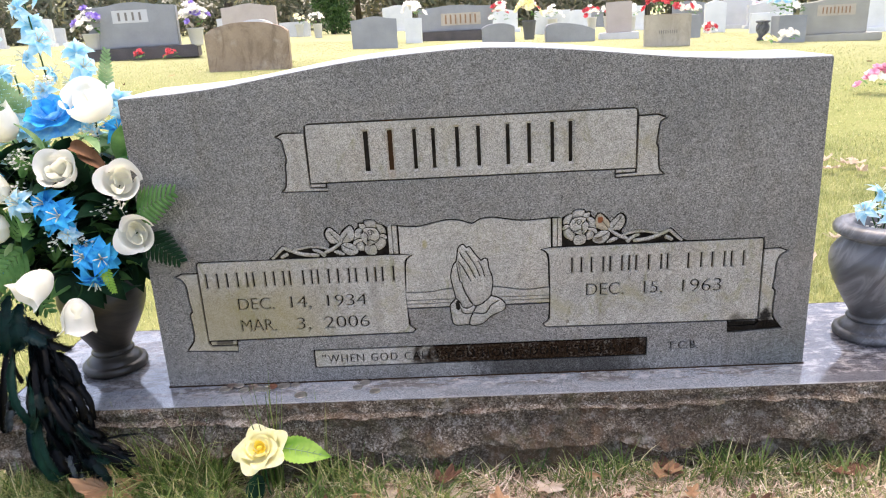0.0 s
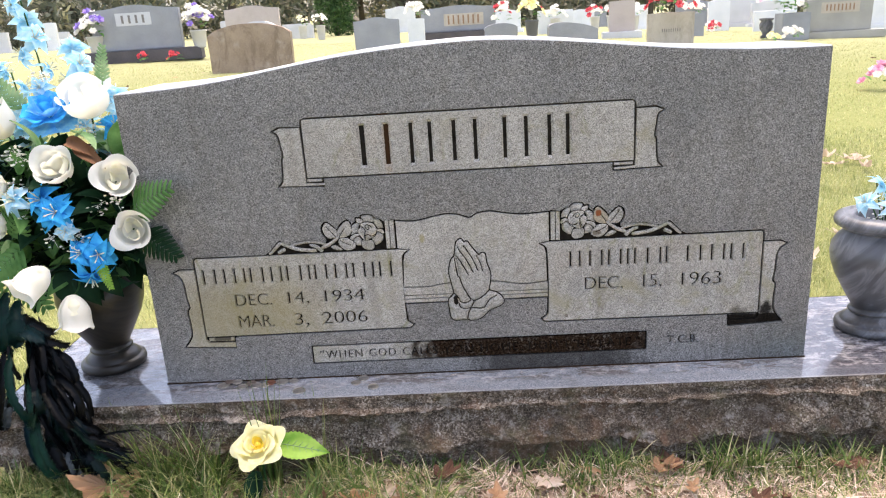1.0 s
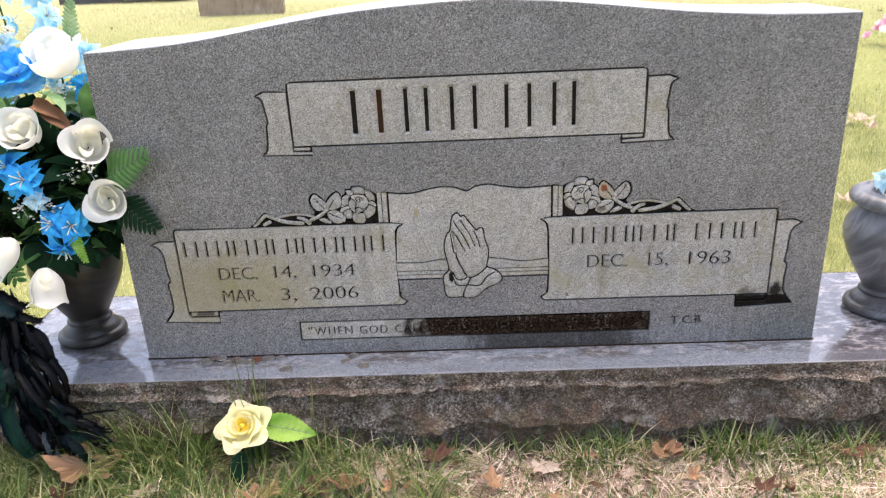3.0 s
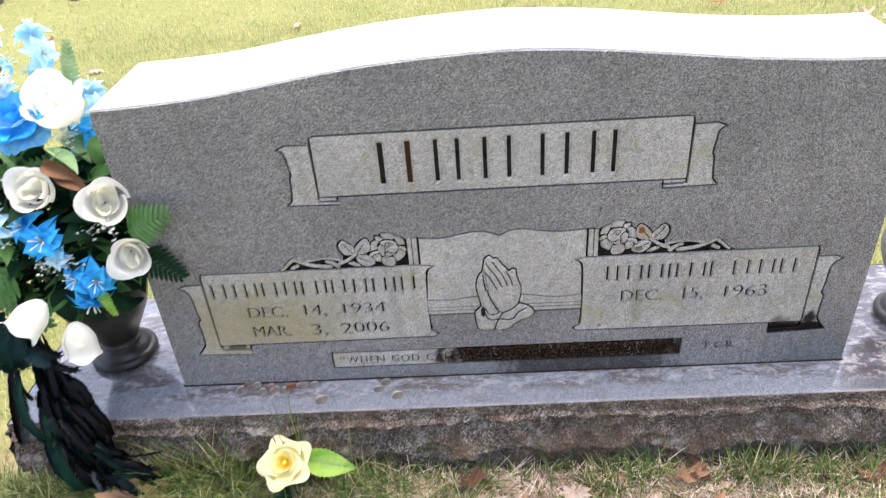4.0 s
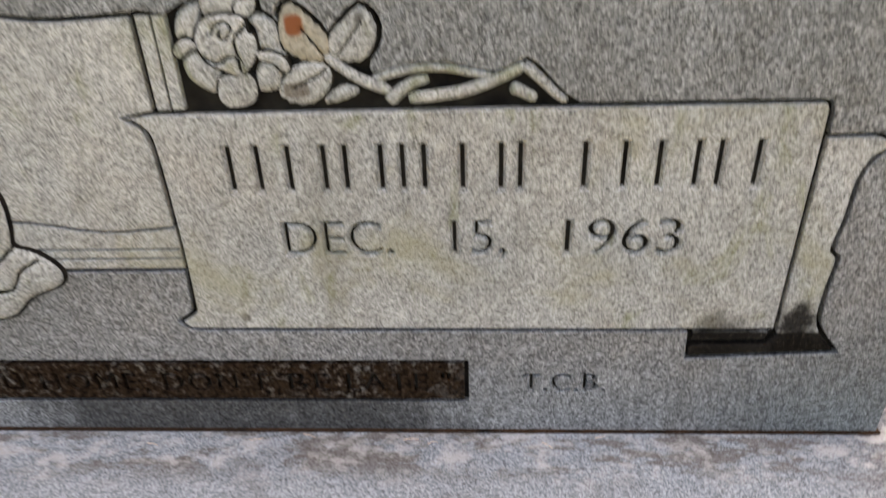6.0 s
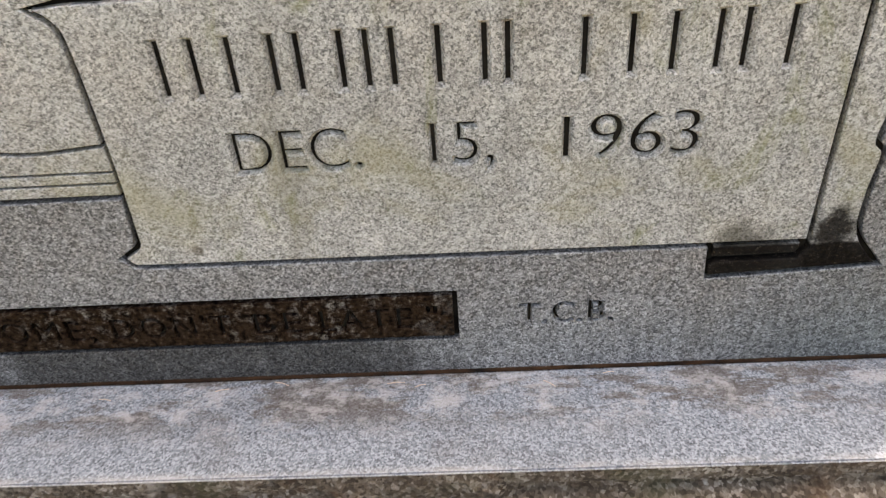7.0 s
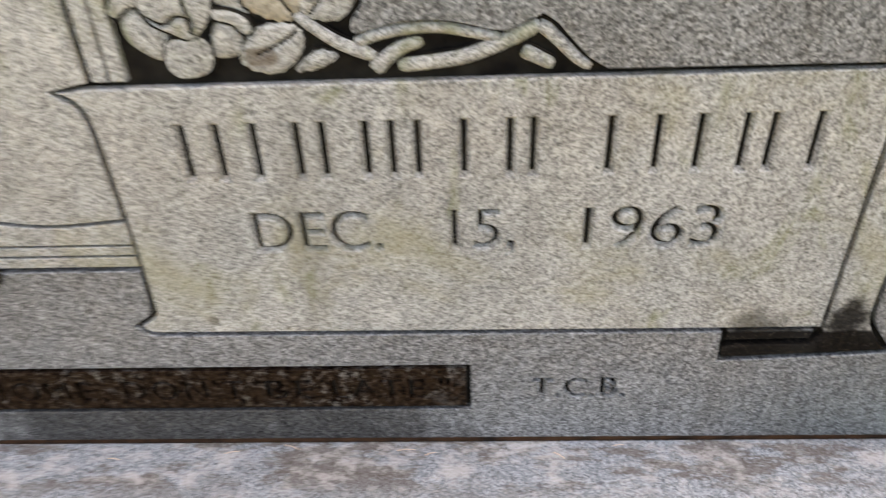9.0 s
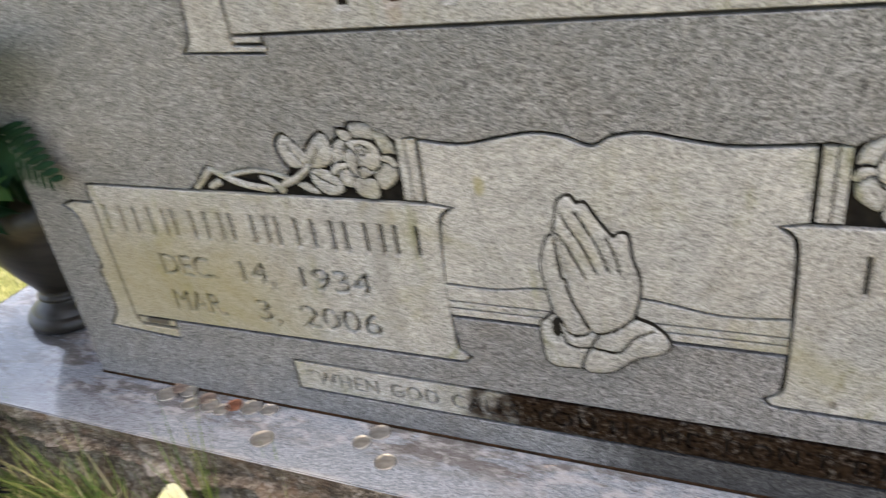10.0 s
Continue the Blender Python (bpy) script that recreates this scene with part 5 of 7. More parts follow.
FRILLED = [petal_mesh(0.056, 0.040, 0.80, 0.50, 14, 9, ruffle=0.07, seed=0.5, tight=0.2), petal_mesh(0.046, 0.047, 0.85, 0.42, 14, 9, ruffle=0.08, seed=2.2, tight=0.22), petal_mesh(0.033, 0.050, 0.92, 0.30, 12, 8, ruffle=0.08, seed=1.1, tight=0.3), petal_mesh(0.018, 0.049, 1.2, 0.14, 10, 7, ruffle=0.06, seed=0.8, tight=0.45)]
CORE = bpy.data.meshes.new("heart")
_b = lathe(bmesh.new(), [(0.0, -0.004), (0.012, 0.0), (0.016, 0.012), (0.010, 0.034), (0.0, 0.04)], 14)
_b.to_mesh(CORE)
_b.free()


def full_rose(name, parent, at, way, mats, size=1.0, spin=0.0, label="", counts=(7, 6, 5, 4), shapes=None, tilts=(20, 11, 5, 1)):
    kinds = [m.copy() for m in shapes or FRILLED]
    heart = CORE.copy()
    heart.transform(Matrix.Diagonal((0.7, 0.7, 0.9, 1)))
    r = hang(name, heart, mats[-1], parent, facing(at, way, spin) @ Matrix.Scale(size, 4), label)
    for ring, (me, n, tilt) in enumerate(zip(kinds, counts, tilts)):
        for k in range(n):
            hang("petal", me, mats[min(ring, len(mats) - 1)], r, turned(k * 360 / n + ring * 31 + random.uniform(-8, 8), tilt + random.uniform(-7, 7), 0.002 * ring))
    return r


LILY = long_petal(0.043, 0.027, 0.8, 9, 0.6)
STAR_P = long_petal(0.034, 0.021, 0.85, cup=0.5)
_b = bmesh.new()
for k in range(5):
    a = 2 * math.pi * k / 5
    tube(_b, [(0, 0, 0), (0.005 * math.cos(a), 0.005 * math.sin(a), 0.014), (0.012 * math.cos(a), 0.012 * math.sin(a), 0.026)], 0.0006, 0.0012, 5)
STAMEN = bpy.data.meshes.new("stamens")
_b.to_mesh(STAMEN)
_b.free()


def lily(name, parent, at, way, me, mat, size=1.0, spin=0.0, label=""):
    r = hang(name, STAMEN, stamen_mat, parent, facing(at, way, spin) @ Matrix.Scale(size, 4), label)
    for k in range(6):
        hang("petal", me, mat, r, turned(k * 60 + random.uniform(-7, 7), random.uniform(-18, 0) + (10 if k % 2 else 0)))
    for k in range(4):
        hang("petal", me, mat, r, turned(k * 90 + 30 + random.uniform(-9, 9), random.uniform(-48, -30), 0.001, 0.82))
    return r


def stem(parent, pts, r=0.0016, mat=None):
    return part("stem", tube(bmesh.new(), curve_points(pts, 4), r, r * 0.8, 6), mat or stem_mat, parent)


LEAF = long_petal(0.085, 0.046, 0.45, 8, 0.25, -0.002)
LEAF_MID, LEAF_GREEN = long_petal(0.075, 0.034, 0.35, 8, 0.3, -0.002), long_petal(0.075, 0.034, 0.35, 8, 0.3, -0.002)


def fern_mesh(length, width, n=13):
    """A fern frond along +x: rounded leaflets, set apart, each folded along its own vein."""
    verts, faces = [], []

    def rise(x):
        v = x / length
        return length * (0.16 * v - 0.24 * v * v)

    def strip(rows):
        q = len(verts)
        m = len(rows[0])
        for row in rows:
            verts.extend(row)
        for j in range(len(rows) - 1):
            for i in range(m - 1):
                k = q + j * m + i
                faces.append((k, k + 1, k + m + 1, k + m))

    strip([[(length * v, s * 0.0011 * (1.1 - v), rise(length * v) + 0.0012 * (s == 0)) for s in (-1, 0, 1)] for v in (0, 0.2, 0.4, 0.6, 0.8, 1.0)])
    for k in range(n):
        v = 0.12 + 0.86 * k / n
        run = 0.5 * width * min(1, 0.6 + 2.5 * v) * (1 - v) ** 0.7 + 0.004
        wide = length / n * 0.43
        for s in (-1, 1):
            x0 = length * v + (0.25 * length / n if s > 0 else 0)
            rows = []
            for j, (f, w) in enumerate(((0.0, 0.75), (0.25, 0.98), (0.5, 1.0), (0.75, 0.86), (0.92, 0.55), (1.0, 0.1))):
                cx, cy = x0 + run * f * (0.42 + 0.16 * f), s * run * f * 0.95
                droop = -0.10 * run * f * f
                rows.append([(cx + wide * w * e, cy, rise(min(cx, length)) + droop + (0.0022 * w if e == 0 else 0) + 0.0006 * ((j + (e > 0)) % 2)) for e in (-1, -0.45, 0, 0.45, 1)])
            strip(rows if s < 0 else [row[::-1] for row in rows])
    me = bpy.data.meshes.new("fern_frond")
    me.from_pydata(verts, [], faces)
    me.polygons.foreach_set("use_smooth", [True] * len(me.polygons))
    return me


FERN = fern_mesh(0.115, 0.085, 9)
FERN_DARK = fern_mesh(0.11, 0.085, 9)
SPRIG, SPRIG_SAGE = fern_mesh(0.075, 0.028, 9), fern_mesh(0.075, 0.028, 9)


def sprig_of_bits(parent, at, n, spread, mat, name="filler_sprig", size=0.0035):
    """A loose sprig of small round blossoms on hair-thin stalks."""
    bm = bmesh.new()
    for _ in range(n):
        d = Vector((random.gauss(0, 1), random.gauss(0, 1), random.gauss(0, 1))).normalized() * spread * random.uniform(0.3, 1)
        tube(bm, [(0, 0, 0), d * 0.6, d], 0.0004, 0.0004, 3)
        for _ in range(3):
            bmesh.ops.create_icosphere(bm, subdivisions=1, radius=size * random.uniform(0.5, 1), matrix=Matrix.Translation(d + Vector((random.gauss(0, 1), random.gauss(0, 1), random.gauss(0, 1))) * size * 1.3) @ Matrix.Diagonal((1, 1, 0.6, 1)))
    ob = part(name, bm, mat, parent)
    ob.location = at
    return ob


bouquet = thing("flower_bouquet", "artificial bouquet of white roses and blue flowers in the vase", "bouquet", (-0.763, 0.105, ZB + 0.235))
BO = Vector((-0.763, 0.105, ZB + 0.235))


def off(x, y, z):
    return Vector((x, y, z)) - BO


def reach(at):
    a = Vector(at)
    stem(bouquet, [(0, 0, -0.03), a * 0.4 + Vector((0, 0, 0.03)), a * 0.8 + Vector((0, 0.01, 0)), a], 0.0018)


BLOOMS = []
for at, way, spin, size, opening, label in (
    ((-0.728, 0.000, 0.588), (0.05, -0.85, 0.5), 10, 1.2, 2, "open white cloth rose"),
    ((-0.630, -0.005, 0.566), (0.5, -0.75, 0.38), 40, 1.2, 4, "open white cloth rose"),
    ((-0.607, -0.020, 0.482), (0.35, -0.85, 0.12), 75, 1.12, 4, "open white cloth rose"),
    ((-0.747, -0.085, 0.433), (-0.42, -0.72, -0.50), 20, 1.25, 2, "drooping white cloth rose"),
    ((-0.716, -0.075, 0.377), (0.08, -0.25, -1), 60, 1.25, 1, "drooping white cloth rose"),
    ((-0.690, 0.076, 0.682), (0.04, -0.50, 0.86), 0, 1.62, 4, "open white cloth rose"),
    ((-0.840, 0.045, 0.655), (-0.2, -0.35, 0.9), 30, 1.45, 0, "upright white cloth rose"),
    ((-0.833, -0.01, 0.573), (-0.5, -0.7, 0.1), 15, 1.15, 3, "open white cloth rose"),
    ((-0.847, -0.01, 0.504), (-0.5, -0.75, 0.0), 50, 1.15, 3, "open white cloth rose"),
):
    p = off(*at)
    reach(p)
    BLOOMS.append(p + Vector(way).normalized() * 0.03)
    white_rose(bouquet, p, way, spin, size, opening, label)
p = off(-0.757, 0.055, 0.684)
BLOOMS.append(p)
reach(p)
full_rose("blue_rose", bouquet, p, (0.02, -0.5, 0.86), (blue_pale, blue_cloth, blue_pale, blue_cloth), 0.66, 20, "large bright blue cloth rose", (6, 6, 5, 4), FRILLED, (32, 20, 10, 2))
for at, way, size in (((-0.727, -0.045, 0.525), (0.1, -0.9, 0.3), 1.05), ((-0.755, -0.03, 0.545), (-0.4, -0.8, 0.4), 0.95), ((-0.695, -0.045, 0.450), (-0.3, -0.9, 0.2), 0.95), ((-0.668, -0.045, 0.445), (0.4, -0.9, 0.1), 1.0), ((-0.684, -0.05, 0.412), (0.0, -0.5, -0.85), 0.95), ((-0.88, 0.0, 0.42), (-0.3, -0.9, 0.2), 0.9), ((-0.655, 0.08, 0.655), (0.5, -0.5, 0.5), 0.8), ((-0.638, 0.08, 0.60), (0.6, -0.6, 0.3), 0.8), ((-0.89, 0.03, 0.60), (-0.4, -0.7, 0.4), 0.9)):
    p = off(*at)
    reach(p)
    lily("blue_lily", bouquet, p, way, LILY, blue_cloth, size, random.uniform(0, 60), "blue cloth lily")
for at, way, size in (((-0.800, -0.035, 0.548), (-0.3, -0.85, 0.35), 1.1), ((-0.715, -0.050, 0.492), (0.2, -0.9, 0.1), 0.75), ((-0.872, 0.02, 0.63), (-0.3, -0.7, 0.5), 1.1)):
    p = off(*at)
    reach(p)
    lily("pale_blue_lily", bouquet, p, way, STAR_P, sky_cloth, size, random.uniform(0, 60), "pale blue cloth lily")
# tall spikes of pale blue blossom
for base_at, top_at, n in (((-0.765, 0.09, 0.56), (-0.798, 0.11, 0.90), 9), ((-0.72, 0.13, 0.55), (-0.735, 0.14, 0.79), 7), ((-0.85, 0.12, 0.55), (-0.90, 0.13, 0.86), 7), ((-0.665, 0.12, 0.50), (-0.655, 0.11, 0.70), 7), ((-0.83, 0.10, 0.55), (-0.85, 0.12, 0.76), 5), ((-0.70, 0.09, 0.55), (-0.685, 0.10, 0.64), 5)):
    a, b = off(*base_at), off(*top_at)
    stem(bouquet, [(0, 0, -0.03), a, (a + b) / 2 + Vector((0.004, 0, 0)), b], 0.0018)
    for k in range(n):
        q = a.lerp(b, 0.32 + 0.68 * k / (n - 1))
        ang = k * 2.4
        way = Vector((math.cos(ang), math.sin(ang) * 0.9 - 0.3, 0.35))
        lily("pale_blue_blossom", bouquet, q + way * 0.014, way, STAR_P, sky_cloth, random.uniform(0.68, 1.02), random.uniform(0, 60), "pale blue cloth blossom")


def lay(at, way, towards=(0.1, -1, 0.35), size=1.0):
    """A leaf's pose: it runs along way and shows its face towards a direction."""
    x = Vector(way).normalized()
    z = Vector(towards)
    z = (z - x * z.dot(x)).normalized()
    return Matrix.Translation(at) @ Matrix((x, z.cross(x), z)).transposed().to_4x4() @ Matrix.Scale(size, 4)


for at, way, size in (((-0.612, -0.012, 0.512), (0.8, -0.25, 0.42), 0.95), ((-0.835, -0.02, 0.47), (0.45, -0.2, 0.9), 0.9), ((-0.80, -0.03, 0.47), (-0.7, -0.3, -0.6), 1.0), ((-0.70, 0.05, 0.58), (-0.8, -0.3, 0.3), 1.0), ((-0.86, 0.0, 0.42), (0.55, -0.3, -0.65), 1.0), ((-0.88, 0.02, 0.52), (-0.7, -0.4, 0.3), 1.0)):
    hang("fern_frond", FERN, leaf_mid, bouquet, lay(off(*at), way, (0.1, -1, 0.45), size), "green fern frond")
hang("fern_frond", FERN_DARK, leaf_dark, bouquet, lay(off(-0.605, -0.01, 0.478), (0.75, -0.12, -0.62), (0.15, -1, 0.2), 0.85), "dark green fern frond")
hang("sprig", SPRIG_SAGE, sage_cloth, bouquet, lay(off(-0.662, 0.08, 0.73), (0.2, -0.1, 0.95)), "pale green leafy sprig")
hang("sprig", SPRIG, leaf_lime, bouquet, lay(off(-0.664, -0.055, 0.435), (0.3, -0.2, -0.9), size=0.75))
for k in range(4):
    hang("sprig", SPRIG_SAGE, sage_cloth, bouquet, lay(off(-0.80 - 0.03 * k, 0.06, 0.69), (-0.5 - 0.1 * k, -0.1, 0.75), size=1.2))
rng = random.Random(5)
LEAF_SAGE = long_petal(0.07, 0.034, 0.35, 8, 0.3, -0.002)
for k in range(46):
    # paler leaves round the blue rose and among its neighbours
    at = (rng.uniform(-0.90, -0.655), rng.uniform(0.0, 0.09), rng.uniform(0.575, 0.675))
    way = (rng.gauss(0, 0.8), rng.gauss(-0.4, 0.4), rng.gauss(0.0, 0.6))
    if min((off(*at) + Vector(way).normalized() * f - spot).length for f in (0, 0.03, 0.06) for spot in BLOOMS) > 0.045:
        hang("leaf", LEAF_SAGE if k % 2 else LEAF_GREEN, sage_cloth if k % 2 else leaf_mid, bouquet, Matrix.Translation(off(*at)) @ Vector(way).to_track_quat("X", "Z").to_matrix().to_4x4() @ Matrix.Rotation(rng.uniform(-0.8, 0.8), 4, "X") @ Matrix.Scale(rng.uniform(0.7, 1.1), 4))
for k in range(60):
    # paler leaves at the outer side of the bouquet
    at = (rng.uniform(-0.93, -0.80), rng.uniform(-0.04, 0.06), rng.uniform(0.40, 0.60))
    way = (rng.gauss(-0.3, 0.7), rng.gauss(-0.5, 0.4), rng.gauss(0.1, 0.6))
    if min((off(*at) + Vector(way).normalized() * f - spot).length for f in (0, 0.03, 0.06) for spot in BLOOMS) > 0.045:
        hang("leaf", LEAF_SAGE if k % 3 == 0 else LEAF_GREEN, sage_cloth if k % 3 == 0 else leaf_mid, bouquet, Matrix.Translation(off(*at)) @ Vector(way).to_track_quat("X", "Z").to_matrix().to_4x4() @ Matrix.Rotation(rng.uniform(-0.8, 0.8), 4, "X") @ Matrix.Scale(rng.uniform(0.7, 1.0), 4))
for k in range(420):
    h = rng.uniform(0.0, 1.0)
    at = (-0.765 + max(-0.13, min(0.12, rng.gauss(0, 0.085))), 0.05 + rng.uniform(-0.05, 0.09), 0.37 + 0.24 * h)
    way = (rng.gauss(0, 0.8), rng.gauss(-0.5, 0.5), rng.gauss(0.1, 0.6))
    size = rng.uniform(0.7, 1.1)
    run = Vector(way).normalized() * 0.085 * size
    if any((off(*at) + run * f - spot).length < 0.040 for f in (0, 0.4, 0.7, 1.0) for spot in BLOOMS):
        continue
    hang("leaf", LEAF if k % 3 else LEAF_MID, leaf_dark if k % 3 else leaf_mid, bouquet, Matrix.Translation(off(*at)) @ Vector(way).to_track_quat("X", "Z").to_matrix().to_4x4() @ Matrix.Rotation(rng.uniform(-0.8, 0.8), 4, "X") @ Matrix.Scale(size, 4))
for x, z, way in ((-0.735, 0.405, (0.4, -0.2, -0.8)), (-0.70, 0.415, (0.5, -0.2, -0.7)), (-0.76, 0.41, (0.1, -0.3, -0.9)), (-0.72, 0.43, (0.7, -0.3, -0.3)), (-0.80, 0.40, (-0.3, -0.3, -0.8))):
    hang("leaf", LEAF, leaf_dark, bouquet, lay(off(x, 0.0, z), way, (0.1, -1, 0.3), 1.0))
for at, n in (((-0.66, -0.03, 0.53), 7), ((-0.62, -0.035, 0.53), 6), ((-0.70, -0.045, 0.47), 9), ((-0.80, -0.03, 0.56), 9), ((-0.84, 0.03, 0.62), 9), ((-0.66, 0.07, 0.62), 8), ((-0.74, -0.05, 0.48), 7), ((-0.79, -0.02, 0.53), 10), ((-0.82, -0.02, 0.575), 10), ((-0.80, 0.0, 0.62), 12), ((-0.69, 0.05, 0.655), 10), ((-0.675, 0.07, 0.58), 12), ((-0.765, 0.06, 0.75), 8)):
    sprig_of_bits(bouquet, off(*at), n, 0.022, white_cloth, "white_filler_blossom")
hang("dry_leaf", long_petal(0.075, 0.030, 0.35, 8, 0.9, -0.002), dry_brown, bouquet, lay(off(-0.687, -0.012, 0.633), (0.75, -0.2, -0.55), (0.3, -0.8, 0.5), 0.95), "curled dry brown leaf")
hang("dry_leaf", long_petal(0.066, 0.024, 0.75, 10, 1.3, 0.003), dry_brown, bouquet, lay(off(-0.698, -0.016, 0.640), (0.85, -0.25, -0.25), (-0.2, -0.7, 0.7), 1.0), "curled dry brown leaf")


# ---- black feathers that hang from the bouquet over the end of the base ----
feathers = thing("feather_spray", "spray of long glossy black-green feathers over the stone base", "feathers", (-0.84, -0.03, 0.33))
FO = Vector((-0.84, -0.03, 0.33))


def feather(root, tip, bow, width, twist, hook=0.0, mat=None, label="", barbs=1, curl=1.2):
    """One plume: a broad vane that folds up a little along its shaft, ragged at the edges, with loose barbs."""
    a, b = Vector(root) - FO, Vector(tip) - FO
    o = Vector(bow)
    rg = random.Random(round(a.x * 9e5) + round(b.z * 7e5))
    line = curve_points([a, a.lerp(b, 0.22) + o * 0.75, a.lerp(b, 0.5) + o, a.lerp(b, 0.80) + o * 0.75, b, b + Vector((hook, 0.004, -abs(hook) * 0.2))], 7)
    verts, faces = [], []
    last = len(line) - 1
    past = 0
    for i, p in enumerate(line):
        v = i / last
        d = (line[min(i + 1, last)] - line[max(i - 1, 0)]).normalized()
        turn = twist + v * curl
        side = d.cross(Vector((math.sin(turn), -math.cos(turn), 0.2))).normalized()
        nrm = side.cross(d)
        half = width * 0.5 * max(0.02, math.sin(math.pi * (0.04 + 0.955 * v) ** 0.8)) ** 0.75
        wl, wr = half * rg.uniform(0.66, 1.10), half * rg.uniform(0.66, 1.10)
        q = len(verts)
        verts += [p - side * wl + nrm * half * 0.42 + d * wl * 0.5, p - side * wl * 0.5 + nrm * half * 0.12 + d * wl * 0.2, p, p + side * wr * 0.5 + nrm * half * 0.12 + d * wr * 0.2, p + side * wr + nrm * half * 0.42 + d * wr * 0.5]
        if i:
            faces += [(past + k, past + k + 1, q + k + 1, q + k) for k in range(4)]
        past = q
        for s in (-1, 1):
            for _ in range(barbs if 2 < i < last else 0):
                b0 = p + side * s * half * rg.uniform(0.6, 0.95) + nrm * half * 0.35
                way = (d * rg.uniform(0.9, 1.6) + side * s * rg.uniform(0.3, 0.8) + nrm * rg.uniform(-0.2, 0.4)).normalized() * width * rg.uniform(0.25, 0.6)
                k = len(verts)
                verts += [b0 - d * 0.0009, b0 + d * 0.0009, b0 + way * 0.6 + d * 0.0006, b0 + way]
                faces += [(k, k + 1, k + 2), (k, k + 2, k + 3)]
    return raw("feather", verts, faces, mat or feather_mat, feathers, label, smooth=True)


rng = random.Random(11)
SPINE = curve_points([(-0.845, -0.02, 0.325), (-0.822, -0.062, 0.275), (-0.790, -0.105, 0.225), (-0.762, -0.128, 0.185), (-0.735, -0.138, 0.145), (-0.705, -0.143, 0.110)], 8)
for k in range(78):
    # black plumes laid over one another down the spray
    s = 0.70 * (k / 78) ** 0.9
    e = min(1.0, s + rng.uniform(0.26, 0.44))
    aside = max(-0.7, min(1.2, rng.gauss(0.1, 0.55)))
    a = SPINE[int(s * 40)] + Vector((aside * 0.012, rng.uniform(0.0, 0.02), rng.gauss(0, 0.008)))
    b = SPINE[int(e * 40)] + Vector((aside * 0.030 + rng.gauss(0, 0.008), -0.018 * rng.random(), -0.012 * abs(aside) + rng.gauss(0, 0.010)))
    b.z = max(0.05, b.z)
    swing = rng.uniform(0.006, 0.030)
    feather(a, b, (swing * (0.6 if aside > -0.3 else -0.5), -rng.uniform(0.005, 0.022), swing * 0.8), rng.choice((0.010, 0.014, 0.018, 0.022)), rng.uniform(-1.0, 1.0), rng.uniform(-0.012, 0.024) if aside > -0.3 else rng.uniform(-0.016, 0.004))
for k in range(10):
    # plumes that arch out over the end of the base and curl back under
    t = k / 9
    a = Vector((-0.805 + 0.012 * rng.random(), -0.072 - 0.02 * t, 0.280 - 0.05 * t))
    b = Vector((-0.735 + 0.035 * t + rng.gauss(0, 0.006), -0.112 - 0.03 * t, 0.205 - 0.055 * t + rng.gauss(0, 0.008)))
    feather(a, b, (0.016 + 0.012 * rng.random(), -0.006, 0.020 + 0.010 * rng.random()), rng.choice((0.009, 0.012, 0.016)), rng.uniform(-0.6, 0.2), -0.010 * rng.random())
for k in range(14):
    # plumes that hang over the rough face towards the grass
    a = SPINE[24 + k] + Vector((rng.gauss(0, 0.010), -0.008, 0.0))
    feather(a, a + Vector((0.028 + rng.gauss(0, 0.016), -0.012, -0.050 - 0.02 * rng.random())), (0.012, -0.012, 0.004), rng.choice((0.012, 0.016, 0.02)), rng.uniform(-0.6, 0.6), rng.uniform(-0.01, 0.015))
for k in range(16):
    # thin black tips that curl away over the grass
    a = Vector((-0.715 + rng.gauss(0, 0.012), -0.145, 0.122 + rng.gauss(0, 0.014)))
    feather(a, a + Vector((0.045 + 0.035 * rng.random(), -0.008, -0.018 + rng.gauss(0, 0.018))), (0.008, -0.008, 0.008), rng.uniform(0.005, 0.011), rng.uniform(-0.6, 0.6), rng.uniform(0.0, 0.014))
TEAL, GREEN_EDGE, SLATE = "broad dark teal feather", "long dark green feather", "slate grey feather"
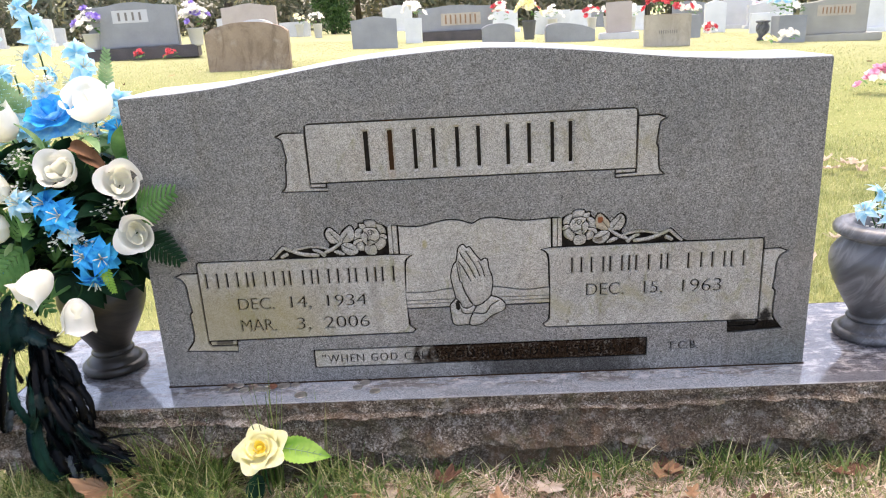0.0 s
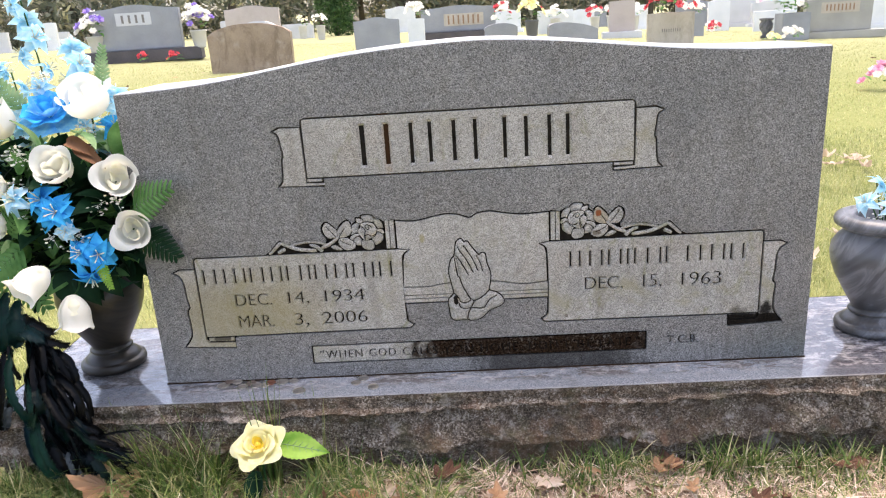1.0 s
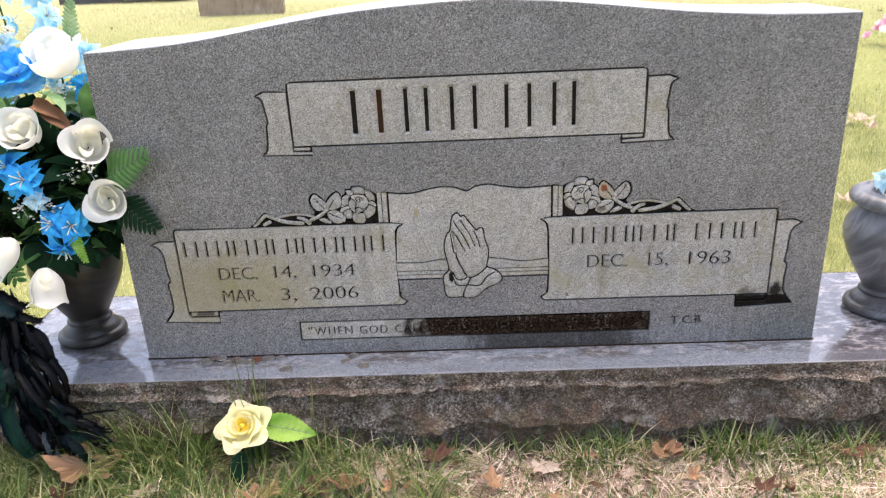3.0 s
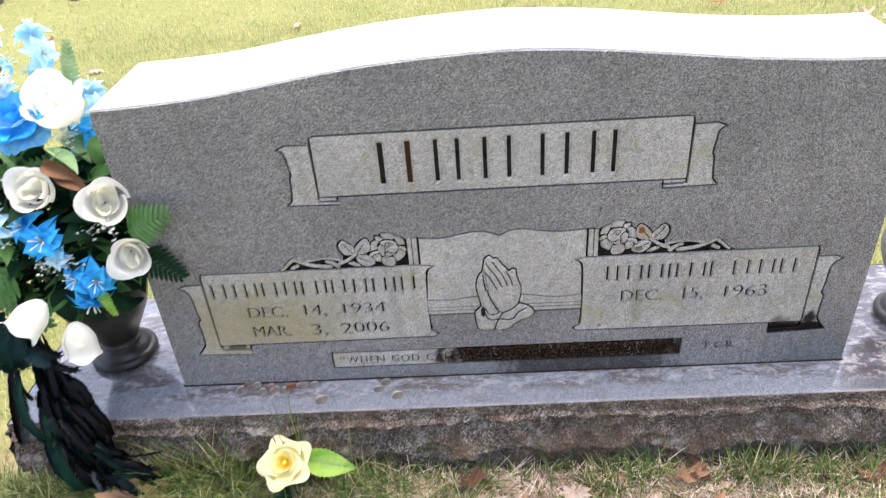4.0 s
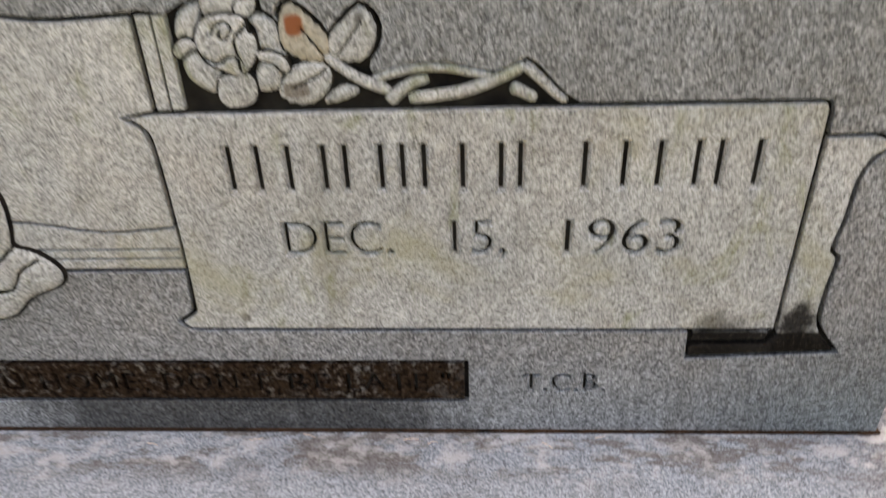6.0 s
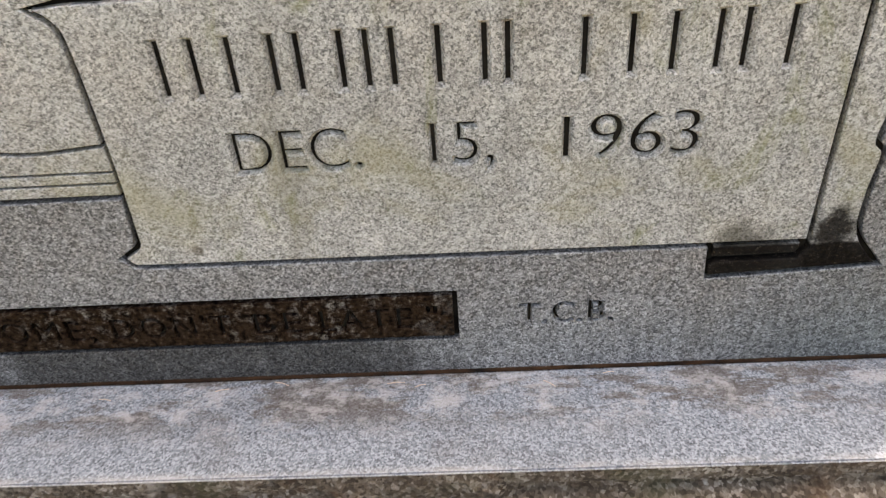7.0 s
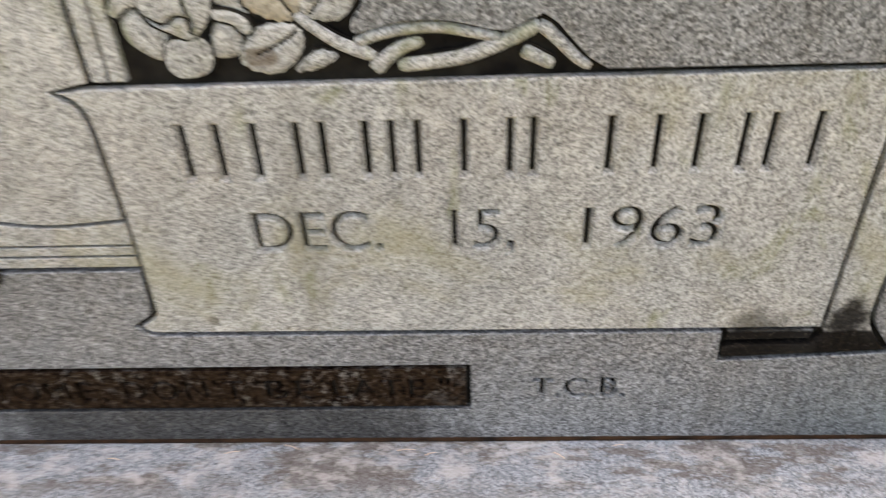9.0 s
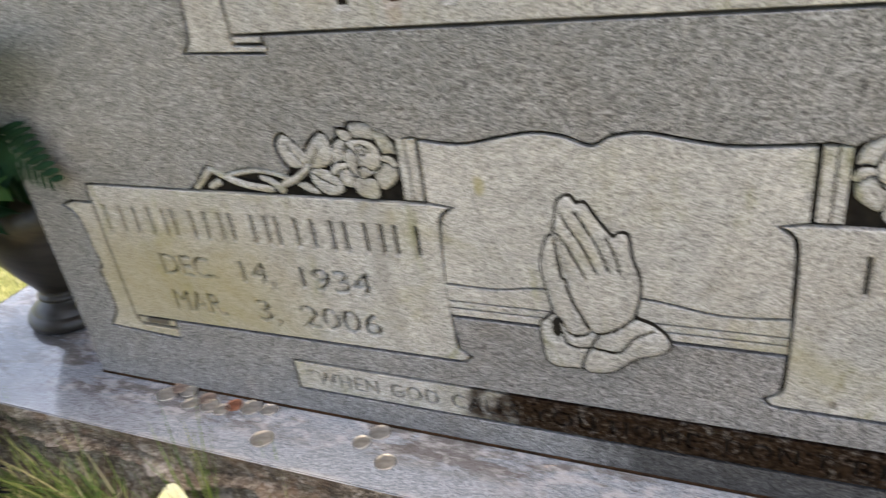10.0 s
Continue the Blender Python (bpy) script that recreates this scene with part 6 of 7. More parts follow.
for root, tip, bow, width, twist, hook, mat, label in (
    ((-0.865, -0.025, 0.375), (-0.863, -0.066, 0.276), (0.006, -0.02, 0.0), 0.030, 0.1, -0.006, teal_feather, TEAL),
    ((-0.885, -0.025, 0.370), (-0.886, -0.062, 0.285), (-0.004, -0.02, 0.0), 0.032, -0.2, 0.004, teal_feather, TEAL),
    ((-0.845, -0.030, 0.360), (-0.838, -0.070, 0.292), (0.008, -0.02, 0.0), 0.028, 0.3, 0.008, teal_feather, TEAL),
    ((-0.870, -0.030, 0.318), (-0.784, -0.082, 0.304), (0.0, -0.01, 0.006), 0.026, 0.4, 0.006, teal_feather, TEAL),
    ((-0.860, -0.025, 0.332), (-0.772, -0.072, 0.311), (0.0, -0.01, 0.008), 0.022, 0.2, 0.006, feather_mat, ""),
    ((-0.835, -0.048, 0.296), (-0.743, -0.088, 0.291), (0.0, -0.008, 0.008), 0.018, 0.1, 0.008, feather_mat, ""),
    ((-0.850, -0.072, 0.282), (-0.803, -0.124, 0.163), (-0.006, -0.030, -0.006), 0.016, 0.5, 0.002, teal_feather, GREEN_EDGE),
    ((-0.822, -0.096, 0.245), (-0.806, -0.136, 0.157), (0.022, -0.022, 0.006), 0.016, -0.3, -0.010, teal_feather, GREEN_EDGE),
    ((-0.868, -0.060, 0.285), (-0.884, -0.104, 0.138), (0.004, -0.014, 0.0), 0.015, 0.2, 0.006, feather_mat, ""),
    ((-0.858, -0.078, 0.225), (-0.868, -0.114, 0.145), (0.004, -0.012, 0.0), 0.014, 0.6, -0.006, grey_feather, SLATE),
    ((-0.858, -0.070, 0.265), (-0.860, -0.106, 0.175), (0.010, -0.012, 0.0), 0.013, 0.0, 0.004, feather_mat, ""),
    ((-0.822, -0.100, 0.190), (-0.804, -0.142, 0.078), (-0.006, -0.014, 0.0), 0.014, 0.9, 0.010, teal_feather, GREEN_EDGE),
    ((-0.812, -0.110, 0.170), (-0.779, -0.152, 0.064), (-0.004, -0.014, 0.0), 0.016, 0.2, 0.010, teal_feather, GREEN_EDGE),
    ((-0.800, -0.118, 0.165), (-0.763, -0.152, 0.072), (-0.002, -0.014, 0.0), 0.015, -0.2, 0.006, teal_feather, TEAL),
    ((-0.782, -0.125, 0.155), (-0.744, -0.154, 0.075), (-0.002, -0.012, 0.0), 0.020, 0.3, 0.004, feather_mat, ""),
    ((-0.755, -0.138, 0.140), (-0.724, -0.164, 0.056), (0.012, -0.014, 0.0), 0.017, 0.1, -0.006, grey_feather, SLATE),
    ((-0.712, -0.146, 0.128), (-0.672, -0.160, 0.102), (0.004, -0.006, -0.002), 0.012, 0.4, 0.004, teal_feather, TEAL),
    ((-0.720, -0.146, 0.160), (-0.676, -0.146, 0.135), (0.012, -0.004, 0.010), 0.014, 0.0, -0.008, feather_mat, ""),
):
    feather(root, tip, bow, width, twist, hook, mat, label, barbs=3, curl=0.5)


# ---- pale blue flowers in the other vase ----
posy = thing("flower_posy", "few pale blue cloth blossoms standing in the marble vase", "flowers", (0.787, 0.115, ZB + 0.2))
for x, y, z in ((-0.038, -0.012, 0.075), (-0.008, -0.018, 0.062), (0.018, -0.004, 0.080), (-0.018, 0.002, 0.105), (0.034, -0.012, 0.058)):
    stem(posy, [(0.004, 0, -0.01), (x * 0.4, y * 0.4, z * 0.5), (x, y, z)], 0.0015)
    a = rng.uniform(0, 6.28)
    way = Vector((math.cos(a) * 0.7, math.sin(a) * 0.5 - 0.5, 0.5))
    lily("pale_blue_blossom", posy, Vector((x, y, z - 0.012)) + way * 0.006, way, STAR_P, sky_cloth, 0.85, rng.uniform(0, 60), "pale blue cloth blossom")
stem(posy, [(0.0, 0, 0.0), (0.004, 0.004, 0.08), (0.010, 0.004, 0.14), (0.014, 0.002, 0.185)], 0.0016, sage_cloth)
bm = bmesh.new()
for k in range(12):
    h = 0.115 + 0.006 * k
    spot = Vector((0.007 + 0.0006 * k + 0.004 * math.cos(k * 2.4), 0.004 + 0.004 * math.sin(k * 2.4), h))
    bmesh.ops.create_icosphere(bm, subdivisions=1, radius=0.0036 - 0.00015 * k, matrix=Matrix.Translation(spot) @ Matrix.Diagonal((0.8, 0.8, 1.4, 1)))
part("bud_spike", bm, sage_cloth, posy, "pale green spike of small buds")
sprig_of_bits(posy, (-0.02, -0.01, 0.03), 9, 0.02, white_cloth, "white_filler_blossom")


# ---- yellow rose stuck in the grass before the base ----
yr = thing("yellow_rose", "pale yellow cloth rose with green leaf in the grass", "flower", (-0.405, -0.135, 0.0))
stem(yr, [(0.01, 0.0, -0.01), (0.004, 0.005, 0.04), (0.008, 0.0, 0.097)], 0.0025)
CUPPED = [wrap_petal(0.052, 0.044, 0.74, 0.50, 0.05, 0.06, 0.22, phase=0.7), wrap_petal(0.041, 0.046, 0.80, 0.42, 0.08, 0.06, 0.22, phase=2.3), wrap_petal(0.028, 0.044, 0.95, 0.26, 0.10, 0.05, 0.2, phase=4.0), wrap_petal(0.016, 0.038, 1.2, 0.10, 0.14, 0.04, 0.2, phase=1.2)]
full_rose("bloom", yr, (0.008, -0.008, 0.100), (-0.06, -0.56, 0.80), (yellow_cloth, yellow_cloth, yellow_cloth, yellow_heart), 0.585, 35, "pale yellow bloom with deep yellow heart", (5, 5, 4, 3), CUPPED, (14, 7, 3, 0))
lime = hang("leaf", long_petal(0.105, 0.050, 0.30, 26, 0.2, -0.002, 0.09), leaf_lime, yr, lay((0.034, 0.0, 0.104), (1.0, -0.1, -0.20), (-0.1, -0.75, 0.75)), "bright green serrated leaf")
bm = bmesh.new()


def on_leaf(v, side=0.0):
    half = 0.025 * math.sin(math.pi * (0.08 + 0.92 * v) ** 0.8)
    return Vector((0.105 * v * (1 - 0.045 * v), half * side, 0.105 * (0.35 * v - 0.30 * v * v) + 0.2 * half * abs(side) - 0.0008))


tube(bm, [on_leaf(v / 10) for v in range(10)], 0.0011, 0.0005, 5)
for k in range(7):
    for s in (-1, 1):
        v = 0.10 + 0.11 * k
        tube(bm, [on_leaf(v), on_leaf(v + 0.06, 0.4 * s), on_leaf(min(0.97, v + 0.13), 0.8 * s)], 0.0006, 0.0003, 4)
part("vein", bm, sage_cloth, lime, "pale green leaf veins")
hang("leaf", LEAF, leaf_dark, yr, Matrix.Translation((0.0, -0.02, 0.06)) @ Vector((-0.1, -0.5, -0.85)).to_track_quat("X", "Z").to_matrix().to_4x4() @ Matrix.Scale(0.8, 4))


# ---- coins on the base ----
def coin(x, y, r, mat, label, tilt=0.0, lift=0.0):
    c = bmesh.new()
    lathe(c, [(0.0, 0.0), (r * 0.97, 0.0), (r, 0.0003), (r, 0.0013), (r * 0.97, 0.0016), (r * 0.92, 0.0016), (r * 0.89, 0.0013), (r * 0.55, 0.0013), (r * 0.35, 0.00155), (0.0, 0.0017)], 28)
    ob = part("coin", c, mat, None)
    ob.matrix_world = pose(x, y, ZB + 0.0002 + lift, tilt, 0, 0)
    tagged(ob, label, "coin", "coins on the base")


COPPER, SILVER = "worn brown copper coin lying on the granite base", "worn silver coin lying on the granite base"
for x, y, r, mat, label, tilt, lift in ((-0.494, -0.017, 0.0122, nickel, SILVER, 0, 0), (-0.469, -0.009, 0.0095, nickel, SILVER, 0, 0.002), (-0.455, -0.024, 0.0095, nickel, SILVER, 0, 0), (-0.441, -0.012, 0.0095, copper, COPPER, 0, 0), (-0.429, -0.022, 0.0106, nickel, SILVER, 0, 0), (-0.413, -0.024, 0.0095, nickel, SILVER, 0, 0), (-0.403, -0.014, 0.0095, red_copper, "bright red-brown copper coin on the granite base", 0, 0), (-0.381, -0.012, 0.0122, nickel, SILVER, 0, 0), (-0.359, -0.011, 0.009, nickel, SILVER, 0, 0), (-0.484, -0.006, 0.0095, copper, COPPER, 0, 0.002), (-0.340, -0.051, 0.0122, nickel, SILVER, 0, 0), (-0.224, -0.012, 0.0106, nickel, SILVER, 0, 0), (-0.236, -0.029, 0.0095, nickel, SILVER, 0, 0), (-0.201, -0.047, 0.0106, nickel, SILVER, 0, 0)):
    coin(x, y, r, mat, label, tilt, lift)


# ---- fallen leaves ----
def oak_leaf(size, curl, seed, lobes=3):
    """A dry lobed leaf, curled, lying flat round the origin."""
    rg = random.Random(seed)
    n = 30
    bm = bmesh.new()
    mid = bm.verts.new((0, 0, 0.002))
    ring, inner = [], []
    for k in range(n):
        a = 2 * math.pi * k / n
        r = size * (0.62 + 0.30 * math.cos(a) ** 2 + 0.20 * math.cos(a * (2 * lobes + 1) + seed) + rg.uniform(-0.05, 0.05))
        x, y = r * math.cos(a), 0.72 * r * math.sin(a)
        z = curl * (x * x + 2.2 * y * y) / size + rg.uniform(-0.003, 0.003)
        ring.append(bm.verts.new((x, y, z)))
        inner.append(bm.verts.new((x * 0.5, y * 0.5, curl * 0.25 * (x * x + 2.2 * y * y) / size + (0.0015 if k % 2 else 0))))
    for k in range(n):
        j = (k + 1) % n
        bm.faces.new((inner[k], ring[k], ring[j], inner[j]))
        bm.faces.new((mid, inner[k], inner[j]))
    tube(bm, [(-size * 0.55, 0, 0.001), (-size * 0.95, 0.002, 0.004), (-size * 1.35, 0.01, 0.008)], 0.0009, 0.0006, 4)
    me = bpy.data.meshes.new("fallen_leaf")
    bm.to_mesh(me)
    bm.free()
    return me


LEAVES = {m: [oak_leaf(0.024, c, sd, lb) for c, sd, lb in ((0.35, 1, 2), (-0.3, 2, 3), (0.6, 3, 2), (0.1, 4, 4))] for m in ("dry", "pale", "rust")}
for m, mat in (("dry", dry_leaf), ("pale", pale_leaf), ("rust", rust_leaf)):
    for me in LEAVES[m]:
        me.materials.append(mat.m)
SAY = {"dry": "curled brown dry leaf lying on the grass", "pale": "bleached tan oak leaf lying on the grass", "rust": "dark russet dry leaf lying on the grass"}


def fallen(m, which, x, y, turn, size, lift=0.012, tilt=8.0):
    ob = new("fallen_leaf", LEAVES[m][which])
    ob.matrix_world = pose(x, y, ground_z(x, y) + lift, tilt, tilt * 0.6, turn) @ Matrix.Scale(size, 4)
    tagged(ob, SAY[m], "leaf", "fallen leaves")


# on the grass before the base
for m, which, x, y, turn, size in (("rust", 2, -0.70, -0.205, 80, 1.3), ("pale", 1, -0.165, -0.165, 70, 1.3), ("pale", 3, 0.11, -0.165, 10, 1.2), ("rust", 2, -0.075, -0.135, 40, 1.3), ("rust", 0, 0.33, -0.125, 100, 1.4), ("dry", 2, 0.315, -0.14, 20, 1.3), ("dry", 0, 0.35, -0.195, 60, 0.9), ("dry", 1, 0.19, -0.13, 0, 0.8), ("rust", 1, 0.66, -0.13, 45, 1.1), ("rust", 0, 0.62, -0.15, 130, 0.9), ("dry", 2, -0.22, -0.20, 15, 1.3), ("rust", 2, -0.28, -0.215, 75, 1.2)):
    fallen(m, which, x, y, turn, size, (0.040 if size > 2 else 0.022) if y < 0 else 0.014)
# more of them there and just behind
for m, which, x, y, turn, size in (("dry", 0, 0.02, -0.20, 100, 1.2), ("pale", 1, -0.48, -0.215, 160, 1.4), ("pale", 3, -0.56, -0.20, 60, 1.1), ("dry", 2, -0.36, -0.225, 20, 1.4), ("dry", 1, 0.12, -0.24, 50, 1.0), ("rust", 2, 0.45, -0.23, 10, 1.0), ("pale", 0, -0.05, -0.26, 40, 1.1), ("pale", 0, 1.275, 1.195, 20, 2.0), ("pale", 1, -1.78, 2.28, 20, 1.6), ("dry", 2, -2.2, 2.7, 40, 1.8), ("dry", 0, 1.21, 2.70, 0, 1.6), ("dry", 1, 1.35, 2.95, 0, 1.5), ("rust", 2, 0.0, 2.6, 10, 1.4)):
    fallen(m, which, x, y, turn, size, (0.040 if size > 2 else 0.022) if y < 0 else 0.014)
fallen("dry", 0, -0.680, -0.165, 200, 2.5, 0.045, -26)
# small litter along the foot of the base
rg = random.Random(31)
for k in range(26):
    fallen(rg.choice(("rust", "dry", "rust", "pale")), rg.randrange(4), rg.uniform(-0.30, 0.92), -0.118 - 0.11 * rg.random() ** 1.5, rg.uniform(0, 360), rg.uniform(0.45, 0.95), 0.016, rg.uniform(5, 30))
# on the lawn beside the far leaves
for m, which, x, y, turn, size in (("pale", 2, 1.05, 0.95, 60, 2.0), ("pale", 0, 1.86, 2.30, 0, 2.6), ("pale", 2, 1.76, 2.38, 45, 2.4), ("pale", 3, 1.98, 2.16, 100, 2.6), ("pale", 1, 2.10, 2.28, 10, 2.2), ("pale", 1, 1.93, 2.42, 70, 2.1), ("pale", 0, 1.72, 2.22, 150, 2.2), ("pale", 2, 1.83, 2.14, 80, 2.0), ("dry", 0, -0.75, 0.62, 60, 1.8), ("pale", 1, -0.68, 0.70, 10, 1.6), ("pale", 2, -0.95, 0.42, 10, 1.8)):
    fallen(m, which, x, y, turn, size, (0.040 if size > 2 else 0.022) if y < 0 else 0.014)
rg = random.Random(21)
for k in range(70):
    x, y = rg.uniform(-4.5, 5.5), rg.uniform(1.2, 7.5)
    fallen(rg.choice(("dry", "pale", "rust", "dry")), rg.randrange(4), x, y, rg.uniform(0, 360), rg.uniform(1.0, 1.9))


# ---- grass ----
def blades(name, roots, tall, lean, wide, mat, label, seed, flat=0.0, parts=3):
    """Many bent blades in one mesh."""
    rg = np.random.RandomState(seed)
    n = len(roots)
    turn, bend = rg.uniform(0, 2 * np.pi, n), rg.uniform(0.25, 1.0, n) * lean
    h, w = rg.uniform(*tall, n), rg.uniform(*wide, n)
    dx, dy = np.cos(turn), np.sin(turn)
    verts = np.zeros((n, 2 * parts + 1, 3))
    for j in range(parts + 1):
        v = j / parts
        out = h * bend * v ** (1.6 - flat)
        up = h * v * np.sqrt(np.maximum(0.02, 1 - (bend * v) ** 2 * 0.85)) * (1 - flat * 0.9)
        c = roots + np.stack([dx * out, dy * out, up], -1)
        half = 0.5 * w * (1 - v ** 2)
        s = np.stack([-dy * half, dx * half, np.zeros(n)], -1)
        if j < parts:
            verts[:, 2 * j], verts[:, 2 * j + 1] = c - s, c + s
        else:
            verts[:, 2 * parts] = c
    k = 2 * parts + 1
    base_i = (np.arange(n) * k)[:, None]
    faces = []
    for j in range(parts - 1):
        faces.append(base_i + np.array([[2 * j, 2 * j + 1, 2 * j + 3, 2 * j + 2]]))
    quads = np.concatenate(faces).tolist()
    tris = (base_i + np.array([[2 * parts - 2, 2 * parts - 1, 2 * parts]])).tolist()
    ob = raw(name, verts.reshape(-1, 3).tolist(), quads + tris, mat, smooth=True)
    return tagged(ob, label, "grass", kind="stuff")


def scatter(n, x, y, seed, keep=None):
    rg = np.random.RandomState(seed)
    px, py = rg.uniform(*x, n), rg.uniform(*y, n)
    # thinning out towards the edges of the stretch
    edge = np.minimum(np.minimum(px - x[0], x[1] - px), np.minimum(py - y[0], y[1] - py)) / min(0.5, 0.25 * (y[1] - y[0]))
    if y[1] > -0.09:
        rest = np.random.RandomState(seed + 900).uniform(0, 1, n)
    else:
        edge = np.minimum(np.minimum(px - x[0], x[1] - px), py - y[0]) / 0.12
        rest = np.random.RandomState(seed + 900).uniform(0, 1, n)
    ok = ~((np.abs(px) < 0.90) & (py > -0.098) & (py < 0.30)) & (rest < edge)
    if keep:
        ok &= np.array([keep(a, b, c) for a, b, c in zip(px, py, rg.uniform(0, 1, n))])
    px, py = px[ok], py[ok]
    return np.stack([px, py, np.array([ground_z(a, b) for a, b in zip(px, py)]) - 0.012], -1)


def thinly(x, y, r):
    if abs(x + 0.395) < 0.07 and y > -0.22:
        return False
    return r < 0.12 + 1.3 * max(0, noise.noise((x * 9, y * 12, 5.5)))


def patchy(x, y, r):
    return r < 0.06 + 1.2 * max(0, noise.noise((x * 5, y * 7, 1.5)) + 0.12) * (0.55 if -0.12 < x < 0.45 else 1.0) + (0.30 if y > -0.118 else 0) + (0.35 if x < -0.25 else 0)


blades("lawn_grass", scatter(24000, (-1.25, 1.15), (-0.55, -0.095), 3, patchy), (0.018, 0.055), 1.25, (0.0012, 0.0026), grass_mat, "short green and yellow grass before the stone base", 5)
blades("lawn_grass", scatter(52000, (0.5, 2.3), (-0.4, 2.3), 23), (0.014, 0.036), 1.05, (0.0014, 0.003), lawn_mat, "short yellow-green lawn beside the headstone", 25, parts=2)
blades("lawn_grass", scatter(60000, (-8.0, 9.0), (8.0, 15.0), 27), (0.008, 0.016), 1.0, (0.003, 0.006), lawn_mat, "short pale lawn among the far graves", 29, parts=2)
blades("lawn_grass", scatter(90000, (-3.2, 3.2), (-3.6, 0.6), 61, lambda x, y, r: (abs(x) > 1.0 or y < -0.42) and r < (0.85 if y < -0.1 else 1)), (0.016, 0.040), 1.05, (0.002, 0.0042), lawn_mat, "short yellow-green lawn before the headstone", 63, parts=2)
blades("thatch", scatter(40000, (-2.6, 2.6), (-3.0, 0.2), 71, lambda x, y, r: abs(x) > 1.1 or y < -0.45), (0.02, 0.07), 0.98, (0.0012, 0.003), straw_mat, "dead straw-coloured grass among the lawn", 73, flat=0.75)
blades("thatch", scatter(26000, (-1.2, 1.1), (-0.5, -0.095), 8, lambda x, y, r: x > -0.25 or r < 0.42) + np.array([0, 0, 0.008]), (0.02, 0.075), 0.98, (0.0009, 0.0021), straw_mat, "dead straw-coloured grass lying on the soil", 9, flat=0.75)
blades("lawn_grass", scatter(100000, (-2.3, 3.0), (-0.1, 3.2), 13), (0.016, 0.042), 1.0, (0.0016, 0.0034), lawn_mat, "short yellow-green lawn behind the headstone", 15, parts=2)
blades("lawn_grass", scatter(80000, (-5.0, 6.0), (2.2, 8.6), 17), (0.011, 0.024), 1.0, (0.003, 0.006), lawn_mat, "short yellow-green lawn between the graves", 19, parts=2)


def tuft(x0, x1, y0, y1, clumps, each, tall, lean, seed, mat=grass_mat, wide=(0.0017, 0.0036), spread=0.008):
    rg = np.random.RandomState(seed)
    c = np.stack([rg.uniform(x0, x1, clumps), rg.uniform(y0, y1, clumps), np.full(clumps, -0.010)], -1)
    roots = np.repeat(c, each, 0) + np.stack([rg.normal(0, spread, clumps * each), rg.normal(0, spread * 0.7, clumps * each), np.zeros(clumps * each)], -1)
    roots[:, 1] = np.minimum(roots[:, 1], -0.098)
    roots = roots[(abs(roots[:, 0] + 0.395) > (0.085 if lean > 0.6 else 0.0)) | (roots[:, 1] < -0.23)]
    blades("grass_tuft", roots, tall, lean, wide, mat, "long uncut grass blades against the rough plinth", seed + 1, parts=5)


tuft(-0.66, -0.20, -0.16, -0.10, 46, 11, (0.05, 0.12), 1.35, 31)
tuft(-0.66, -0.28, -0.22, -0.12, 46, 9, (0.05, 0.13), 1.5, 39)
blades("lying_grass", scatter(6000, (-0.75, 0.98), (-0.34, -0.095), 91, thinly) + np.array([0, 0, 0.014]), (0.05, 0.12), 0.97, (0.0014, 0.0028), grass_mat, "flattened green grass lying over the dead straw", 92, flat=0.55, parts=5)
blades("lying_grass", scatter(15000, (-0.75, 0.98), (-0.34, -0.095), 93, thinly) + np.array([0, 0, 0.024]), (0.03, 0.09), 0.98, (0.0010, 0.0020), straw_mat, "long dry grass lying over the soil", 94, flat=0.88, parts=5)
tuft(-0.70, -0.42, -0.125, -0.10, 26, 8, (0.08, 0.15), 1.1, 33)
tuft(-0.66, -0.36, -0.125, -0.10, 44, 7, (0.11, 0.20), 0.85, 36, spread=0.012)
tuft(-0.40, -0.37, -0.108, -0.100, 3, 8, (0.15, 0.26), 0.26, 35, wide=(0.0022, 0.004))
tuft(-0.66, -0.10, -0.20, -0.10, 26, 3, (0.06, 0.14), 1.4, 37, straw_mat, (0.0009, 0.0016), 0.02)
tuft(-0.60, -0.25, -0.14, -0.10, 14, 2, (0.12, 0.19), 0.9, 38, grass_mat, (0.0011, 0.002), 0.02)
tuft(-0.20, 0.95, -0.14, -0.10, 34, 10, (0.03, 0.085), 1.2, 41)
tuft(-0.15, 0.95, -0.30, -0.13, 30, 9, (0.025, 0.055), 1.3, 44)
tuft(0.40, 0.52, -0.14, -0.10, 9, 14, (0.05, 0.10), 0.95, 43)
tuft(0.14, 0.26, -0.16, -0.10, 9, 12, (0.05, 0.10), 1.05, 46)
tuft(0.52, 0.95, -0.17, -0.10, 30, 9, (0.035, 0.09), 1.2, 45)
tuft(0.42, 0.95, -0.30, -0.12, 46, 9, (0.02, 0.055), 1.2, 48, fresh_grass)
tuft(-0.60, -0.05, -0.26, -0.11, 70, 9, (0.05, 0.12), 1.5, 50)
tuft(-0.15, 0.95, -0.22, -0.10, 34, 3, (0.03, 0.08), 1.4, 49, straw_mat, (0.0009, 0.0017), 0.02)
tuft(-1.15, -0.62, -0.26, -0.12, 110, 9, (0.035, 0.09), 1.25, 47)
tuft(-1.15, -0.90, -0.20, 0.30, 60, 9, (0.03, 0.07), 1.2, 51, lawn_mat)
tuft(-1.10, -0.68, -0.24, -0.15, 90, 9, (0.04, 0.09), 1.2, 57)
tuft(-0.97, -0.60, -0.145, -0.10, 75, 9, (0.05, 0.11), 1.15, 65)
tuft(-1.0, -0.66, -0.15, -0.10, 40, 9, (0.04, 0.09), 1.2, 67, lawn_mat)
tuft(-0.44, -0.27, -0.106, -0.100, 4, 5, (0.11, 0.21), 0.32, 59)
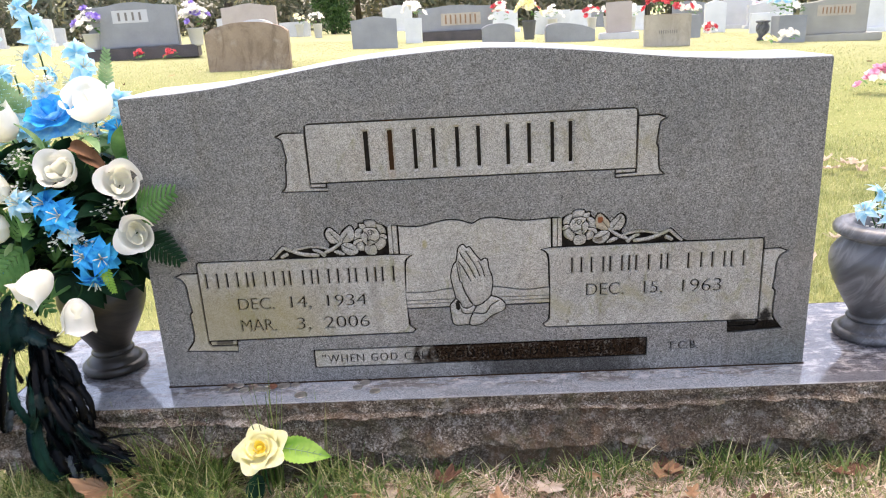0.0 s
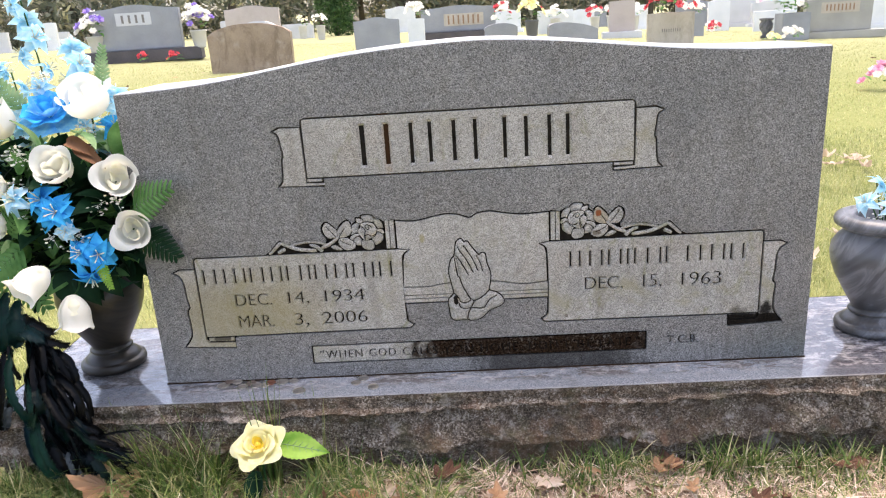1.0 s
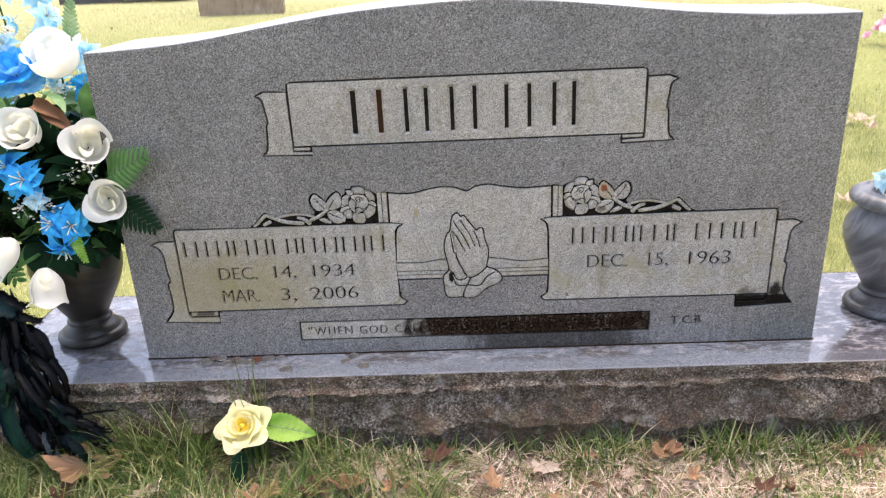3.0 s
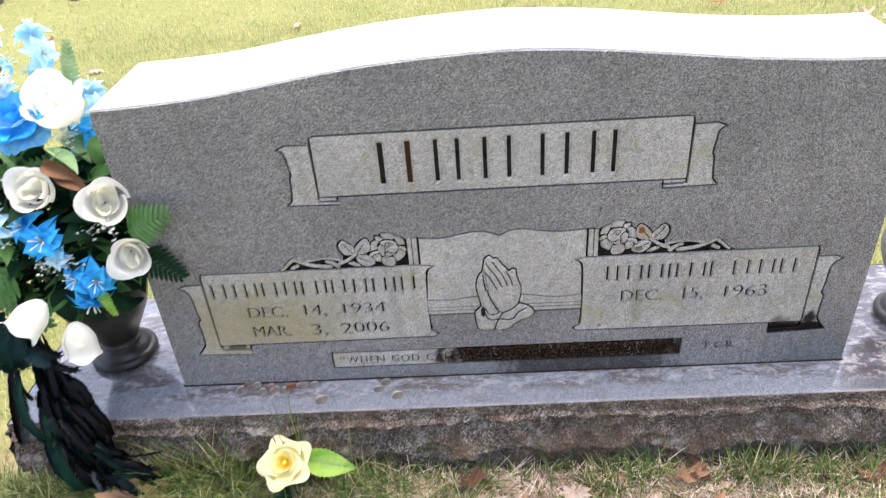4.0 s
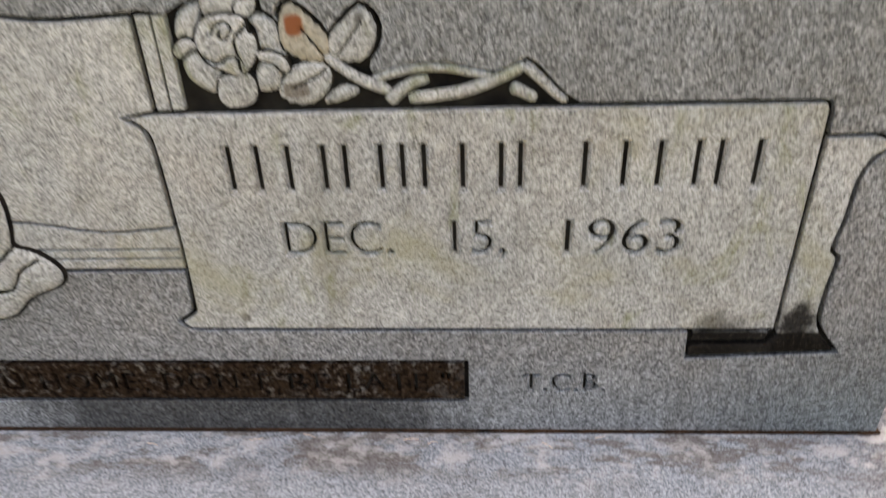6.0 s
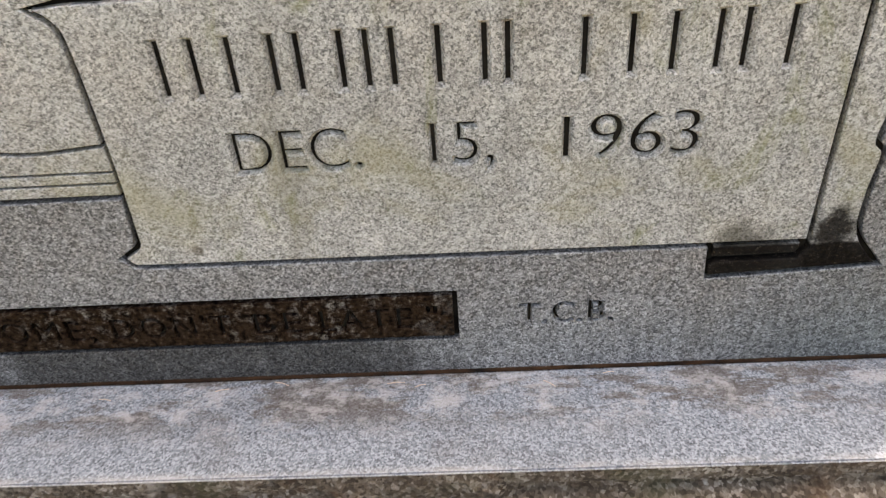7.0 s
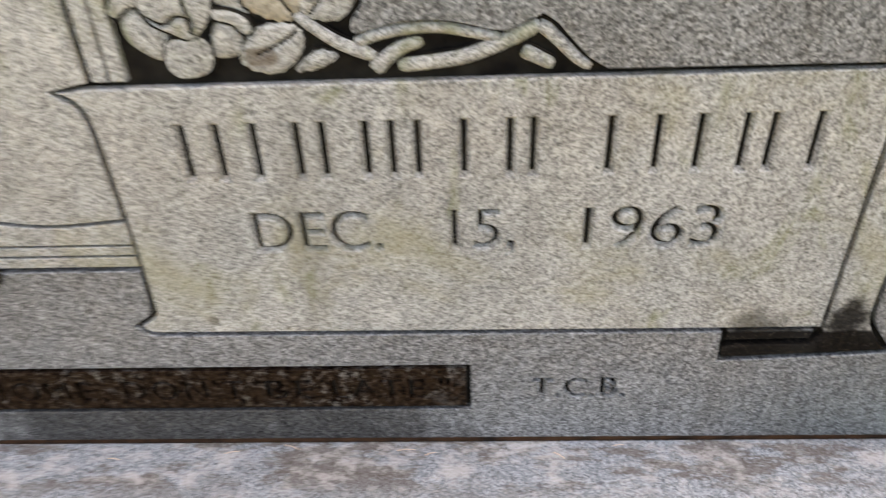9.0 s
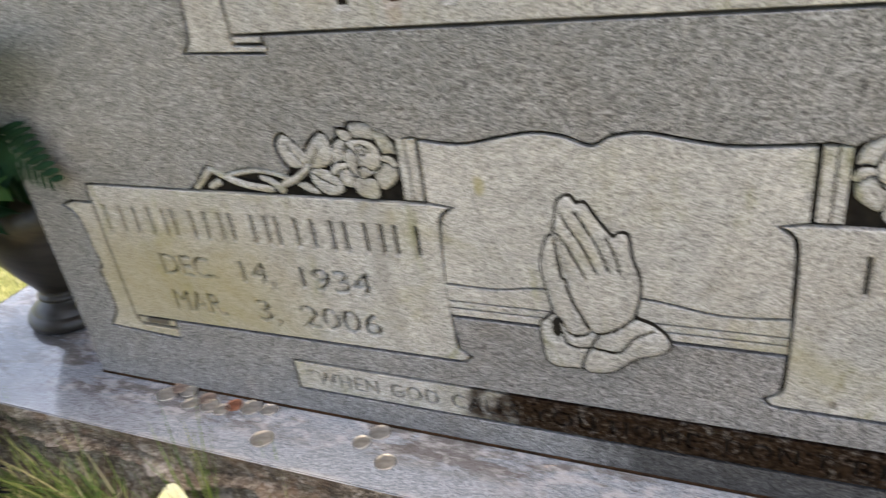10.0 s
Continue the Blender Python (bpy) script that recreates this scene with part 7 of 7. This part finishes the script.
tuft(-0.66, -0.30, -0.28, -0.11, 40, 8, (0.035, 0.09), 1.45, 53)
tuft(-0.48, -0.30, -0.27, -0.235, 14, 9, (0.05, 0.10), 1.3, 55)
blades("lying_grass", scatter(1500, (-0.72, -0.20), (-0.30, -0.095), 95, thinly) + np.array([0, 0, 0.03]), (0.09, 0.19), 0.98, (0.0016, 0.0030), grass_mat, "long limp green blades fallen across the lawn", 96, flat=0.5, parts=6)
tuft(-0.66, -0.46, -0.125, -0.10, 16, 9, (0.08, 0.16), 1.2, 97, fresh_grass)


# ---- other graves ----
def bars(parent, x0, x1, z0, z1, y, count, mat, words=1):
    """Lettering that is not to be read, as plain upright bars."""
    pitch = (x1 - x0) / count
    for k in range(count):
        bm = bmesh.new()
        box(bm, x0 + (k + 0.28) * pitch, x0 + (k + 0.60) * pitch, y - 0.003, y + 0.004, z0, z1)
        part("lettering_bar", bm, mat, parent, smooth=False)


def headstone_far(x, y, wide, tall, thick, mat, style, label, turn=0.0, plinth=None, name_bars=None, sink=0.03, plinth_mat=None):
    """A gravestone of the neighbourhood, with shaped top and, where it has one, its base."""
    g = ground_z(x, y)
    t = thing("gravestone", label, "gravestone", (x, y, g - sink), turn, "other gravestones")
    z0 = 0.0
    if plinth:
        pw, ph, pd = plinth
        bm = bmesh.new()
        box(bm, -pw / 2, pw / 2, -pd / 2, pd / 2, 0, ph + sink, 0.012)
        part("plinth", bm, plinth_mat or mat, t, smooth=False)
        z0 = ph + sink
    tops = {"serp": ((-1, 0.90), (-0.6, 0.93), (-0.25, 0.985), (0, 1.0), (0.25, 0.985), (0.6, 0.93), (1, 0.90)), "flat": ((-1, 0.985), (0, 1.0), (1, 0.985)), "oval": ((-1, 0.80), (-0.8, 0.90), (-0.4, 0.98), (0, 1.0), (0.4, 0.98), (0.8, 0.90), (1, 0.80)), "gable": ((-1, 0.90), (-0.1, 0.995), (0.1, 0.995), (1, 0.90)), "low": ((-1, 0.72), (-0.9, 0.93), (-0.4, 1.0), (0.4, 0.86), (0.95, 0.62), (1, 0.5))}[style]
    line = arc(*[(a * wide / 2, z0 + b * tall) for a, b in tops], per=4) if style in ("serp", "oval", "low") else [(a * wide / 2, z0 + b * tall) for a, b in tops]
    ring = [(wide / 2 * 0.985, z0), *line[::-1], (-wide / 2 * 0.985, z0)]
    bm = bmesh.new()
    a = [bm.verts.new((p[0], -thick / 2, p[1])) for p in ring]
    b = [bm.verts.new((p[0], thick / 2, p[1])) for p in ring]
    bm.faces.new(a)
    bm.faces.new(b[::-1])
    for k in range(len(ring)):
        bm.faces.new((a[k - 1], b[k - 1], b[k], a[k]))
    bmesh.ops.recalc_face_normals(bm, faces=bm.faces)
    bmesh.ops.bevel(bm, geom=[e for e in bm.edges if abs(e.verts[0].co.y - e.verts[1].co.y) < 1e-6], offset=0.012, segments=2, affect="EDGES")
    part("stone", bm, mat, t, smooth=False)
    if name_bars:
        fx0, fx1, fz0, fz1, n, bmat, pmat = name_bars
        if pmat:
            bm = bmesh.new()
            box(bm, fx0 * wide - 0.05, fx1 * wide + 0.05, -thick / 2 - 0.004, -thick / 2 + 0.01, z0 + fz0 * tall - 0.03, z0 + fz1 * tall + 0.03, 0.003)
            part("name_panel", bm, pmat, t, smooth=False)
        bars(t, fx0 * wide, fx1 * wide, z0 + fz0 * tall, z0 + fz1 * tall, -thick / 2 - (0.006 if pmat else 0.001), n, bmat)
    return t


def flower_pot(x, y, z, radius, tall, mat, label, shape="cone"):
    prof = [(0, 0), (radius * 0.66, 0), (radius * 0.72, tall * 0.1), (radius * 0.95, tall * 0.9), (radius, tall * 0.92), (radius, tall), (radius * 0.88, tall), (radius * 0.85, tall * 0.9), (0, tall * 0.9)] if shape == "cone" else [(0, 0), (radius * 0.7, 0), (radius * 0.72, tall * 0.1), (radius * 0.42, tall * 0.2), (radius * 0.9, tall * 0.5), (radius * 0.95, tall * 0.7), (radius * 0.7, tall * 0.86), (radius, tall * 0.92), (radius, tall), (radius * 0.8, tall), (radius * 0.75, tall * 0.9), (0, tall * 0.9)]
    p = part("flower_pot", lathe(bmesh.new(), prof, 24), mat, None)
    p.matrix_world = pose(x, y, z)
    return tagged(p, label, "pot", "flower pots on graves")


BLOOM = {}


def bloom_mesh(mat):
    """A small ruffled cloth bloom for bunches on far graves."""
    if mat.m.name not in BLOOM:
        bm = bmesh.new()
        for ring, (n, r, tilt) in enumerate(((6, 0.05, 0.25), (5, 0.036, 0.7), (3, 0.02, 1.1))):
            for k in range(n):
                a = 2 * math.pi * k / n + ring
                d, s = Vector((math.cos(a), math.sin(a), tilt)), Vector((-math.sin(a), math.cos(a), 0))
                q = [Vector((0, 0, 0)), d * r * 0.6 + s * r * 0.45, d * r, d * r * 0.6 - s * r * 0.45]
                bm.faces.new([bm.verts.new(v) for v in q])
        me = bpy.data.meshes.new("bloom")
        bm.to_mesh(me)
        bm.free()
        me.materials.append(mat.m)
        BLOOM[mat.m.name] = me
    return BLOOM[mat.m.name]


SMALL_LEAF = long_petal(0.09, 0.045, 0.5, 4, 0.25)
SMALL_LEAF.materials.append(leaf_mid.m)


def bunch(x, y, z, wide, tall, mats, n, label, seed, leaves=8):
    rg = random.Random(seed)
    t = thing("flower_bunch", label, "flowers", (x, y, z), 0, "flower bunches on graves")
    for k in range(n):
        p = Vector((rg.gauss(0, 0.42), rg.gauss(0, 0.35) - 0.1, 0))
        if p.length > 1:
            p.normalize()
        p = Vector((p.x * wide / 2, p.y * wide / 2, tall * (0.25 + 0.75 * math.sqrt(max(0, 1 - p.length_squared)) * rg.uniform(0.35, 1))))
        me = bloom_mesh(rg.choice(mats))
        ob = new("bloom", me)
        ob.parent = t
        ob.matrix_basis = facing(p, Vector((p.x, p.y - 0.25 * wide, 0.5 * tall + 0.02)), rg.uniform(0, 360)) @ Matrix.Scale(rg.uniform(0.8, 1.3) * min(1.2, max(0.6, wide / 0.3)), 4)
    for k in range(leaves):
        a = rg.uniform(0, 6.28)
        ob = new("leaf", SMALL_LEAF)
        ob.parent = t
        ob.matrix_basis = Matrix.Translation((math.cos(a) * wide * 0.25, math.sin(a) * wide * 0.25, tall * rg.uniform(0.1, 0.5))) @ Vector((math.cos(a), math.sin(a), rg.uniform(-0.4, 0.5))).to_track_quat("X", "Z").to_matrix().to_4x4() @ Matrix.Scale(rg.uniform(0.8, 1.4), 4)
    return t


headstone_far(-4.55, 9.33, 1.18, 0.60, 0.22, far_grey, "serp", "wide blue-grey granite gravestone on a dark base", 12, (1.66, 0.14, 0.42), (-0.17, 0.14, 0.60, 0.78, 4, bar_mat, far_pale), plinth_mat=far_dark)
headstone_far(-2.48, 7.55, 0.94, 0.60, 0.28, far_brown, "oval", "brown weather-streaked granite gravestone", 8, sink=0.08)
headstone_far(-3.08, 10.2, 0.54, 0.50, 0.2, far_pale, "oval", "low pale rounded gravestone behind a brown one", 6)
headstone_far(-4.5, 15.1, 1.14, 0.68, 0.25, far_pink, "serp", "pinkish granite gravestone on a base", 6, (1.5, 0.12, 0.4))
headstone_far(0.07, 3.42, 0.50, 0.36, 0.20, far_dark, "flat", "low dark granite marker on a pinkish base", 2, (0.56, 0.012, 0.22), plinth_mat=far_brown)
headstone_far(-4.65, 20.2, 0.85, 0.42, 0.2, far_pale, "flat", "small pale flat-topped gravestone")
headstone_far(-1.35, 10.65, 0.71, 0.50, 0.2, far_grey, "serp", "plain grey granite gravestone", 4)
headstone_far(-0.09, 13.73, 1.45, 0.48, 0.22, far_grey, "serp", "grey granite gravestone on a dark rough base", 0, (1.75, 0.17, 0.42), (-0.16, 0.30, 0.28, 0.62, 7, gold_bar, far_tan), plinth_mat=far_dark)
headstone_far(-0.86, 12.7, 0.30, 0.46, 0.25, far_white, "flat", "white stone marker beside the path", 0)
headstone_far(0.63, 11.7, 0.55, 0.34, 0.25, far_grey, "oval", "low rounded grey gravestone")
headstone_far(1.82, 11.6, 0.82, 0.33, 0.25, far_grey, "low", "low grey gravestone with sloping top")
headstone_far(2.13, 16.6, 0.80, 0.55, 0.2, far_white, "flat", "pale white flat-topped gravestone")
headstone_far(2.80, 12.4, 0.44, 0.52, 0.2, far_pink, "flat", "upright grey-brown gravestone on a base", -6, (0.68, 0.10, 0.36), plinth_mat=far_pale)
headstone_far(2.84, 9.35, 0.62, 0.44, 0.16, far_tan, "flat", "tan stained gravestone with faded lettering", -8, None, (-0.20, 0.22, 0.42, 0.52, 9, bar_mat, None))
headstone_far(4.02, 12.1, 0.22, 0.40, 0.2, far_grey, "flat", "narrow plain grey gravestone")
headstone_far(5.28, 14.8, 0.42, 0.66, 0.2, far_white, "gable", "tall white marble gravestone", -10)
headstone_far(4.60, 9.6, 0.38, 0.38, 0.3, far_grey, "flat", "pale square flower block")
headstone_far(5.28, 9.75, 0.86, 0.48, 0.2, far_warm, "serp", "wide grey granite gravestone with bronze lettering", -10, (1.2, 0.08, 0.4), (-0.22, 0.24, 0.58, 0.76, 8, gold_bar, far_tan))
headstone_far(5.95, 13.6, 0.75, 0.40, 0.2, far_white, "flat", "low white flat-topped gravestone", -12)
for x, y, wd, tl, mt in ((-11.5, 19.8, 0.30, 0.66, far_white), (-12.2, 21.7, 0.36, 0.42, far_pale), (-13.6, 20.9, 0.34, 0.5, far_pale), (7.7, 19.3, 0.62, 0.58, far_white), (9.6, 18.5, 0.7, 0.62, far_grey), (7.54, 12.8, 0.5, 0.55, far_white), (6.2, 19.8, 0.85, 0.6, far_grey), (3.3, 20.5, 0.78, 0.45, far_white), (4.2, 23.4, 0.75, 0.5, far_grey), (4.35, 18.2, 0.56, 0.5, far_white), (-2.1, 24.6, 1.0, 0.75, far_white), (8.3, 15.5, 0.9, 0.6, far_white), (7.1, 16.8, 0.8, 0.5, far_pale), (6.6, 17.6, 0.9, 0.6, far_pale), (9.2, 21.5, 1.0, 0.6, far_white), (5.0, 21.5, 0.8, 0.55, far_pale), (1.2, 19.5, 0.7, 0.5, far_white), (-7.0, 22.0, 0.8, 0.5, far_pale), (10.5, 16.5, 0.9, 0.55, far_pale)):
    headstone_far(x, y, wd, tl, 0.18, mt, "flat" if wd < 0.6 else "serp", "small pale gravestone far across the lawn", -8 if x > 0 else 10, (wd * 1.2, 0.08, 0.32))

# pots and flowers on the graves
zk = ground_z(-4.9, 8.95) + 0.14
flower_pot(-5.08, 9.12, zk, 0.115, 0.22, pot_pale, "pale stone pot with purple and white flowers")
flower_pot(-3.72, 9.38, zk - 0.02, 0.115, 0.24, pot_pale, "pale stone pot with purple and white flowers")
bunch(-5.08, 9.12, zk + 0.2, 0.40, 0.36, (white_cloth, white_cloth, purple_cloth), 30, "bunch of white and purple cloth flowers", 3)
bunch(-3.72, 9.38, zk + 0.2, 0.44, 0.36, (white_cloth, purple_cloth, white_cloth), 32, "bunch of white and purple cloth flowers", 4)
bunch(-4.38, 8.95, ground_z(-4.4, 8.95), 0.17, 0.13, (red_cloth,), 12, "small bunch of red flowers at the base", 5, 3)
bunch(-4.0, 9.05, ground_z(-4.0, 9.05), 0.17, 0.13, (red_cloth,), 12, "small bunch of red flowers at the base", 6, 3)
bunch(-0.86, 12.7, ground_z(-0.86, 12.7) + 0.44, 0.42, 0.28, (white_cloth,), 30, "bunch of white flowers on a stone marker", 7, 6)
flower_pot(1.11, 11.2, ground_z(1.11, 11.2) + 0.05, 0.115, 0.30, pot_dark, "dark ribbed pot standing before the graves")
bunch(1.08, 11.2, ground_z(1.11, 11.2) + 0.32, 0.46, 0.42, (white_cloth, yellow_cloth, red_cloth, yellow_cloth), 26, "bunch of cream, yellow and red flowers", 8)
bunch(0.75, 13.4, ground_z(0.75, 13.4) + 0.30, 0.42, 0.40, (white_cloth, red_cloth, white_cloth), 26, "bunch of white and red flowers", 9)
bunch(2.83, 9.33, ground_z(2.83, 9.33) + 0.40, 0.62, 0.36, (red_cloth, red_cloth, white_cloth), 36, "bunch of red and white flowers on a gravestone", 10, 20)
bunch(4.58, 9.6, ground_z(4.58, 9.6) + 0.34, 0.62, 0.36, (sky_cloth, white_cloth, sky_cloth), 30, "bunch of pale blue flowers with green leaves", 11, 30)
flower_pot(4.36, 9.9, ground_z(4.36, 9.9), 0.10, 0.28, marble, "small grey stone urn beside a grave", "urn")
flower_pot(5.98, 9.35, ground_z(6.0, 9.35) + 0.08, 0.10, 0.24, marble, "small grey stone urn beside a grave", "urn")
bunch(4.35, 9.0, ground_z(4.4, 9.0) + 0.02, 0.26, 0.18, (white_cloth, white_cloth), 14, "small bunch of white flowers on the grass", 12, 4)
bunch(4.12, 9.05, ground_z(4.1, 9.0), 0.22, 0.10, (yellow_cloth,), 10, "small bunch of yellow flowers on the grass", 13, 4)
bunch(3.13, 4.5, ground_z(3.13, 4.5) + 0.01, 0.24, 0.2, (pink_cloth, pink_cloth, white_cloth), 18, "bunch of pink flowers lying on the lawn", 14, 4)
flower_pot(-2.95, 3.52, ground_z(-2.95, 3.5) - 0.01, 0.12, 0.34, pot_dark, "dark grey stone urn standing on the lawn", "urn")
bunch(4.9, 14.0, ground_z(4.9, 14), 0.36, 0.2, (red_cloth, white_cloth), 14, "bunch of red flowers before a white stone", 16, 6)
bunch(6.1, 13.2, ground_z(6, 13.2), 0.55, 0.3, (yellow_cloth, white_cloth, sky_cloth), 22, "bunch of yellow and white flowers with leaves", 17, 14)
for k, (x, y, mt) in enumerate(((2.1, 16.3, white_cloth), (3.2, 17.5, red_cloth), (3.9, 16.4, white_cloth), (4.1, 20.2, red_cloth), (6.2, 19.5, red_cloth), (5.5, 17.0, white_cloth), (-3.6, 18.0, white_cloth), (-4.4, 19.6, yellow_cloth), (7.6, 19.0, pink_cloth))):
    flower_pot(x, y, ground_z(x, y) - 0.02, 0.12, 0.36, pot_pale, "pale stone flower pot among the graves")
    bunch(x, y, ground_z(x, y) + 0.3, 0.5, 0.32, (mt, white_cloth), 14, "far bunch of flowers in a pot", 30 + k, 5)


# ---- shrub and woods ----
def leaf_cloud(name, centres, radius, n, size, mat, label, category, seed, kind="", parent=None):
    """Many small leaf pieces, gathered in uneven clumps round the centres."""
    rg = np.random.RandomState(seed)
    c = np.array(centres)[rg.randint(0, len(centres), n)]
    d = rg.normal(0, 1, (n, 3))
    d /= np.linalg.norm(d, axis=1)[:, None]
    p = c + d * (rg.uniform(0.25, 1, n) ** 0.5 * radius)[:, None]
    a, b = rg.normal(0, 1, (n, 3)), rg.normal(0, 1, (n, 3))
    a /= np.linalg.norm(a, axis=1)[:, None]
    b /= np.linalg.norm(b, axis=1)[:, None]
    s = rg.uniform(0.5, 1.2, n)[:, None] * size
    v = np.stack([p - a * s, p + b * s * 0.45, p + a * s, p - b * s * 0.45], 1).reshape(-1, 3)
    f = np.arange(4 * n).reshape(-1, 4)
    ob = raw(name, v.tolist(), f.tolist(), mat, parent)
    return ob if parent else tagged(ob, label, category, kind=kind)


shrub = thing("evergreen_shrub", "dense dark evergreen shrub standing among the graves", "shrub", (-3.95, 22.5, ground_z(-3.95, 22.5)))
shrub.scale = (1.2, 1.2, 1.2)
part("trunk", tube(bmesh.new(), [(0, 0, -0.05), (0.02, 0, 0.5), (0, 0, 1.6)], 0.07, 0.02, 8), bark, shrub)
rg = random.Random(2)
cs = [(rg.gauss(0, 0.20) * (1.1 - h), rg.gauss(0, 0.20) * (1.1 - h), 0.2 + 2.3 * h) for h in [rg.random() ** 1.2 for _ in range(60)]]
leaf_cloud("crown", cs, 0.32, 11000, 0.055, shrub_mat, "", "", 4, parent=shrub)

rg = random.Random(8)
for k in range(46):
    x = -30 + 60 * (k + rg.random()) / 46
    y = rg.uniform(31, 40)
    r = rg.uniform(0.10, 0.26)
    t = thing("woodland_tree", "grey-brown tree at the edge of the woods", "tree", (x, y, ground_z(x, y) - 0.1), 0, "trees of the woods")
    lean = rg.uniform(-0.6, 0.6)
    part("trunk", tube(bmesh.new(), [(0, 0, 0), (lean * 0.2, 0, 2.5), (lean * 0.6, 0.1, 6), (lean, 0, 11)], r, r * 0.5, 8), bark, t)
    cs = [(lean + rg.gauss(0, 1.3), rg.gauss(0, 1.3), rg.uniform(5, 12)) for _ in range(14)]
    limbs = bmesh.new()
    for cc in cs[:6]:
        tube(limbs, [(lean * 0.6, 0.05, cc[2] - 1.6), ((cc[0] + lean * 0.6) / 2, cc[1] / 2, cc[2] - 0.7), cc], 0.06, 0.02, 5)
    part("limbs", limbs, bark, t)
    leaf_cloud("crown", cs, 1.1, 900, 0.22, woods_mat, "", "", 100 + k, parent=t)
cs = [(rg.uniform(-32, 32), rg.uniform(29, 44), 0) for _ in range(620)]
cs = [(x, y, ground_z(x, y) + rg.uniform(0.2, 2.6 + 0.2 * (y - 29))) for x, y, _ in cs]
leaf_cloud("woodland_undergrowth", cs, 1.0, 80000, 0.21, woods_mat, "tangled dark undergrowth at the edge of the woods", "undergrowth", 55, "stuff")
